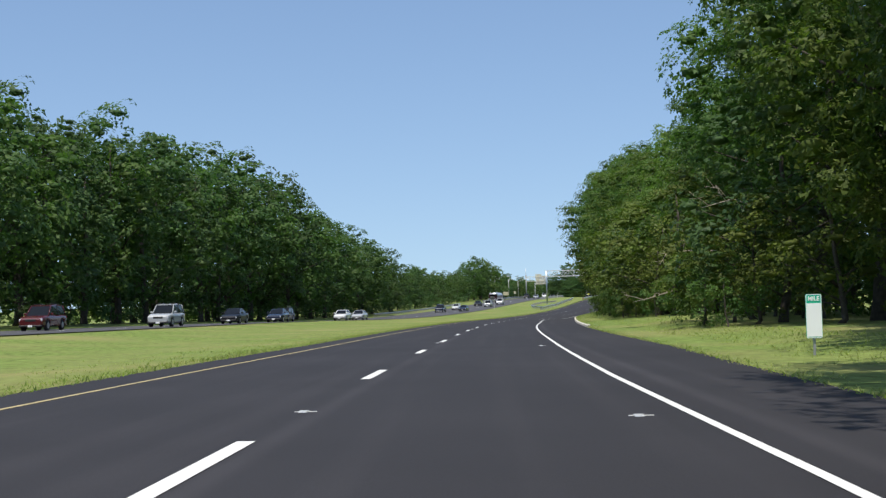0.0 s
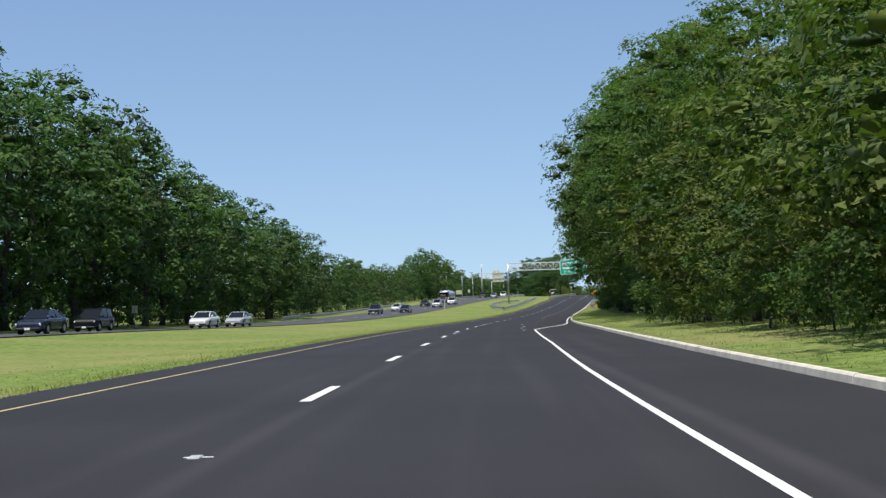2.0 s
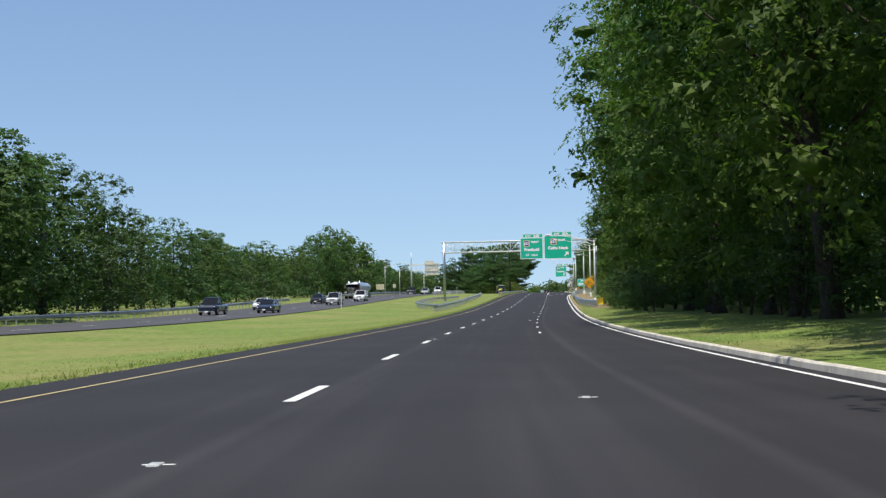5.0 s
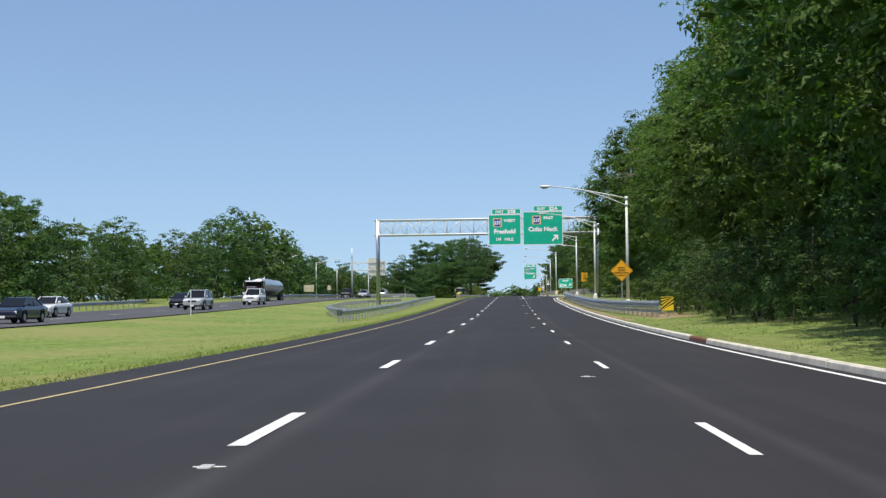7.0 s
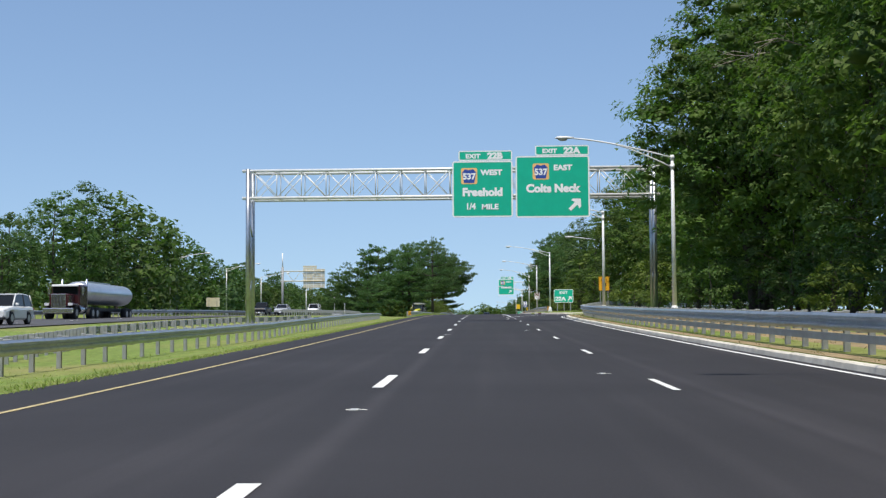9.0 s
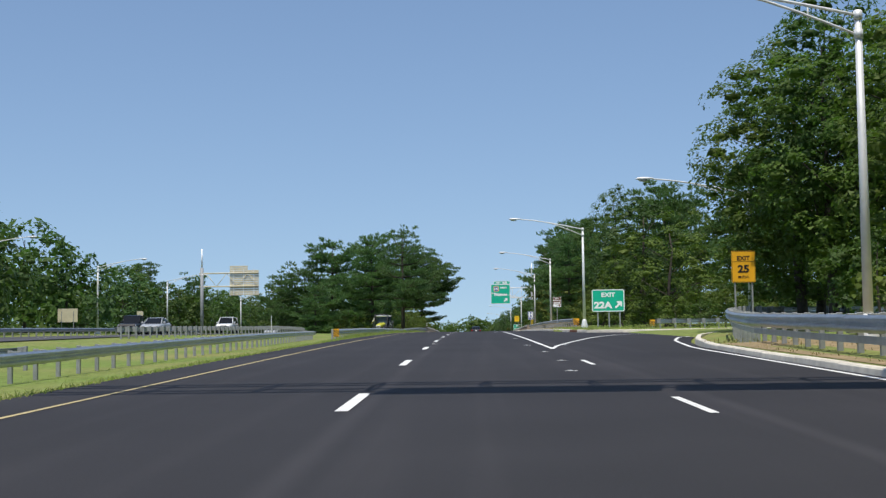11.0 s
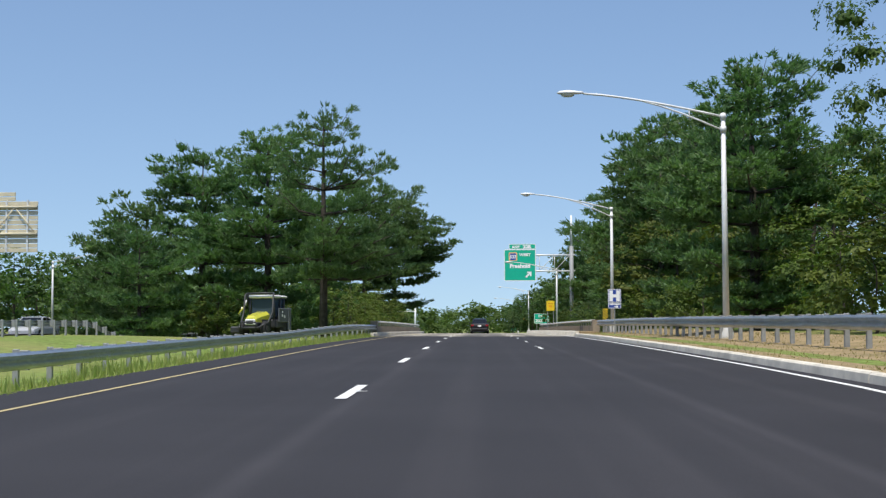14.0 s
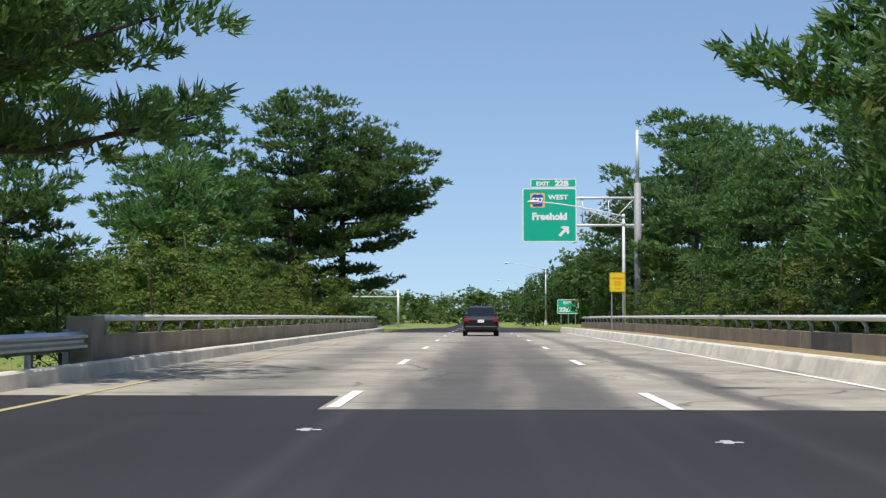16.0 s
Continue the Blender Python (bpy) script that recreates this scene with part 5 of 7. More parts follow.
def object_marker(y, off, w, h, z, label, lean=1, yellow=M_AMBER):
    s = stand("object_marker", y, off, label, "hazard marker", yaw=0)
    bm = bmesh.new()
    add_plate(bm, rounded(w, h, 0.02), 0, 0.012)
    bmesh.ops.translate(bm, verts=bm.verts[:], vec=(0, 0, z))
    p = part("panel", bm, yellow, s)
    n = max(3, int(round(h / 0.17)))
    for k in range(-1, n + 1):
        bm = bmesh.new()
        za = z - h / 2 + (k + 0.25) * h / n
        dz, t = lean * w * 0.75, h / n * 0.48
        quad = [(-w / 2, za), (w / 2, za + dz), (w / 2, za + dz + t), (-w / 2, za + t)]
        quad = [(x, min(max(zz, z - h / 2 + 0.01), z + h / 2 - 0.01)) for x, zz in quad]
        if len({round(zz, 3) for x, zz in quad}) < 2:
            bm.free()
            continue
        vs = [bm.verts.new((x, -0.004, zz)) for x, zz in quad]
        if abs(quad[0][1] - quad[3][1]) < 1e-4:
            vs = vs[:3]
        elif abs(quad[1][1] - quad[2][1]) < 1e-4:
            vs = [vs[0], vs[1], vs[3]]
        bm.faces.new(vs)
        part("stripe", bm, M_BLACK, p)
    post(s, 0, -0.3, z, 0.02, 0.05)
    return s


object_marker(286.6, 9.22, 0.55, 0.62, 0.62, "yellow and black striped marker at the rail end", 1, M_SIGNYELLOW)
object_marker(432.2, -6.46, 0.34, 0.46, 0.56, "amber and black striped marker at the rail end", -1)
object_marker(469.0, 10.25, 0.52, 0.52, 0.52, "yellow and black striped marker at the rail end", -1)
object_marker(454.6, 14.75, 0.40, 0.46, 0.46, "yellow and black striped marker at the rail end", -1)
object_marker(530.6, 9.15, 0.30, 0.95, 1.15, "tall yellow and black hazard marker at the parapet", -1, M_SIGNYELLOW)

# pole with a small diamond and small signs beyond the bridge
s = stand("warning_sign", 690, 10.1, "small amber diamond sign", yaw=0)
diamond(s, 0.9, 2.2, M_AMBER)
post(s, 0, -0.3, 2.0, 0.02, 0.06)
s = stand("exit_sign", 720, 8.9, "small green roadside sign", yaw=0)
sign_face(s, 0.9, 0.8, 1.0, M_GREEN, r=0.05)
post(s, 0, -0.3, 1.0, 0.035, 0.06)
# signs seen from behind beside the other road
for y, off, w, h, z in ((486, -39.0, 2.0, 1.35, 1.9), (514, -39.0, 0.75, 1.0, 2.3), (72, -36.2, 0.62, 0.78, 2.2), (190, -37.0, 0.6, 0.75, 2.0)):
    s = stand("road_sign", y, off, "grey back of a road sign on posts", yaw=0)
    sign_face(s, w, h, z, M_SIGNBACK, M_ALU, 0.04, 0.01)
    for xx in ((-w * 0.3, w * 0.3) if w > 1 else (0,)):
        post(s, xx, -0.3, z + h * 0.3, -0.06, 0.06)
# slim delineator posts in the median
for y, off in ((322, -21.6), (500, -20.8)):
    s = stand("delineator_post", y, off, "slim pale delineator post in the grass", "post", yaw=0)
    post(s, 0, -0.2, 1.9, 0, 0.07, M_ALU)

# ---- bridge ----
deck_rows = []
for y in np.arange(529.2, 596.1, 2.0):
    deck_rows.append([((cx(y) + o, y, rz(y) + 0.004), (o, y)) for o in (-5.0, -3.6, 0, 3.6, 7.25)])
deck = strip("bridge_deck", deck_rows, M_DECK, label="worn pale concrete bridge deck with dark tyre bands")
for y in dash_ends:
    if 531 <= y <= 600:
        line("lane_dash", [(y - 3.2, -0.06), (y - 0.15, -0.06)], 0.145, M_WHITE, 0.012, parent=deck, n=2)
        line("lane_dash", [(y - 3.4, 3.56), (y - 0.5, 3.56)], 0.14, M_WHITE, 0.012, parent=deck, n=2)
line("edge_line", [(527, -3.42), (597, -3.42)], 0.11, M_YELLOW, 0.012, parent=deck, n=20)
line("edge_line", [(529, 6.85), (597, 6.80)], 0.13, M_WHITE, 0.012, parent=deck, n=20)


def prism(bm, y0, y1, o0, o1, z0, z1, step=4.0):
    """A long block that follows the road, with its height over the road."""
    n = max(1, int(round((y1 - y0) / step)))
    rings = []
    for k in range(n + 1):
        y = y0 + (y1 - y0) * k / n
        rings.append([bm.verts.new((cx(y) + o, y, rz(y) + z)) for o, z in ((o0, z0), (o1, z0), (o1, z1), (o0, z1))])
    for r0, r1 in zip(rings, rings[1:]):
        for i in range(4):
            bm.faces.new((r0[i], r1[i], r1[(i + 1) % 4], r0[(i + 1) % 4]))
    bm.faces.new(rings[0]); bm.faces.new(rings[-1][::-1])
    bmesh.ops.recalc_face_normals(bm, faces=bm.faces[:])


def parapet(name, y0, y1, o0, o1, label, post_side, panels=()):
    p = thing(name, Matrix.Identity(4), label, "bridge parapet", "bridge parapets")
    y = y0
    first = list(panels)
    while y < y1 - 1:
        ln, dark = first.pop(0) if first else (8.2, False)
        bm = bmesh.new()
        prism(bm, y + 0.02, min(y + ln - 0.02, y1), o0, o1 + (0.04 if dark else 0), -0.4, 0.64)
        part("wall_panel", bm, M_PARAPET_DARK if dark else M_PARAPET, p, "dark stained panel" if dark else "")
        y += ln
    oc = (o0 + o1) / 2
    y = y0 + 0.8
    me = None
    while y < y1:
        if me is None:
            bm = bmesh.new()
            add_tube(bm, [(0, 0, 0.62), (0, 0, 0.76), (-0.06 * post_side, 0, 0.90)], [0.045, 0.035, 0.05], 6)
            ob = part("rail_post", bm, M_POST, p)
            me = ob.data
        else:
            ob = new("rail_post", me)
            ob.parent = p
        ob.matrix_basis = Matrix.Translation((cx(y) + oc, y, rz(y)))
        y += 2.0
    tube_part("top_rail", [(cx(y) + oc - 0.05 * post_side, y, rz(y) + 0.94) for y in np.linspace(y0, y1, 14)], 0.06, M_ALU, p, 8)
    bm = bmesh.new()
    prism(bm, y0 - 0.75, y0 - 0.01, o0 - 0.05, o1 + 0.05, -0.4, 0.98)
    part("end_block", bm, M_PARAPET, p)
    return p


M_PARAPET_DARK = material("sooty_parapet", (0.13, 0.12, 0.115), 0.9, vary=0.2, scale=2.0, bump=0.4, second=(0.08, 0.075, 0.07), second_scale=0.8, second_amount=0.6)
parapet("bridge_parapet", 533.4, 604, 8.62, 8.95, "brown stained concrete bridge parapet with a tubular top rail", 1, ((7.2, False), (3.0, True), (0.9, False)))
parapet("bridge_parapet", 538.0, 602, -5.38, -5.05, "shaded concrete bridge parapet with a tubular top rail", -1)
bm = bmesh.new()
prism(bm, 529.4, 604, 7.44, 8.64, -0.3, 0.27)
mesh_object("pavement", bm, M_DIRT)
tagged(bpy.data.objects["pavement"], "dusty concrete safety walk along the bridge", "pavement", kind="structure")

# ---- kerbs ----


def kerb(name, pts, label, width=0.18, h=0.16, stone=3.05, gaps=(), batter=0.03):
    """A kerb of separate stones along stations and offsets (its road-side face)."""
    k = thing(name, Matrix.Identity(4), label, "kerb", "roadside kerbs")
    k["kind"] = "structure"
    p = np.array(pts, float)
    d = np.concatenate([[0], np.cumsum(np.hypot(*np.diff(p, axis=0).T))])
    n = max(1, int(round(d[-1] / stone)))
    for i in range(n):
        t0, t1 = d[-1] * i / n + 0.012, d[-1] * (i + 1) / n - 0.012
        ym = float(np.interp((t0 + t1) / 2, d, p[:, 0]))
        gap = any(abs(ym - gy_) < stone / 2 for gy_ in gaps)
        bm = bmesh.new()
        rings = []
        dz = noise.noise((ym * 0.9, 0.3, 5)) * 0.012
        do = noise.noise((ym * 0.9, 7.3, 5)) * 0.012
        for t in np.linspace(t0, t1, 3):
            y, o = float(np.interp(t, d, p[:, 0])), float(np.interp(t, d, p[:, 1]))
            ya, oa = float(np.interp(t - 0.2, d, p[:, 0])), float(np.interp(t - 0.2, d, p[:, 1]))
            yb, ob_ = float(np.interp(t + 0.2, d, p[:, 0])), float(np.interp(t + 0.2, d, p[:, 1]))
            tan = Vector((cx(yb) + ob_ - cx(ya) - oa, yb - ya, 0)).normalized()
            side = Vector((tan.y, -tan.x, 0))
            q = Vector((cx(y) + o + do, y, rz(y) + dz))
            hh = h if not gap else h - 0.02
            rings.append([bm.verts.new(q + side * a + Vector((0, 0, b))) for a, b in ((-batter, -0.15), (0.0, hh - 0.03), (0.03, hh), (width, hh), (width, -0.15))])
        for r0, r1 in zip(rings, rings[1:]):
            for j in range(4):
                bm.faces.new((r0[j], r1[j], r1[j + 1], r0[j + 1]))
        bm.faces.new(rings[0]); bm.faces.new(rings[-1][::-1])
        bmesh.ops.recalc_face_normals(bm, faces=bm.faces[:])
        part("kerb_stone", bm, M_RUST if gap else M_KERB, k, "rusty inlet casting" if gap else "")
    return k


kerb("kerb", [(71, 6.40), (95, 6.55), (130, 6.95), (200, 7.0), (262, 7.02), (330, 7.05), (370, 7.15), (385, 7.4), (393, 7.75), (401, 8.75), (409, 10.2), (415, 11.7), (420, 13.2), (424, 16.2), (427, 22), (428.5, 30), (429, 45)], "pale concrete kerb along the grass verge", h=0.125, gaps=(260.5,))
kerb("kerb", [(444, 60), (440, 30), (436, 20), (433.8, 14), (433.2, 10.2), (435, 8.3), (440, 7.7), (447, 7.4), (455, 7.1), (474, 7.2), (529.2, 7.25)], "pale concrete kerb round the grass island", gaps=(439.5,))
kerb("kerb", [(529.2, 7.25), (604, 7.25)], "tall pale kerb along the bridge", width=0.22, h=0.30, batter=0.14)
kerb("kerb", [(602, -4.62), (530, -4.62)], "pale kerb along the shaded side of the bridge", width=0.2, h=0.24)


# ---- road studs ----
def road_stud(y, off):
    s = thing("road_stud", Matrix.Translation((cx(y) + off, y, rz(y))) @ Matrix.Rotation(radians(heading(y)), 4, "Z"), "worn snow-ploughable reflector casting set in the asphalt", "road stud", "road studs")
    bm = bmesh.new()
    add_box(bm, -0.045, -0.09, -0.02, 0.045, 0.07, 0.012, 0.005)
    add_box(bm, -0.09, -0.01, -0.02, -0.045, 0.012, 0.006, 0.002)
    add_box(bm, 0.045, -0.01, -0.02, 0.13, 0.012, 0.006, 0.002)
    part("casting", bm, M_STUD, s)
    bm = bmesh.new()
    add_box(bm, -0.035, -0.10, 0.002, 0.035, -0.09, 0.014)
    part("reflector", bm, M_SIGNWHITE, s)


M_STUD = material("worn_cast_iron", (0.55, 0.55, 0.53), 0.5, 0.3, vary=0.2, scale=20)
for y, off in ((11.3, 3.05), (12.1, -0.05), (41, -0.12), (35.5, 3.05), (129.4, 3.3), (137.5, 3.2), (160.2, 3.0), (176.1, 3.2), (235.5, 0.0), (245.9, 3.15), (272.7, 0.0), (279.7, 3.0), (306.3, 0.0), (313.2, 3.1), (340, 0.0), (346, 3.1), (379.8, 2.98), (384.8, 3.18), (391.3, 3.2), (399, 3.08), (398.9, 4.28), (403.1, 0.0), (413.6, -0.06), (413.3, 3.18), (447.1, 2.93), (453.5, 3.16), (470, 0.0), (493, 0.0), (496.2, 3.55), (526.8, 0.0), (525.8, 3.42), (73, -0.05), (105, -0.05), (124, 0.05), (145.3, 3.28), (159.5, 0.0), (170, -0.02), (205, -0.02)):
    road_stud(y, off)

# ---- woods ----
WR, WL, WF, WP = "woods beside the road", "woods across the opposite carriageway", "distant woods", "roadside pines"
# near side: a tall overhanging front row, a second row behind, shrubs along the foot
for i, y in enumerate(np.arange(-10.9, 382, 8.3)):
    pr = near_trees[2] if y < 46 or 62 < y < 84 else near_trees[1] if 84 < y < 122 else near_trees[[0, 1, 2, 1, 0, 1][i % 6]]
    off = float(np.interp(y, [18, 28, 45, 74, 82, 105, 121, 135, 180, 205, 245, 262, 350, 382], [11.0, 15.6, 17.6, 17.2, 16.8, 16.8, 16.4, 13.6, 14.2, 13.4, 13.6, 16.6, 18.3, 18.3]))
    hh = float(np.interp(y, [12, 62, 74, 82, 98, 114, 130, 150, 170, 280, 300, 340, 382], [22, 20, 19.5, 15.5, 16, 16.5, 17, 19.5, 22, 22.5, 20, 20.5, 19]))
    plant(pr, y + jitter(1.5), off + jitter(0.6), hh + jitter(1.0), group=WR)
for i, y in enumerate(np.arange(16, 178, 6.8)):
    if y < 44 or 64 < y < 82 or y > 126:
        continue
    plant(near_trees[[3, 4, 3, 4, 4][i % 5]], y + jitter(1.5), float(np.interp(y, [16, 40, 80, 112, 122, 200], [15.2, 14.4, 13.4, 12.6, 12.6, 12.4])) + jitter(0.8), 8.5 + jitter(2.6), group=WR, squeeze=1.15)
for i, y in enumerate(np.arange(30, 400, 9)):
    plant(shrubs[2], y + jitter(2), 21.5 + jitter(1), 5.5 + jitter(1), group=WR)
for i, y in enumerate(np.arange(24, 400, 15)):
    plant(mid_trees[i % 2], y + jitter(3), 26 + jitter(1.5), float(np.interp(y, [0, 150, 300, 340, 400], [23, 22, 23, 18, 12])) + jitter(2), group=WR)
for i, y in enumerate(np.arange(34, 400, 5.4)):
    if y < 46 or 66 < y < 82 or 126 < y < 250 or (252 < y < 372 and i % 4):
        continue
    off = float(np.interp(y, [34, 110, 290, 330, 400], [10.6, 10.9, 11.2, 12.2, 13.2]))
    plant(shrubs[(i * 3 + i // 4) % 2], y + jitter(1.5), off + jitter(0.7), 2.7 + jitter(1.1), group=WR)
for y, off, h in ((415.5, 15.9, 13.2), (418, 17.6, 12.6), (410, 17.2, 12.8), (398, 18, 14), (407, 20, 12.5), (364, 16.6, 19)):
    plant(near_trees[1], y, off, h, group=WR, squeeze=1.15)
plant(near_trees[2], 365, 16.2, 19.5, group=WR)
plant(near_trees[0], 412, 16.4, 14.5, group=WR)
for y in list(np.arange(64, 82, 4.2)) + list(np.arange(174, 254, 4.4)):
    off = float(np.interp(y, [64, 82, 174, 205, 245, 254], [14.6, 14.6, 13.4, 11.7, 11.9, 13.5]))
    plant(near_trees[4], y + jitter(1.2), off + 1.6 + jitter(0.5), 4.2 + jitter(1.0), group=WR, squeeze=1.15)
    plant(shrubs[1], y + 2 + jitter(1.2), off + 6.0 + jitter(0.6), 6.0 + jitter(1.4), group=WR)
for y, off, h in ((86, 11.6, 5.6), (93, 11.2, 6.4), (101, 11.4, 6.0), (109, 11.0, 6.8), (117, 10.6, 5.6), (60, 12.4, 5.5), (53, 12.2, 5.0)):
    plant(near_trees[3], y, off, h, group=WR)
for i, y in enumerate(np.arange(114, 384, 5.2)):
    if not 174 < y < 254:
        plant(near_trees[4], y + jitter(1.5), (13.4 if y < 180 else 16.2) + jitter(0.6), 4.4 + jitter(1.0), group=WR, squeeze=1.2)
for y in np.arange(254, 300, 5.0):
    plant(near_trees[4], y + jitter(1.2), 13.2 + jitter(0.6), 3.8 + jitter(1.0), group=WR, squeeze=1.2)
plant(near_trees[1], 300, 14.0, 12.5, group=WR)
for y in np.arange(250, 300, 4.6):
    plant(near_trees[4], y + jitter(1.2), 11.6 + jitter(0.5), 3.0 + jitter(0.8), group=WR, squeeze=1.15)
    plant(shrubs[1], y + 2 + jitter(1.0), 10.5 + jitter(0.5), 1.3 + jitter(0.4), group=WR)
for i, y in enumerate(np.arange(84, 126, 3.6)):
    plant(shrubs[i % 2], y + jitter(1.2), 9.9 + jitter(0.4), 2.0 + jitter(0.6), group=WR)
# across the other carriageway
for i, y in enumerate(np.arange(26, 345, 9)):
    plant(mid_trees[i % 3], y + jitter(3), -43.5 + jitter(1.5), float(np.interp(y, [0, 100, 140, 170, 187, 204, 212, 247, 264, 290, 306, 345], [18.0, 20.8, 23.4, 24.9, 26.6, 24.8, 20.5, 19.5, 17, 16.5, 11.4, 10.6])) + jitter(1), group=WL)
for i, y in enumerate(np.arange(40, 345, 12)):
    plant(mid_trees[(i + 1) % 2], y + jitter(3), -52 + jitter(2), float(np.interp(y, [0, 100, 140, 187, 204, 215, 250, 290, 310, 345], [18.5, 20.6, 23, 27, 25.5, 21, 20, 17, 12, 10.8])) + jitter(1), group=WL)
for i, y in enumerate(np.arange(30, 420, 6.5)):
    plant(shrubs[2], y + jitter(2), -42.5 + jitter(0.8), 4.2 + jitter(1.2), group=WL)
for i, y in enumerate(np.arange(352, 720, 10)):
    plant(mid_trees[i % 3] if y < 450 else far_trees[i % 2], y + jitter(4), -45.5 + jitter(3), float(np.interp(y, [350, 405, 414, 430, 446, 464, 494, 505, 720], [9.8, 9.6, 10, 13.3, 15.2, 14, 12.4, 9, 10])) + jitter(0.9), group=WL)
plant(pines[1], 352, -47, 11.5, group=WL)
plant(pines[0], 541, -46, 11.5, group=WL)
plant(pines[2], 556, -41.5, 10, group=WL)
# median pines before and beside the bridge
for k, y, off, h, sp in ((3, 535.5, -8.3, 16.8, 0.0), (0, 543, -13.1, 15.8, 0.7), (1, 553, -19.8, 15.8, 2.2), (0, 613, -12.4, 18.8, 1.2), (4, 617, -9.0, 17.0, 0.0), (2, 552, -24, 11.5, 5.0), (2, 560, -29, 10.5, 1.0), (0, 603, -18.2, 17.2, 3.0), (2, 575, -12.5, 9.5, 0.2), (2, 537, -20.5, 8.0, 1.9), (2, 585, -24, 12, 1.1), (2, 640, -20, 13, 2.0)):
    plant(pines[k], y, off, h, spin=sp, group=WP, squeeze=0.93 if k == 3 else 1.1)
for y, off, h in ((556, -8.6, 4.8), (563, -9.4, 6.2), (569, -8.6, 4.6), (585, -9.6, 5.2), (598, -8.9, 6.3), (592, -11.0, 4.4), (548, -9.0, 3.4), (548.5, -12.8, 5.6), (541, -14.2, 4.6), (545, -17.0, 5.0), (578, -9.5, 4.0)):
    plant(near_trees[3], y, off, h, group=WP)
# near side beyond the ramp
for k, y, off, h, sp in ((3, 547, 15.4, 15.8, 1.3), (1, 552, 16.0, 17.8, 0.4), (0, 546, 18.5, 17.6, 0.9), (1, 541, 14.0, 13.8, 2.0), (0, 622, 19.4, 18.0, 3.0), (1, 629, 24, 18.2, 1.0), (1, 570, 25.5, 15.5, 2.5), (2, 527, 15.0, 11.5, 0.5), (2, 640, 18.2, 14.5, 4.4), (0, 590, 28, 16.5, 5.2), (2, 604, 16.5, 12.5, 2.6), (1, 577, 21.5, 14, 1.4), (2, 563, 20.0, 9.5, 3.0), (2, 572, 18.8, 11, 1.0), (2, 584, 18.5, 11, 4.0), (2, 595, 18.2, 12, 0.3), (2, 512, 26, 15, 2), (0, 503, 12.2, 10.8, 0.6), (1, 499, 22.4, 16.2, 1.3), (0, 489, 29.7, 16.0, 2.2)):
    plant(pines[k], y, off, h, spin=sp, group=WP, squeeze=0.95 if k == 3 else 1.12)
for i, (y, off, h) in enumerate(((477, 31, 15), (508, 15.6, 8.5), (518, 19.5, 10.5), (499, 16.2, 6.5), (489, 19, 8.0), (520, 26, 14), (466, 36, 13), (480, 41, 15), (500, 36, 15), (538, 14.5, 9.5), (560, 24, 15), (452, 44, 12), (534, 24, 14), (557, 22.5, 11.8), (478, 17.0, 12.6), (472, 18.5, 11.0), (548, 17.6, 7.0), (557, 17.4, 6.5), (566, 17.6, 6.0))):
    plant((mid_trees if h > 12 else near_trees)[1 if h > 11 else (3 if i % 2 else 4)], y, off, h, group=WR, squeeze=1.1)
for i, y in enumerate(np.arange(474, 535, 4.2)):
    plant(shrubs[i % 2], y + jitter(1), 13.4 + jitter(0.7), 2.6 + jitter(0.9), group=WR)
for i, y in enumerate(np.arange(536, 606, 6)):
    plant(near_trees[3 + i % 2], y + jitter(1), 12.6 + jitter(0.7), 4.0 + jitter(1.0), group=WR)
for i in range(16):
    plant(near_trees[3 + i % 2], 482 + jitter(6), 19 + i * 2.2, 5.0 + jitter(1.0), group=WR, squeeze=1.2)
for i in range(12):
    plant(shrubs[i % 2], 461 + i * 0.8 + jitter(1), 17.5 + i * 2.1, 2.6 + jitter(0.8), group=WR)
for i in range(18):
    plant(shrubs[i % 2], 471 + i * 0.25 + jitter(1), 12.6 + i * 1.9, 2.8 + jitter(0.7), group=WR, squeeze=1.2)
plant(near_trees[0], 489.6, 15.8, 14.2, group=WR, squeeze=0.70)
# distance: woods too far to tell tree from tree, one mesh
def far_woods(spots):
    src = [c for c in far_trees[2].children if c.name.startswith("crown")][0].data
    co = np.empty(len(src.vertices) * 3, np.float32)
    src.vertices.foreach_get("co", co)
    co = co.reshape(-1, 3)
    idx = np.empty(len(src.loops), np.int32)
    src.loops.foreach_get("vertex_index", idx)
    V, F = [], []
    for n, (y, off, h) in enumerate(spots):
        a, k = rng.uniform(0, 6.28), h / 14
        R = np.array([[math.cos(a) * k * 1.25, -math.sin(a) * k * 1.25, 0], [math.sin(a) * k * 1.25, math.cos(a) * k * 1.25, 0], [0, 0, k]])
        V.append(co @ R.T + np.array(place(y, off, -1.6)))
        F.append(idx + n * len(co))
    V, F = np.concatenate(V), np.concatenate(F)
    me = bpy.data.meshes.new("distant_woods")
    me.vertices.add(len(V)); me.vertices.foreach_set("co", V.astype(np.float32).ravel())
    me.loops.add(len(F)); me.loops.foreach_set("vertex_index", F.astype(np.int32))
    me.polygons.add(len(F) // 3); me.polygons.foreach_set("loop_start", np.arange(0, len(F), 3, dtype=np.int32))
    me.update(calc_edges=True)
    me.materials.append(M_LEAF)
    return tagged(new("distant_woods", me), "hazy dark green woods closing the distance", "woods", kind="stuff")


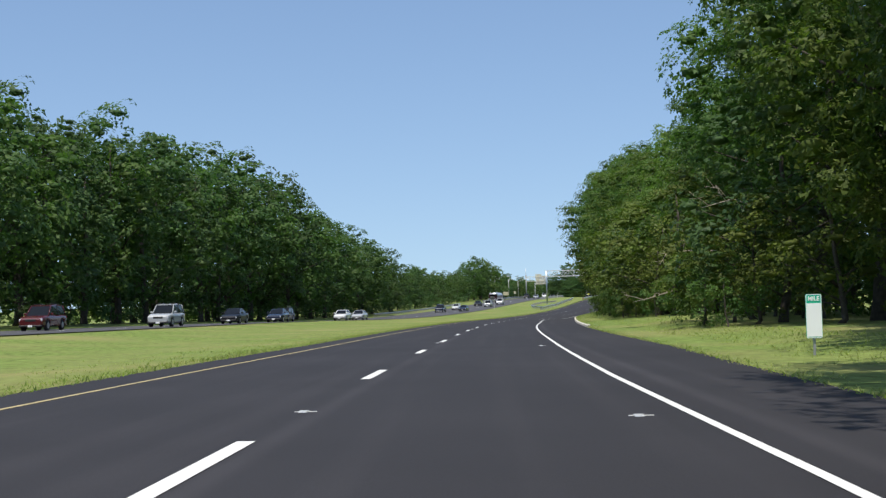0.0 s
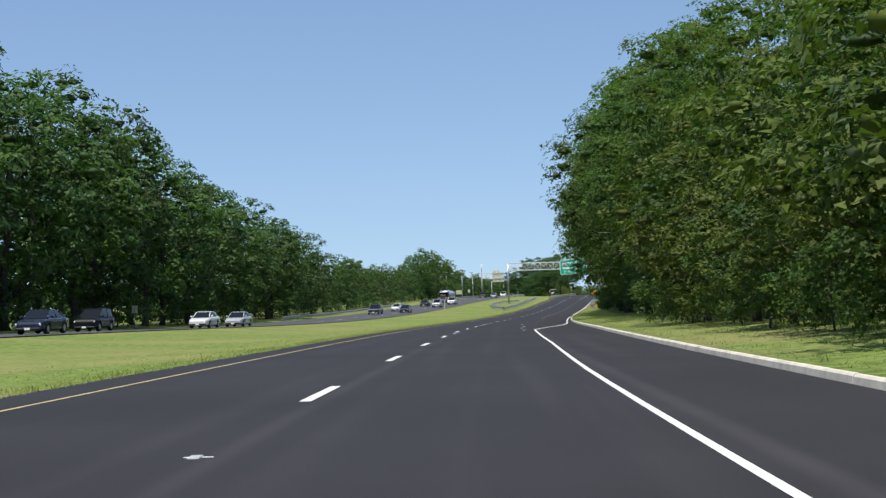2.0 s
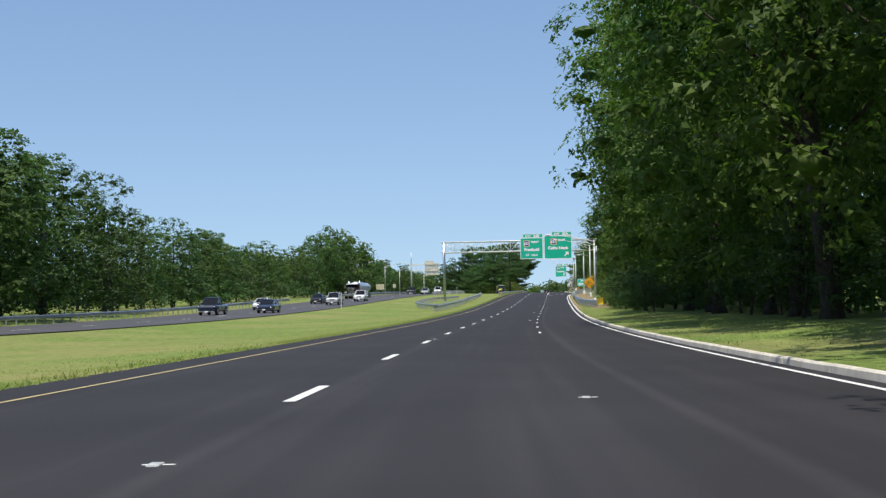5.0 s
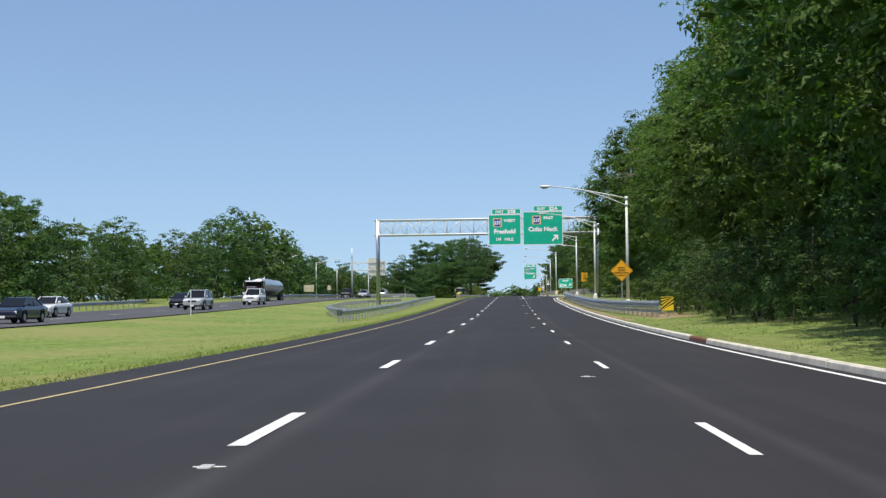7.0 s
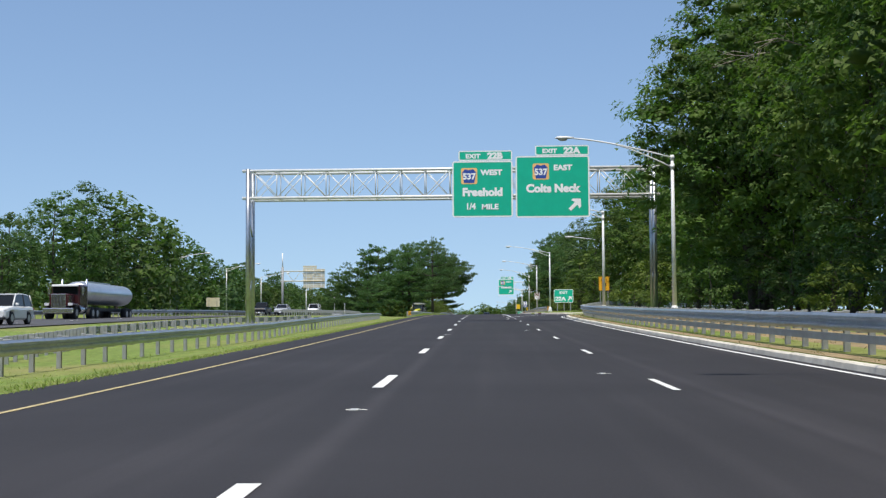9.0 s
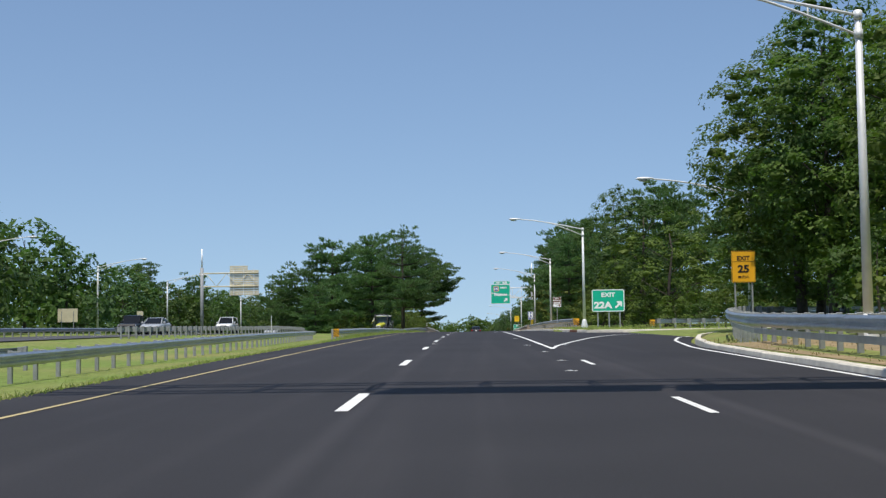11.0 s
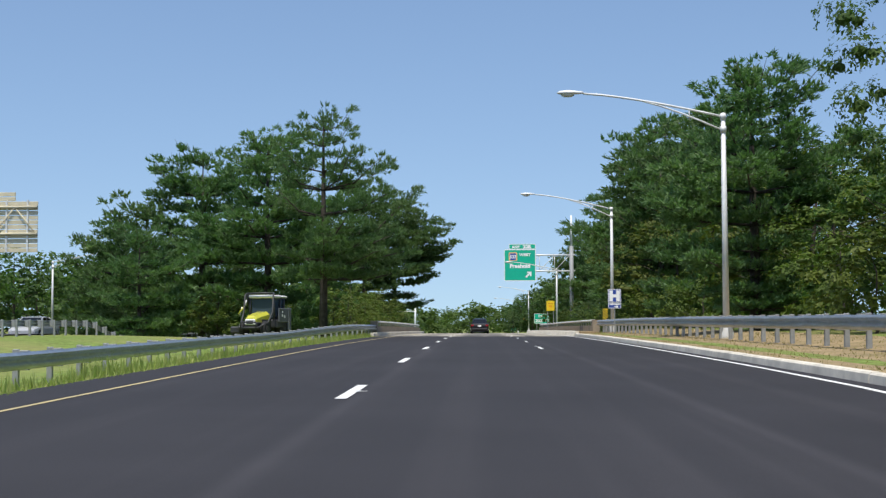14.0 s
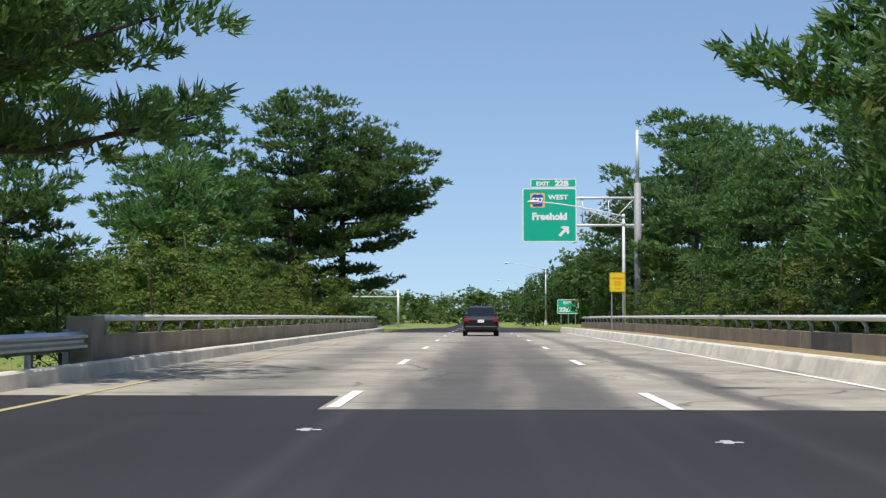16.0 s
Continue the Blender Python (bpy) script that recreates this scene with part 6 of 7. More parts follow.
spots = [(y + jitter(4), -58 + jitter(5), 11.5 + jitter(2)) for y in np.arange(400, 720, 15)]
spots += [(y + jitter(4), -27 + jitter(2) - 18 * (i % 2), 12 + jitter(2)) for i, y in enumerate(np.arange(650, 900, 13))]
spots += [(985 + jitter(30), -150 + i * 5.6, 8.5 + jitter(1.5)) for i in range(44)]
spots += [(1060 + jitter(60), -150 + i * 3.9, 15.5 + jitter(2.5)) for i in range(64)]
spots += [(y + jitter(3), -64 + jitter(3), 7.5 + jitter(1)) for y in np.arange(20, 400, 8)]
spots += [(520 + jitter(20), 42 + i * 4.5, 10 + jitter(2)) for i in range(22)]
spots += [(y + jitter(5), -78 + jitter(8), 9 + jitter(1.5)) for y in np.arange(300, 620, 9)]
spots += [(y + jitter(4), 34 + jitter(4), 9 + jitter(1.5)) for y in np.arange(600, 760, 9)]
far_woods(spots)
for y, off, h in ((678, 7.6, 4.6), (686, 9.4, 7.4), (690, 11.6, 8.4), (695, 13.8, 9.6), (684, 14.2, 8.0), (702, 17.0, 10.8), (716, 12.4, 9.0)):
    plant(far_trees[1], y, off, h, group=WF, squeeze=0.8)
plant(far_trees[2], 655, -30, 12, group=WF)
for i, y in enumerate(np.arange(650, 900, 13)):
    plant(far_trees[i % 2], y + jitter(4), 18 + jitter(3) + (y - 650) * 0.03, 11 + jitter(1.5), group=WF)


# ---- bare and dead branches at the woods' edge ----
def dead_branch(y, off, h, ln, seed, ang):
    r = np.random.default_rng(seed)
    t = stand("dead_branch", y, off, "bleached bare branch hanging out of the woods", "branch", yaw=0)
    t["group"] = "dead branches at the woods' edge"
    bm = bmesh.new()
    root = Vector((2.2, 0.5, h))
    tip = root + Vector((math.cos(ang) * ln, math.sin(ang) * ln * 0.5, ln * r.uniform(-0.5, 0.25)))
    def grow(a, b, rad, depth):
        mid = a.lerp(b, 0.5) + Vector(r.normal(size=3)) * (b - a).length * 0.10
        add_tube(bm, [a, mid, b], [rad, rad * 0.7, rad * 0.25], 5)
        if depth:
            for k in range(4):
                f = r.uniform(0.25, 0.95)
                p = a.lerp(mid, f * 2) if f < 0.5 else mid.lerp(b, f * 2 - 1)
                d = (b - a).normalized() * 0.6 + Vector(r.normal(size=3)) * 0.5
                grow(p, p + d * (b - a).length * r.uniform(0.25, 0.5), rad * 0.45, depth - 1)
    grow(root, tip, 0.045, 2)
    part("branch", bm, M_DEADWOOD, t)


for k, (y, off, h, ln) in enumerate(((62, 10.2, 3.4, 3.0), (66, 10.6, 2.3, 2.4), (74, 9.4, 1.7, 2.8), (52, 10.4, 4.5, 2.6), (152, 9.6, 4.6, 3.2), (158, 9.8, 5.6, 3.6), (164, 10.2, 3.4, 3.0), (149, 10.2, 6.5, 3.0), (171, 10.0, 6.4, 2.8), (340, 12.3, 13.5, 2.6), (346, 12.6, 11.0, 2.6), (352, 12.6, 12.0, 2.4))):
    dead_branch(y, off, h, ln, 200 + k, math.pi + 0.5 * math.sin(k * 2.1))


# ---- grass ----
def grass(name, patches, mat, label, seed):
    """Blades over patches (y0, y1, offset from, offset to, per square metre, height)."""
    r = np.random.default_rng(seed)
    V = []
    for y0, y1, oa, ob, dens, hh in patches:
        wide = abs((ob(0.5 * (y0 + y1)) if callable(ob) else ob) - (oa(0.5 * (y0 + y1)) if callable(oa) else oa))
        n = int((y1 - y0) * wide * dens)
        ys = r.uniform(y0, y1, n)
        u = r.uniform(0, 1, n) ** 1.3
        for y, t in zip(ys, u):
            a = oa(y) if callable(oa) else oa
            b = ob(y) if callable(ob) else ob
            o = a + (b - a) * t
            p = np.array((cx(y) + o, y, ground_z(y, o) - 0.02))
            ang = r.uniform(0, 6.28)
            side = np.array((math.cos(ang), math.sin(ang), 0)) * r.uniform(0.010, 0.026)
            clump = 0.6 + 0.8 * max(0.0, noise.noise((p[0] * 0.8, p[1] * 0.8, 0.0)) + 0.35)
            tip = p + np.array((r.normal() * 0.06, r.normal() * 0.06, hh * r.uniform(0.5, 1.3) * clump))
            V += [p - side, p + side, tip]
    V = np.array(V)
    me = bpy.data.meshes.new(name)
    me.vertices.add(len(V)); me.vertices.foreach_set("co", V.astype(np.float32).ravel())
    me.loops.add(len(V)); me.loops.foreach_set("vertex_index", np.arange(len(V), dtype=np.int32))
    me.polygons.add(len(V) // 3); me.polygons.foreach_set("loop_start", np.arange(0, len(V), 3, dtype=np.int32))
    me.update(calc_edges=True)
    me.materials.append(mat)
    return tagged(new(name, me), label, "grass", kind="stuff")


ek = lambda y: edge_right(y) + 0.25
grass("grass_blades", [(2, 532, EDGE_LEFT + 0.10, -5.4, 60, 0.085), (2, 532, -5.2, -9.5, 16, 0.06), (60, 420, -9.5, -22, 3, 0.055), (422, 535, -4.72, -6.5, 90, 0.25),
                       (8, 72, lambda y: edge_right(y) - 0.1, lambda y: edge_right(y) + 5, 32, 0.08), (72, 284, ek, 11.5, 24, 0.075), (434, 470, 8.2, 17, 18, 0.13)],
      M_GRASSBLADE, "tufts of tall light green grass along the verge", 3)
grass("dry_grass", [(286, 396, ek, 10.5, 14, 0.08), (466, 532, 7.5, 12, 34, 0.08), (527, 536, -4.9, -6.5, 12, 0.35)],
      M_DRYGRASS, "dry straw-coloured grass under the guard rails", 4)

# ---- vehicles ----
def paint(name, c, rough=0.25):
    return material(name, c, rough, 0.0, 0.5, vary=0.04, scale=1.0, coat=0.6)


M_CARBLACK = material("black_car_paint", (0.009, 0.009, 0.012), 0.32, 0.0, 0.35, vary=0.04, scale=1.0, coat=0.15)
M_CARRED = paint("dark_red_car_paint", (0.085, 0.010, 0.014))
M_CARSILVER = paint("silver_car_paint", (0.42, 0.43, 0.44))
M_CARWHITE = paint("white_car_paint", (0.75, 0.75, 0.73))
M_CARBLUE = paint("dark_blue_car_paint", (0.015, 0.022, 0.045))
M_CARGREY = paint("grey_car_paint", (0.12, 0.13, 0.14))
M_CARGLASS = material("tinted_car_glass", (0.010, 0.011, 0.012), 0.08, spec=0.35)
M_TYRE = material("tyre_rubber", (0.016, 0.016, 0.016), 0.85, vary=0.2, scale=20)
M_RIM = material("alloy_rim", (0.5, 0.5, 0.5), 0.35, 0.7)
M_HEADLAMP = material("clear_headlamp", (0.75, 0.77, 0.8), 0.1, 0.2)
M_TAIL = material("red_tail_lamp", (0.30, 0.010, 0.014), 0.2)
M_TRIM = material("black_plastic_trim", (0.02, 0.02, 0.021), 0.6)
M_CHROME = material("chrome", (0.7, 0.7, 0.7), 0.15, 0.9)

SEDAN = dict(body=[(-2.36, 0.70, 0.80, 0.42), (-2.28, 0.84, 0.97, 0.30), (-1.78, 0.885, 1.01, 0.24), (-1.72, 0.89, 1.01, 0.58), (-1.36, 0.89, 1.0, 0.68), (-1.0, 0.89, 0.97, 0.58), (-0.94, 0.89, 0.97, 0.2),
                   (0.95, 0.89, 0.95, 0.2), (1.01, 0.89, 0.94, 0.58), (1.37, 0.89, 0.91, 0.68), (1.73, 0.88, 0.87, 0.58), (1.79, 0.87, 0.86, 0.24), (2.22, 0.80, 0.75, 0.26), (2.36, 0.64, 0.62, 0.34)],
             cabin=[(-1.78, 0.74, 1.0), (-1.02, 0.58, 1.41), (0.28, 0.60, 1.43), (1.12, 0.76, 0.95)], wheels=(-1.36, 1.37), r=0.33, w=1.78)
SUV = dict(body=[(-2.25, 0.78, 0.95, 0.5), (-2.2, 0.88, 1.06, 0.38), (-1.76, 0.92, 1.08, 0.32), (-1.70, 0.92, 1.08, 0.66), (-1.32, 0.92, 1.07, 0.80), (-0.94, 0.92, 1.06, 0.66), (-0.88, 0.92, 1.06, 0.28),
                 (0.94, 0.92, 1.06, 0.28), (1.0, 0.92, 1.06, 0.66), (1.38, 0.92, 1.04, 0.80), (1.76, 0.90, 1.02, 0.66), (1.82, 0.90, 1.0, 0.32), (2.14, 0.84, 0.92, 0.34), (2.25, 0.74, 0.78, 0.42)],
           cabin=[(-2.16, 0.80, 1.06), (-1.95, 0.68, 1.70), (0.25, 0.68, 1.74), (0.98, 0.80, 1.06)], wheels=(-1.32, 1.38), r=0.37, w=1.84)
PICKUP = dict(body=[(-2.7, 0.86, 1.05, 0.55), (-2.66, 0.90, 1.08, 0.45), (-2.0, 0.93, 1.09, 0.42), (-1.94, 0.93, 1.09, 0.7), (-1.55, 0.93, 1.09, 0.82), (-1.16, 0.93, 1.09, 0.7), (-1.1, 0.93, 1.09, 0.35),
                    (1.25, 0.93, 1.08, 0.35), (1.31, 0.93, 1.08, 0.7), (1.7, 0.93, 1.07, 0.82), (2.08, 0.92, 1.05, 0.7), (2.14, 0.92, 1.04, 0.38), (2.5, 0.88, 0.98, 0.4), (2.66, 0.8, 0.8, 0.46)],
              cabin=[(-0.55, 0.82, 1.08), (-0.35, 0.70, 1.76), (0.55, 0.70, 1.78), (1.25, 0.82, 1.08)], wheels=(-1.55, 1.7), r=0.40, w=1.9)


def vehicle(name, spec, mat, y, off, toward, label, category, base=None, roof_rack=False, reflective=False):
    """A road vehicle from body sections (station, half width, top, underside) and a glazed cabin."""
    z = base if base is not None else ground_z(y, -22.2) + 0.06
    yaw = heading(y) + (180 if toward else 0)
    car = thing(name, Matrix.Translation((cx(y) + off, y, z)) @ Matrix.Rotation(radians(yaw), 4, "Z"), label, category)
    bm = bmesh.new()
    rings = []
    for yy, hw, zt, zb in spec["body"]:
        prof = [(-hw * 0.88, zb), (-hw, zb + 0.10), (-hw, zt - 0.22), (-hw * 0.965, zt - 0.08), (-hw * 0.84, zt), (hw * 0.84, zt), (hw * 0.965, zt - 0.08), (hw, zt - 0.22), (hw, zb + 0.10), (hw * 0.88, zb)]
        rings.append([bm.verts.new((x, yy, zz)) for x, zz in prof])
    for r0, r1 in zip(rings, rings[1:]):
        for k in range(10):
            bm.faces.new((r0[k], r0[(k + 1) % 10], r1[(k + 1) % 10], r1[k]))
    bm.faces.new(rings[0]); bm.faces.new(rings[-1])
    bmesh.ops.recalc_face_normals(bm, faces=bm.faces[:])
    body = part("body", bm, mat, car)
    cab = spec["cabin"]
    bm = bmesh.new()
    rr = []
    for yy, hw, zz in cab:
        rr.append((bm.verts.new((-hw, yy, zz)), bm.verts.new((hw, yy, zz))))
    (a0, a1), (b0, b1), (c0, c1), (d0, d1) = rr
    for f in ((a0, a1, b1, b0), (b0, b1, c1, c0), (c0, c1, d1, d0), (a0, b0, c0, d0), (a1, d1, c1, b1)):
        bm.faces.new(f)
    bmesh.ops.recalc_face_normals(bm, faces=bm.faces[:])
    part("cabin_glass", bm, M_CARGLASS, car, "dark tinted glass")
    bm = bmesh.new()
    (y1, w1, z1), (y2, w2, z2) = cab[1], cab[2]
    mids = [(y1 - 0.06, w1 + 0.01, z1 - 0.02), (y1 + 0.2, w1 + 0.03, z1 + 0.03), ((y1 + y2) / 2, w1 + 0.03, max(z1, z2) + 0.05), (y2 - 0.2, w2 + 0.03, z2 + 0.03), (y2 + 0.05, w2 + 0.01, z2 - 0.02)]
    rings = [[bm.verts.new(v) for v in ((-w, yy, zz - 0.05), (-w * 0.9, yy, zz), (w * 0.9, yy, zz), (w, yy, zz - 0.05))] for yy, w, zz in mids]
    for r0, r1 in zip(rings, rings[1:]):
        for k in range(4):
            bm.faces.new((r0[k], r0[(k + 1) % 4], r1[(k + 1) % 4], r1[k]))
    bm.faces.new(rings[0]); bm.faces.new(rings[-1])
    bmesh.ops.recalc_face_normals(bm, faces=bm.faces[:])
    part("roof", bm, mat, car)
    for sx in (-1, 1):
        for i, j in ((0, 1), (3, 2)):
            bm = bmesh.new()
            add_tube(bm, [(sx * cab[i][1], cab[i][0], cab[i][2]), (sx * cab[j][1], cab[j][0], cab[j][2])], 0.045, 5)
            part("pillar", bm, mat, car)
        bm = bmesh.new()
        ym = (cab[1][0] + cab[2][0]) / 2
        add_tube(bm, [(sx * 0.5 * (cab[0][1] + cab[3][1]), ym, cab[0][2] - 0.03), (sx * cab[1][1], ym, cab[1][2])], 0.04, 5)
        part("pillar", bm, M_TRIM, car)
        bm = bmesh.new()
        my = cab[3][0] - 0.25
        add_box(bm, min(sx * 0.86, sx * 1.04), my - 0.09, cab[3][2] + 0.02, max(sx * 0.86, sx * 1.04), my + 0.06, cab[3][2] + 0.17, 0.03)
        part("mirror", bm, mat, car)
        for wy in spec["wheels"]:
            bm = bmesh.new()
            x_in, x_out = sx * (spec["w"] / 2 - 0.22), sx * (spec["w"] / 2 + 0.0)
            add_tube(bm, [(x_in, wy, spec["r"]), (x_in + sx * 0.03, wy, spec["r"]), (x_out - sx * 0.03, wy, spec["r"]), (x_out, wy, spec["r"])], [spec["r"] * 0.92, spec["r"], spec["r"], spec["r"] * 0.92], 16)
            wheel = part("wheel", bm, M_TYRE, car)
            bm = bmesh.new()
            add_tube(bm, [(x_out - sx * 0.01, wy, spec["r"]), (x_out + sx * 0.012, wy, spec["r"])], [spec["r"] * 0.62, spec["r"] * 0.55], 12)
            part("rim", bm, M_RIM, wheel)
    fy, fw, fz = spec["body"][-2][0], spec["body"][-2][1], spec["body"][-2][2]
    ry, rw, rz_ = spec["body"][1][0], spec["body"][1][1], spec["body"][1][2]
    for sx in (-1, 1):
        bm = bmesh.new()
        add_box(bm, min(sx * fw * 0.52, sx * fw * 0.97), fy - 0.12, fz - 0.24, max(sx * fw * 0.52, sx * fw * 0.97), fy + 0.07, fz - 0.07, 0.03)
        part("headlamp", bm, M_HEADLAMP, car)
        bm = bmesh.new()
        add_box(bm, min(sx * rw * 0.68, sx * rw * 1.0), ry - 0.085, rz_ - 0.26, max(sx * rw * 0.68, sx * rw * 1.0), ry + 0.12, rz_ - 0.09, 0.02)
        part("tail_lamp", bm, M_TAIL, car)
    bm = bmesh.new()
    add_box(bm, -fw * 0.46, fy, fz - 0.26, fw * 0.46, fy + 0.12, fz - 0.10, 0.02)
    part("grille", bm, M_TRIM, car)
    bm = bmesh.new()
    add_box(bm, -fw * 0.95, fy - 0.1, 0.3, fw * 0.95, fy + 0.17, 0.42, 0.03)
    part("bumper", bm, M_TRIM if category != "pickup truck" else M_CHROME, car)
    bm = bmesh.new()
    add_box(bm, -rw * 0.96, ry - 0.12, 0.34, rw * 0.96, ry + 0.1, 0.5, 0.03)
    part("bumper", bm, mat, car)
    for yy, sgn in ((fy + 0.175, 1), (ry - 0.10, -1)):
        bm = bmesh.new()
        zz = 0.36 if sgn > 0 else rz_ - 0.22
        add_box(bm, -0.16, yy - 0.006, zz - 0.07, 0.16, yy + 0.006, zz + 0.07)
        part("number_plate", bm, M_SIGNWHITE, car, "plain pale plate")
    if roof_rack:
        for sx in (-1, 1):
            bm = bmesh.new()
            add_tube(bm, [(sx * 0.55, cab[1][0] + 0.1, cab[1][2] + 0.1), (sx * 0.55, cab[2][0] - 0.1, cab[2][2] + 0.1)], 0.025, 6)
            part("roof_rail", bm, M_TRIM, car)
    return car


vehicle("sedan", SEDAN, M_CARBLACK, 581.5, 1.72, False, "black sedan with red tail lamps seen from behind", "car", base=rz(581.5) + 0.006)
vehicle("suv", SUV, M_CARGREY, 655, 1.8, False, "dark grey sport utility vehicle driving away", "car", base=rz(655) + 0.006)
IN, OUT = -25.7, -30.2
for nm, spec, mat, y, off, lab, cat, rack in (
        ("suv", SUV, M_CARRED, 84, OUT - 0.6, "dark red sport utility vehicle on the opposite road", "car", True),
        ("suv", SUV, M_CARSILVER, 97, IN, "silver sport utility vehicle with roof rails", "car", True),
        ("sedan", SEDAN, M_CARBLACK, 119, IN, "black sedan coming on the opposite road", "car", False),
        ("sedan", SEDAN, M_CARBLUE, 138, IN, "dark blue sedan coming on the opposite road", "car", False),
        ("suv", SUV, M_CARBLACK, 160, OUT, "black sport utility vehicle", "car", False),
        ("sedan", SEDAN, M_CARWHITE, 176, IN, "white sedan coming on the opposite road", "car", False),
        ("sedan", SEDAN, M_CARSILVER, 188, IN + 0.1, "silver sedan coming on the opposite road", "car", False),
        ("pickup", PICKUP, M_CARBLUE, 293, OUT, "dark blue pickup truck on the opposite road", "pickup truck", False),
        ("sedan", SEDAN, M_CARBLUE, 299, IN, "dark blue sedan coming on the opposite road", "car", False),
        ("sedan", SEDAN, M_CARWHITE, 317, OUT - 0.2, "white sedan coming on the opposite road", "car", False),
        ("suv", SUV, M_CARSILVER, 341, IN, "silver boxy sport utility vehicle with roof rack", "car", True),
        ("sedan", SEDAN, M_CARBLACK, 353, OUT, "black sedan coming on the opposite road", "car", False),
        ("suv", SUV, M_CARWHITE, 366, IN, "white sport utility vehicle", "car", False),
        ("pickup", PICKUP, M_CARBLACK, 478, OUT, "black pickup truck on the opposite road", "pickup truck", False),
        ("suv", SUV, M_CARWHITE, 500, IN, "white crossover car on the opposite road", "car", False),
        ("sedan", SEDAN, M_CARSILVER, 532, IN, "silver sedan coming on the opposite road", "car", False),
        ("sedan", SEDAN, M_CARSILVER, 468, IN, "silver compact sedan on the opposite road", "car", False),
        ("sedan", SEDAN, M_CARWHITE, 780, IN, "white sedan far off on the opposite road", "car", False),
        ("suv", SUV, M_CARBLACK, 820, OUT, "dark sport utility vehicle far off", "car", False)):
    vehicle(nm, spec, mat, y, off, True, lab, cat, roof_rack=rack)


def tanker(y, off):
    z = ground_z(y, -22.2) + 0.06
    t = thing("tanker_truck", Matrix.Translation((cx(y) + off, y, z)) @ Matrix.Rotation(radians(heading(y) + 180), 4, "Z"), "silver tanker truck with a chromed long-nosed tractor", "truck")
    M_TANK = material("polished_tank_steel", (0.62, 0.64, 0.66), 0.28, 0.75, vary=0.05, scale=1.0)
    M_CAB = paint("maroon_cab_paint", (0.05, 0.012, 0.014))

    def box(name, x0, y0, z0, x1, y1, z1, mat, bev=0.04, parent=t, label=""):
        bm = bmesh.new()
        add_box(bm, x0, y0, z0, x1, y1, z1, bev)
        return part(name, bm, mat, parent, label)
    cab = box("cab", -1.15, -2.0, 1.0, 1.15, 0.1, 2.75, M_CAB, 0.12)
    box("windscreen", -0.98, 0.06, 1.95, 0.98, 0.13, 2.62, M_CARGLASS, 0.02, cab)
    for sx in (-1, 1):
        box("side_window", min(sx * 1.12, sx * 1.17), -1.1, 1.95, max(sx * 1.12, sx * 1.17), -0.15, 2.6, M_CARGLASS, 0.01, cab)
    box("hood", -0.78, 0.1, 1.0, 0.78, 1.75, 1.98, M_CAB, 0.1)
    box("sun_visor", -1.05, 0.05, 2.58, 1.05, 0.34, 2.74, M_SIGNWHITE, 0.03, cab)
    gr = box("grille", -0.56, 1.75, 0.85, 0.56, 1.84, 1.95, M_CHROME, 0.03)
    for k in range(9):
        box("grille_bar", -0.49 + 0.115 * k, 1.842, 0.92, -0.43 + 0.115 * k, 1.85, 1.88, M_TRIM, 0, gr)
    box("bumper", -1.2, 1.75, 0.45, 1.2, 2.0, 0.85, M_CHROME, 0.05)
    for sx in (-1, 1):
        box("fender", min(sx * 0.72, sx * 1.18), 0.35, 1.0, max(sx * 0.72, sx * 1.18), 1.75, 1.25, M_CAB, 0.08)
        box("headlamp", min(sx * 0.75, sx * 1.1), 1.7, 1.05, max(sx * 0.75, sx * 1.1), 1.82, 1.25, M_HEADLAMP, 0.02)
        tube_part("exhaust_pipe", [(sx * 1.0, -2.15, 0.9), (sx * 1.0, -2.15, 3.25)], 0.085, M_CHROME, t, 8)
        tube_part("fuel_tank", [(sx * 0.85, -1.9, 0.75), (sx * 0.85, -0.3, 0.75)], 0.3, M_CHROME, t, 10)
        box("mirror", min(sx * 1.25, sx * 1.45), -0.05, 1.9, max(sx * 1.25, sx * 1.45), 0.02, 2.5, M_CHROME, 0.02)
        for wy, r in ((1.0, 0.5), (-3.3, 0.5), (-4.5, 0.5), (-13.4, 0.5), (-14.6, 0.5)):
            bm = bmesh.new()
            add_tube(bm, [(sx * 0.72, wy, r), (sx * 1.2, wy, r)], r, 16)
            w = part("wheel", bm, M_TYRE, t)
            bm = bmesh.new()
            add_tube(bm, [(sx * 1.19, wy, r), (sx * 1.22, wy, r)], r * 0.55, 12)
            part("rim", bm, M_RIM, w)
    box("chassis", -0.45, -15.4, 0.72, 0.45, 1.4, 0.98, M_TRIM, 0.02)
    bm = bmesh.new()
    rings = []
    for yy, k in ((-15.7, 0.05), (-15.65, 0.6), (-15.4, 0.95), (-15.2, 1.0), (-2.9, 1.0), (-2.7, 0.95), (-2.5, 0.6), (-2.46, 0.05)):
        rings.append([bm.verts.new((1.2 * k * math.cos(a), yy, 2.15 + 0.92 * k * math.sin(a))) for a in [math.tau * i / 20 for i in range(20)]])
    for r0, r1 in zip(rings, rings[1:]):
        for k in range(20):
            bm.faces.new((r0[k], r0[(k + 1) % 20], r1[(k + 1) % 20], r1[k]))
    bm.faces.new(rings[0]); bm.faces.new(rings[-1])
    bmesh.ops.recalc_face_normals(bm, faces=bm.faces[:])
    tank = part("tank", bm, M_TANK, t, "", True)
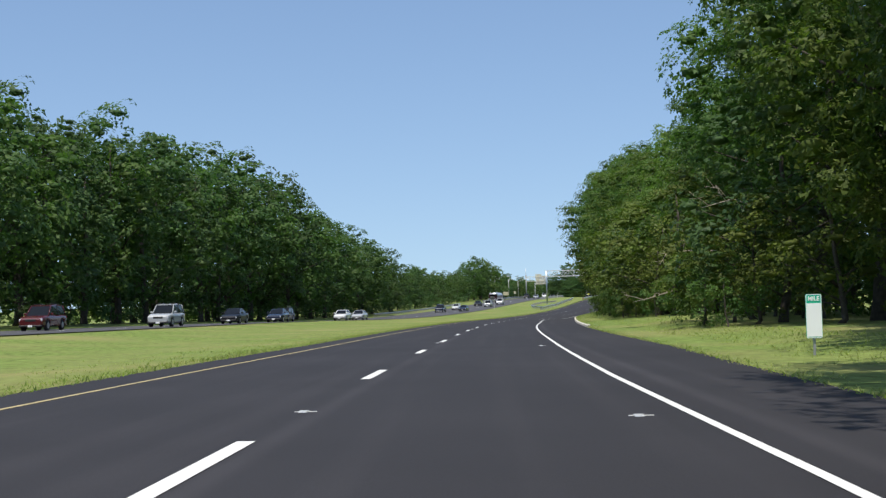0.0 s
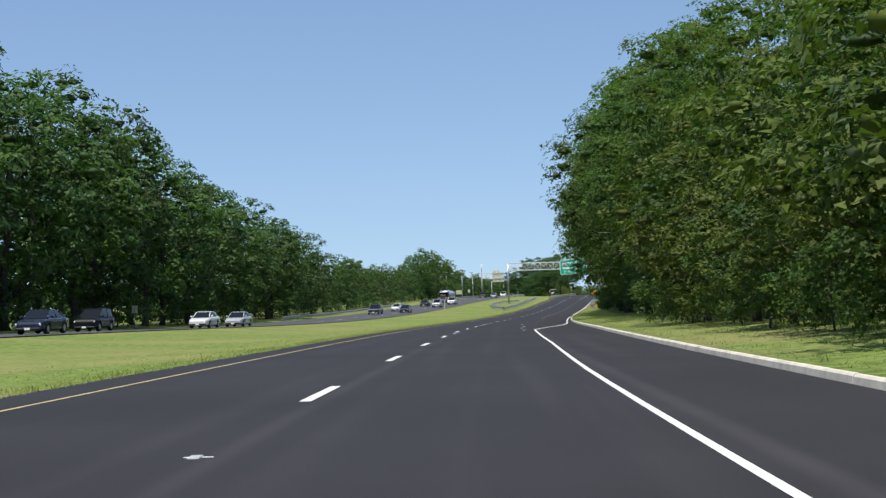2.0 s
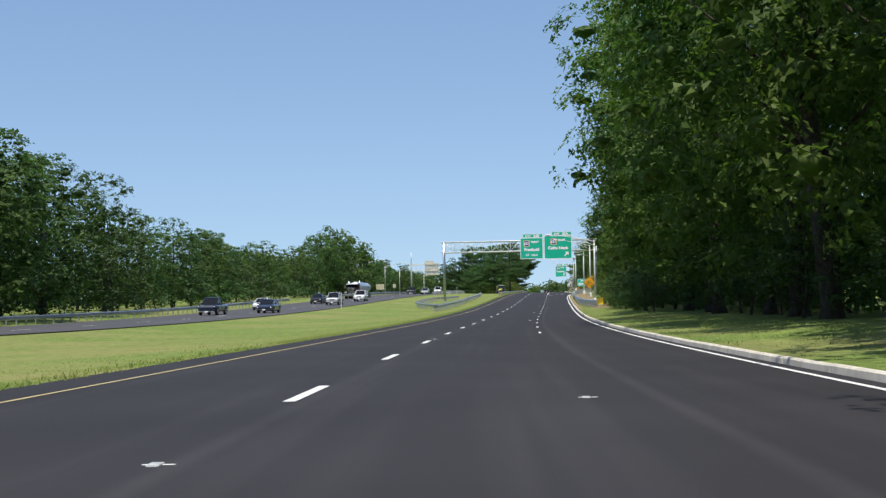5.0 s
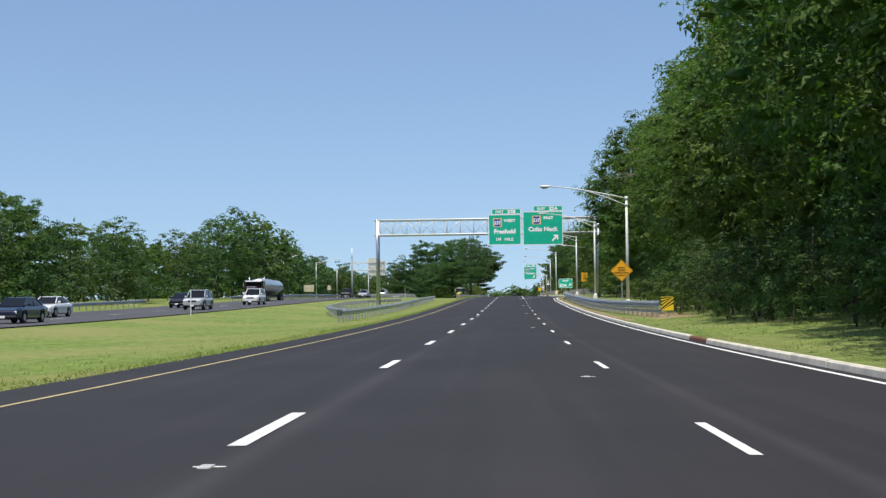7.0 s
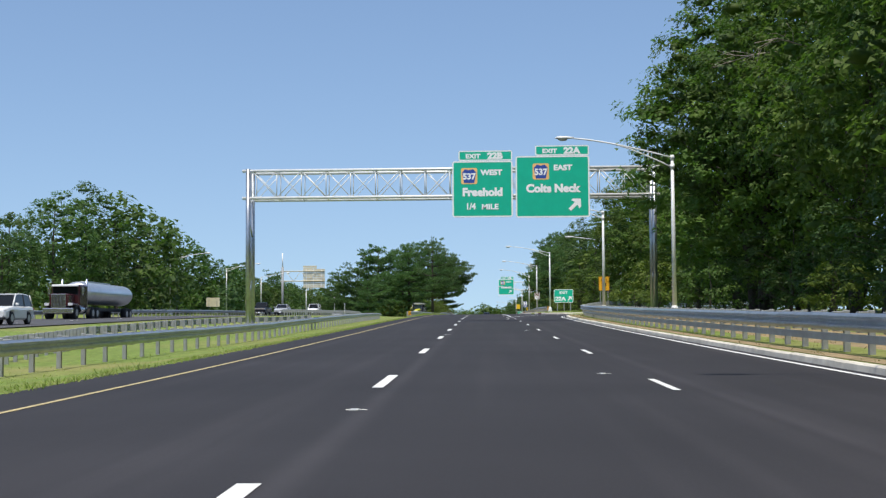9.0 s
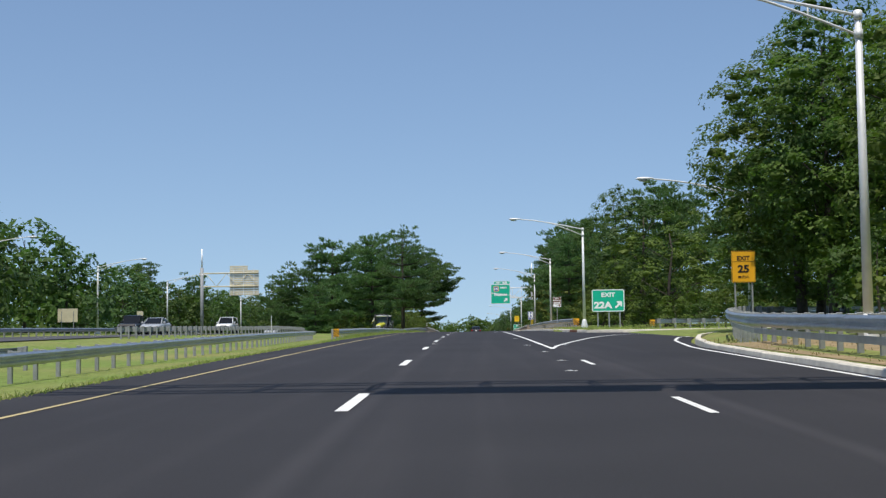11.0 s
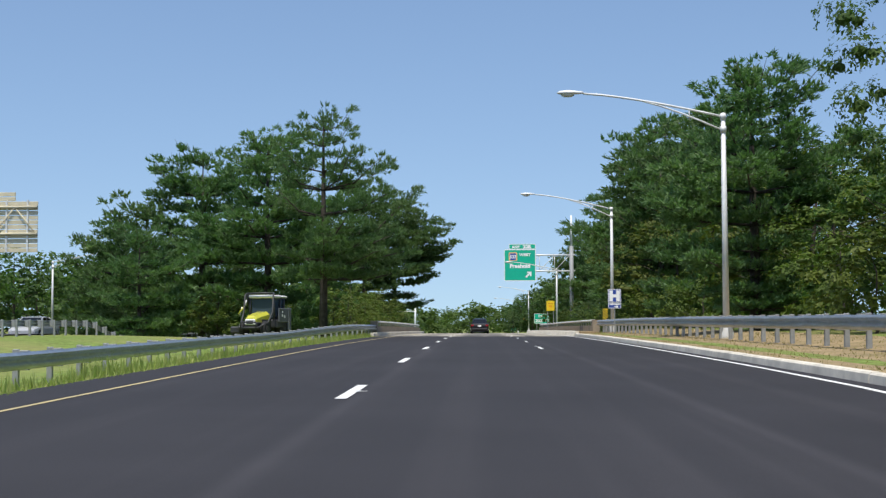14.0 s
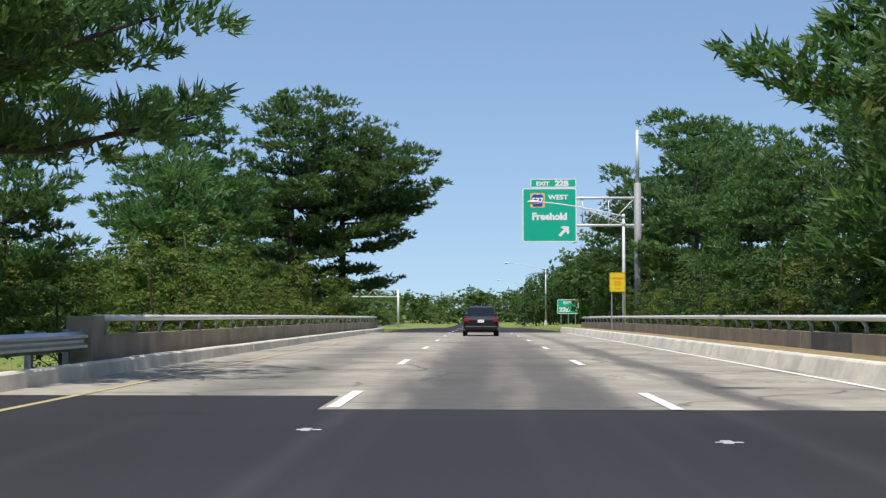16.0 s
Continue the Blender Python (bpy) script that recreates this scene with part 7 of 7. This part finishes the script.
    for yy in (-12.5, -10, -7.6, -5.2, -3.2):
        bm = bmesh.new()
        rings = [[bm.verts.new((1.215 * math.cos(a), yy + dy, 2.15 + 0.935 * math.sin(a))) for a in [math.tau * i / 20 for i in range(20)]] for dy in (0, 0.07)]
        for k in range(20):
            bm.faces.new((rings[0][k], rings[0][(k + 1) % 20], rings[1][(k + 1) % 20], rings[1][k]))
        part("band", bm, M_TANK, tank)
    box("hatch_rail", -0.35, -11, 3.02, 0.35, -4.5, 3.14, M_TANK, 0.02)


tanker(395, -31.6)


def tractor(y, off, spin):
    z = ground_z(y, off)
    t = thing("mowing_tractor", Matrix.Translation((cx(y) + off, y, z)) @ Matrix.Rotation(radians(spin), 4, "Z"), "yellow roadside mowing tractor with a white roof and dark guards", "tractor")
    M_TGREEN = paint("yellow_tractor_paint", (0.60, 0.58, 0.06))
    M_TCAB = paint("white_tractor_roof", (0.80, 0.80, 0.78))
    M_TGUARD = material("dark_guard_paint", (0.035, 0.036, 0.038), 0.55, vary=0.2, scale=3.0)
    M_TGLASS = material("bluish_cab_glass", (0.05, 0.075, 0.10), 0.08, spec=0.5)

    def box(name, x0, y0, z0, x1, y1, z1, mat, bev=0.04, parent=t, label=""):
        bm = bmesh.new()
        add_box(bm, x0, y0, z0, x1, y1, z1, bev)
        return part(name, bm, mat, parent, label)
    # hood: narrow and low at the nose, wide and high at the cab
    bm = bmesh.new()
    secs = [(1.95, 0.27, 0.78, 1.08), (1.80, 0.33, 0.74, 1.20), (1.1, 0.38, 0.74, 1.34), (0.35, 0.44, 0.74, 1.44)]
    rings = [[bm.verts.new(v) for v in ((-w, yy, zb), (-w, yy, zt - 0.16), (-w * 0.62, yy, zt), (w * 0.62, yy, zt), (w, yy, zt - 0.16), (w, yy, zb))] for yy, w, zb, zt in secs]
    for r0, r1 in zip(rings, rings[1:]):
        for k in range(6):
            bm.faces.new((r0[k], r0[(k + 1) % 6], r1[(k + 1) % 6], r1[k]))
    bm.faces.new(rings[0]); bm.faces.new(rings[-1])
    bmesh.ops.recalc_face_normals(bm, faces=bm.faces[:])
    hood = part("hood", bm, M_TGREEN, t)
    gr = box("grille", -0.30, 1.90, 0.70, 0.30, 2.0, 1.02, M_TCAB, 0.04, hood, "white grille surround")
    box("grille_screen", -0.20, 1.985, 0.76, 0.20, 2.01, 0.94, M_TGUARD, 0.01, hood)
    for sx in (-1, 1):
        box("side_stripe", min(sx * 0.40, sx * 0.45), 0.4, 0.9, max(sx * 0.40, sx * 0.45), 1.3, 1.0, M_TGUARD, 0.005, hood)
    cab = box("cab_glass", -0.66, -1.05, 1.05, 0.66, 0.34, 2.16, M_TGLASS, 0.06)
    box("roof", -0.78, -0.55, 2.18, 0.78, 0.52, 2.36, M_TCAB, 0.07)
    box("roof_rear", -0.80, -1.35, 2.20, 0.74, -0.60, 2.34, M_TCAB, 0.06)
    box("cab_back", -0.70, -1.12, 0.9, 0.70, -1.02, 2.2, M_TGUARD, 0.03)
    for sx in (-1, 1):
        for yy in (-1.0, -0.45, 0.36):
            tube_part("cab_post", [(sx * 0.70, yy, 0.9), (sx * 0.72, yy, 1.7), (sx * 0.70, yy - 0.05, 2.25)], 0.055, M_TGUARD, cab, 6)
        for wy, r, w in ((-0.75, 0.70, 0.40), (1.35, 0.46, 0.28)):
            bm = bmesh.new()
            xi, xo = sx * 0.50, sx * (0.50 + w)
            add_tube(bm, [(xi, wy, r), (xi + sx * 0.05, wy, r), (xo - sx * 0.05, wy, r), (xo, wy, r)], [r * 0.9, r, r, r * 0.9], 18)
            wh = part("wheel", bm, M_TYRE, t)
            bm = bmesh.new()
            add_tube(bm, [(xo - sx * 0.01, wy, r), (xo + sx * 0.02, wy, r)], r * 0.45, 12)
            part("rim", bm, M_TGUARD, wh)
        # tubular cage from the roof down round the nose
        tube_part("guard_bar", [(sx * 0.80, 0.55, 2.44), (sx * 0.84, 0.75, 2.36), (sx * 0.86, 0.9, 1.4), (sx * 0.80, 1.35, 0.85), (sx * 0.55, 2.15, 0.55)], 0.05, M_TGUARD, t, 7)
    tube_part("guard_bar", [(-0.80, 0.55, 2.44), (0, 0.60, 2.46), (0.80, 0.55, 2.44)], 0.05, M_TGUARD, t, 7)
    tube_part("bull_bar", [(-0.60, 2.15, 0.55), (0.60, 2.15, 0.55)], 0.06, M_TGUARD, t, 7)
    tube_part("bull_bar", [(-0.45, 2.18, 0.40), (-0.45, 2.2, 0.85), (0.45, 2.2, 0.85), (0.45, 2.18, 0.40)], 0.045, M_TGUARD, t, 7)
    panel = box("side_guard", -1.02, -1.3, 0.85, -0.94, 0.35, 1.62, M_CARGREY, 0.03, t, "dark grey mesh guard panel")
    box("side_guard_leg", -1.04, -1.35, 0.25, -0.93, -0.95, 1.66, M_CARGREY, 0.03)
    for yy, zz, w, h in ((-0.1, 1.22, 0.16, 0.14), (-0.42, 1.16, 0.15, 0.15), (-0.12, 1.42, 0.10, 0.08)):
        box("sticker", -1.028, yy - w / 2, zz - h / 2, -1.021, yy + w / 2, zz + h / 2, M_TCAB, 0, panel, "small white sticker")
    box("fuel_tank", -0.92, -1.0, 0.55, -0.5, 0.4, 1.0, M_TGUARD, 0.06)
    tube_part("mower_arm", [(0.85, -0.2, 0.9), (1.05, 0.0, 2.3), (1.0, 0.1, 2.45)], 0.07, M_TGUARD, t, 7)
    tube_part("arm_ram", [(1.08, 0.1, 2.1), (1.2, 0.2, 1.6)], 0.06, M_TCAB, t, 7)
    tube_part("arm_link", [(1.15, 0.2, 1.75), (1.42, 0.35, 1.30)], 0.05, M_TGREEN, t, 7)
    tube_part("arm_link", [(1.28, 0.2, 1.70), (1.36, 0.3, 1.25)], 0.04, M_TCAB, t, 7)
    box("mower_head", 0.95, 0.3, 0.25, 1.55, 1.2, 0.62, M_TGUARD, 0.06)
    box("chassis", -0.38, -1.4, 0.45, 0.38, 1.9, 0.85, M_TGUARD, 0.04)


tractor(525, -10.3, 166)
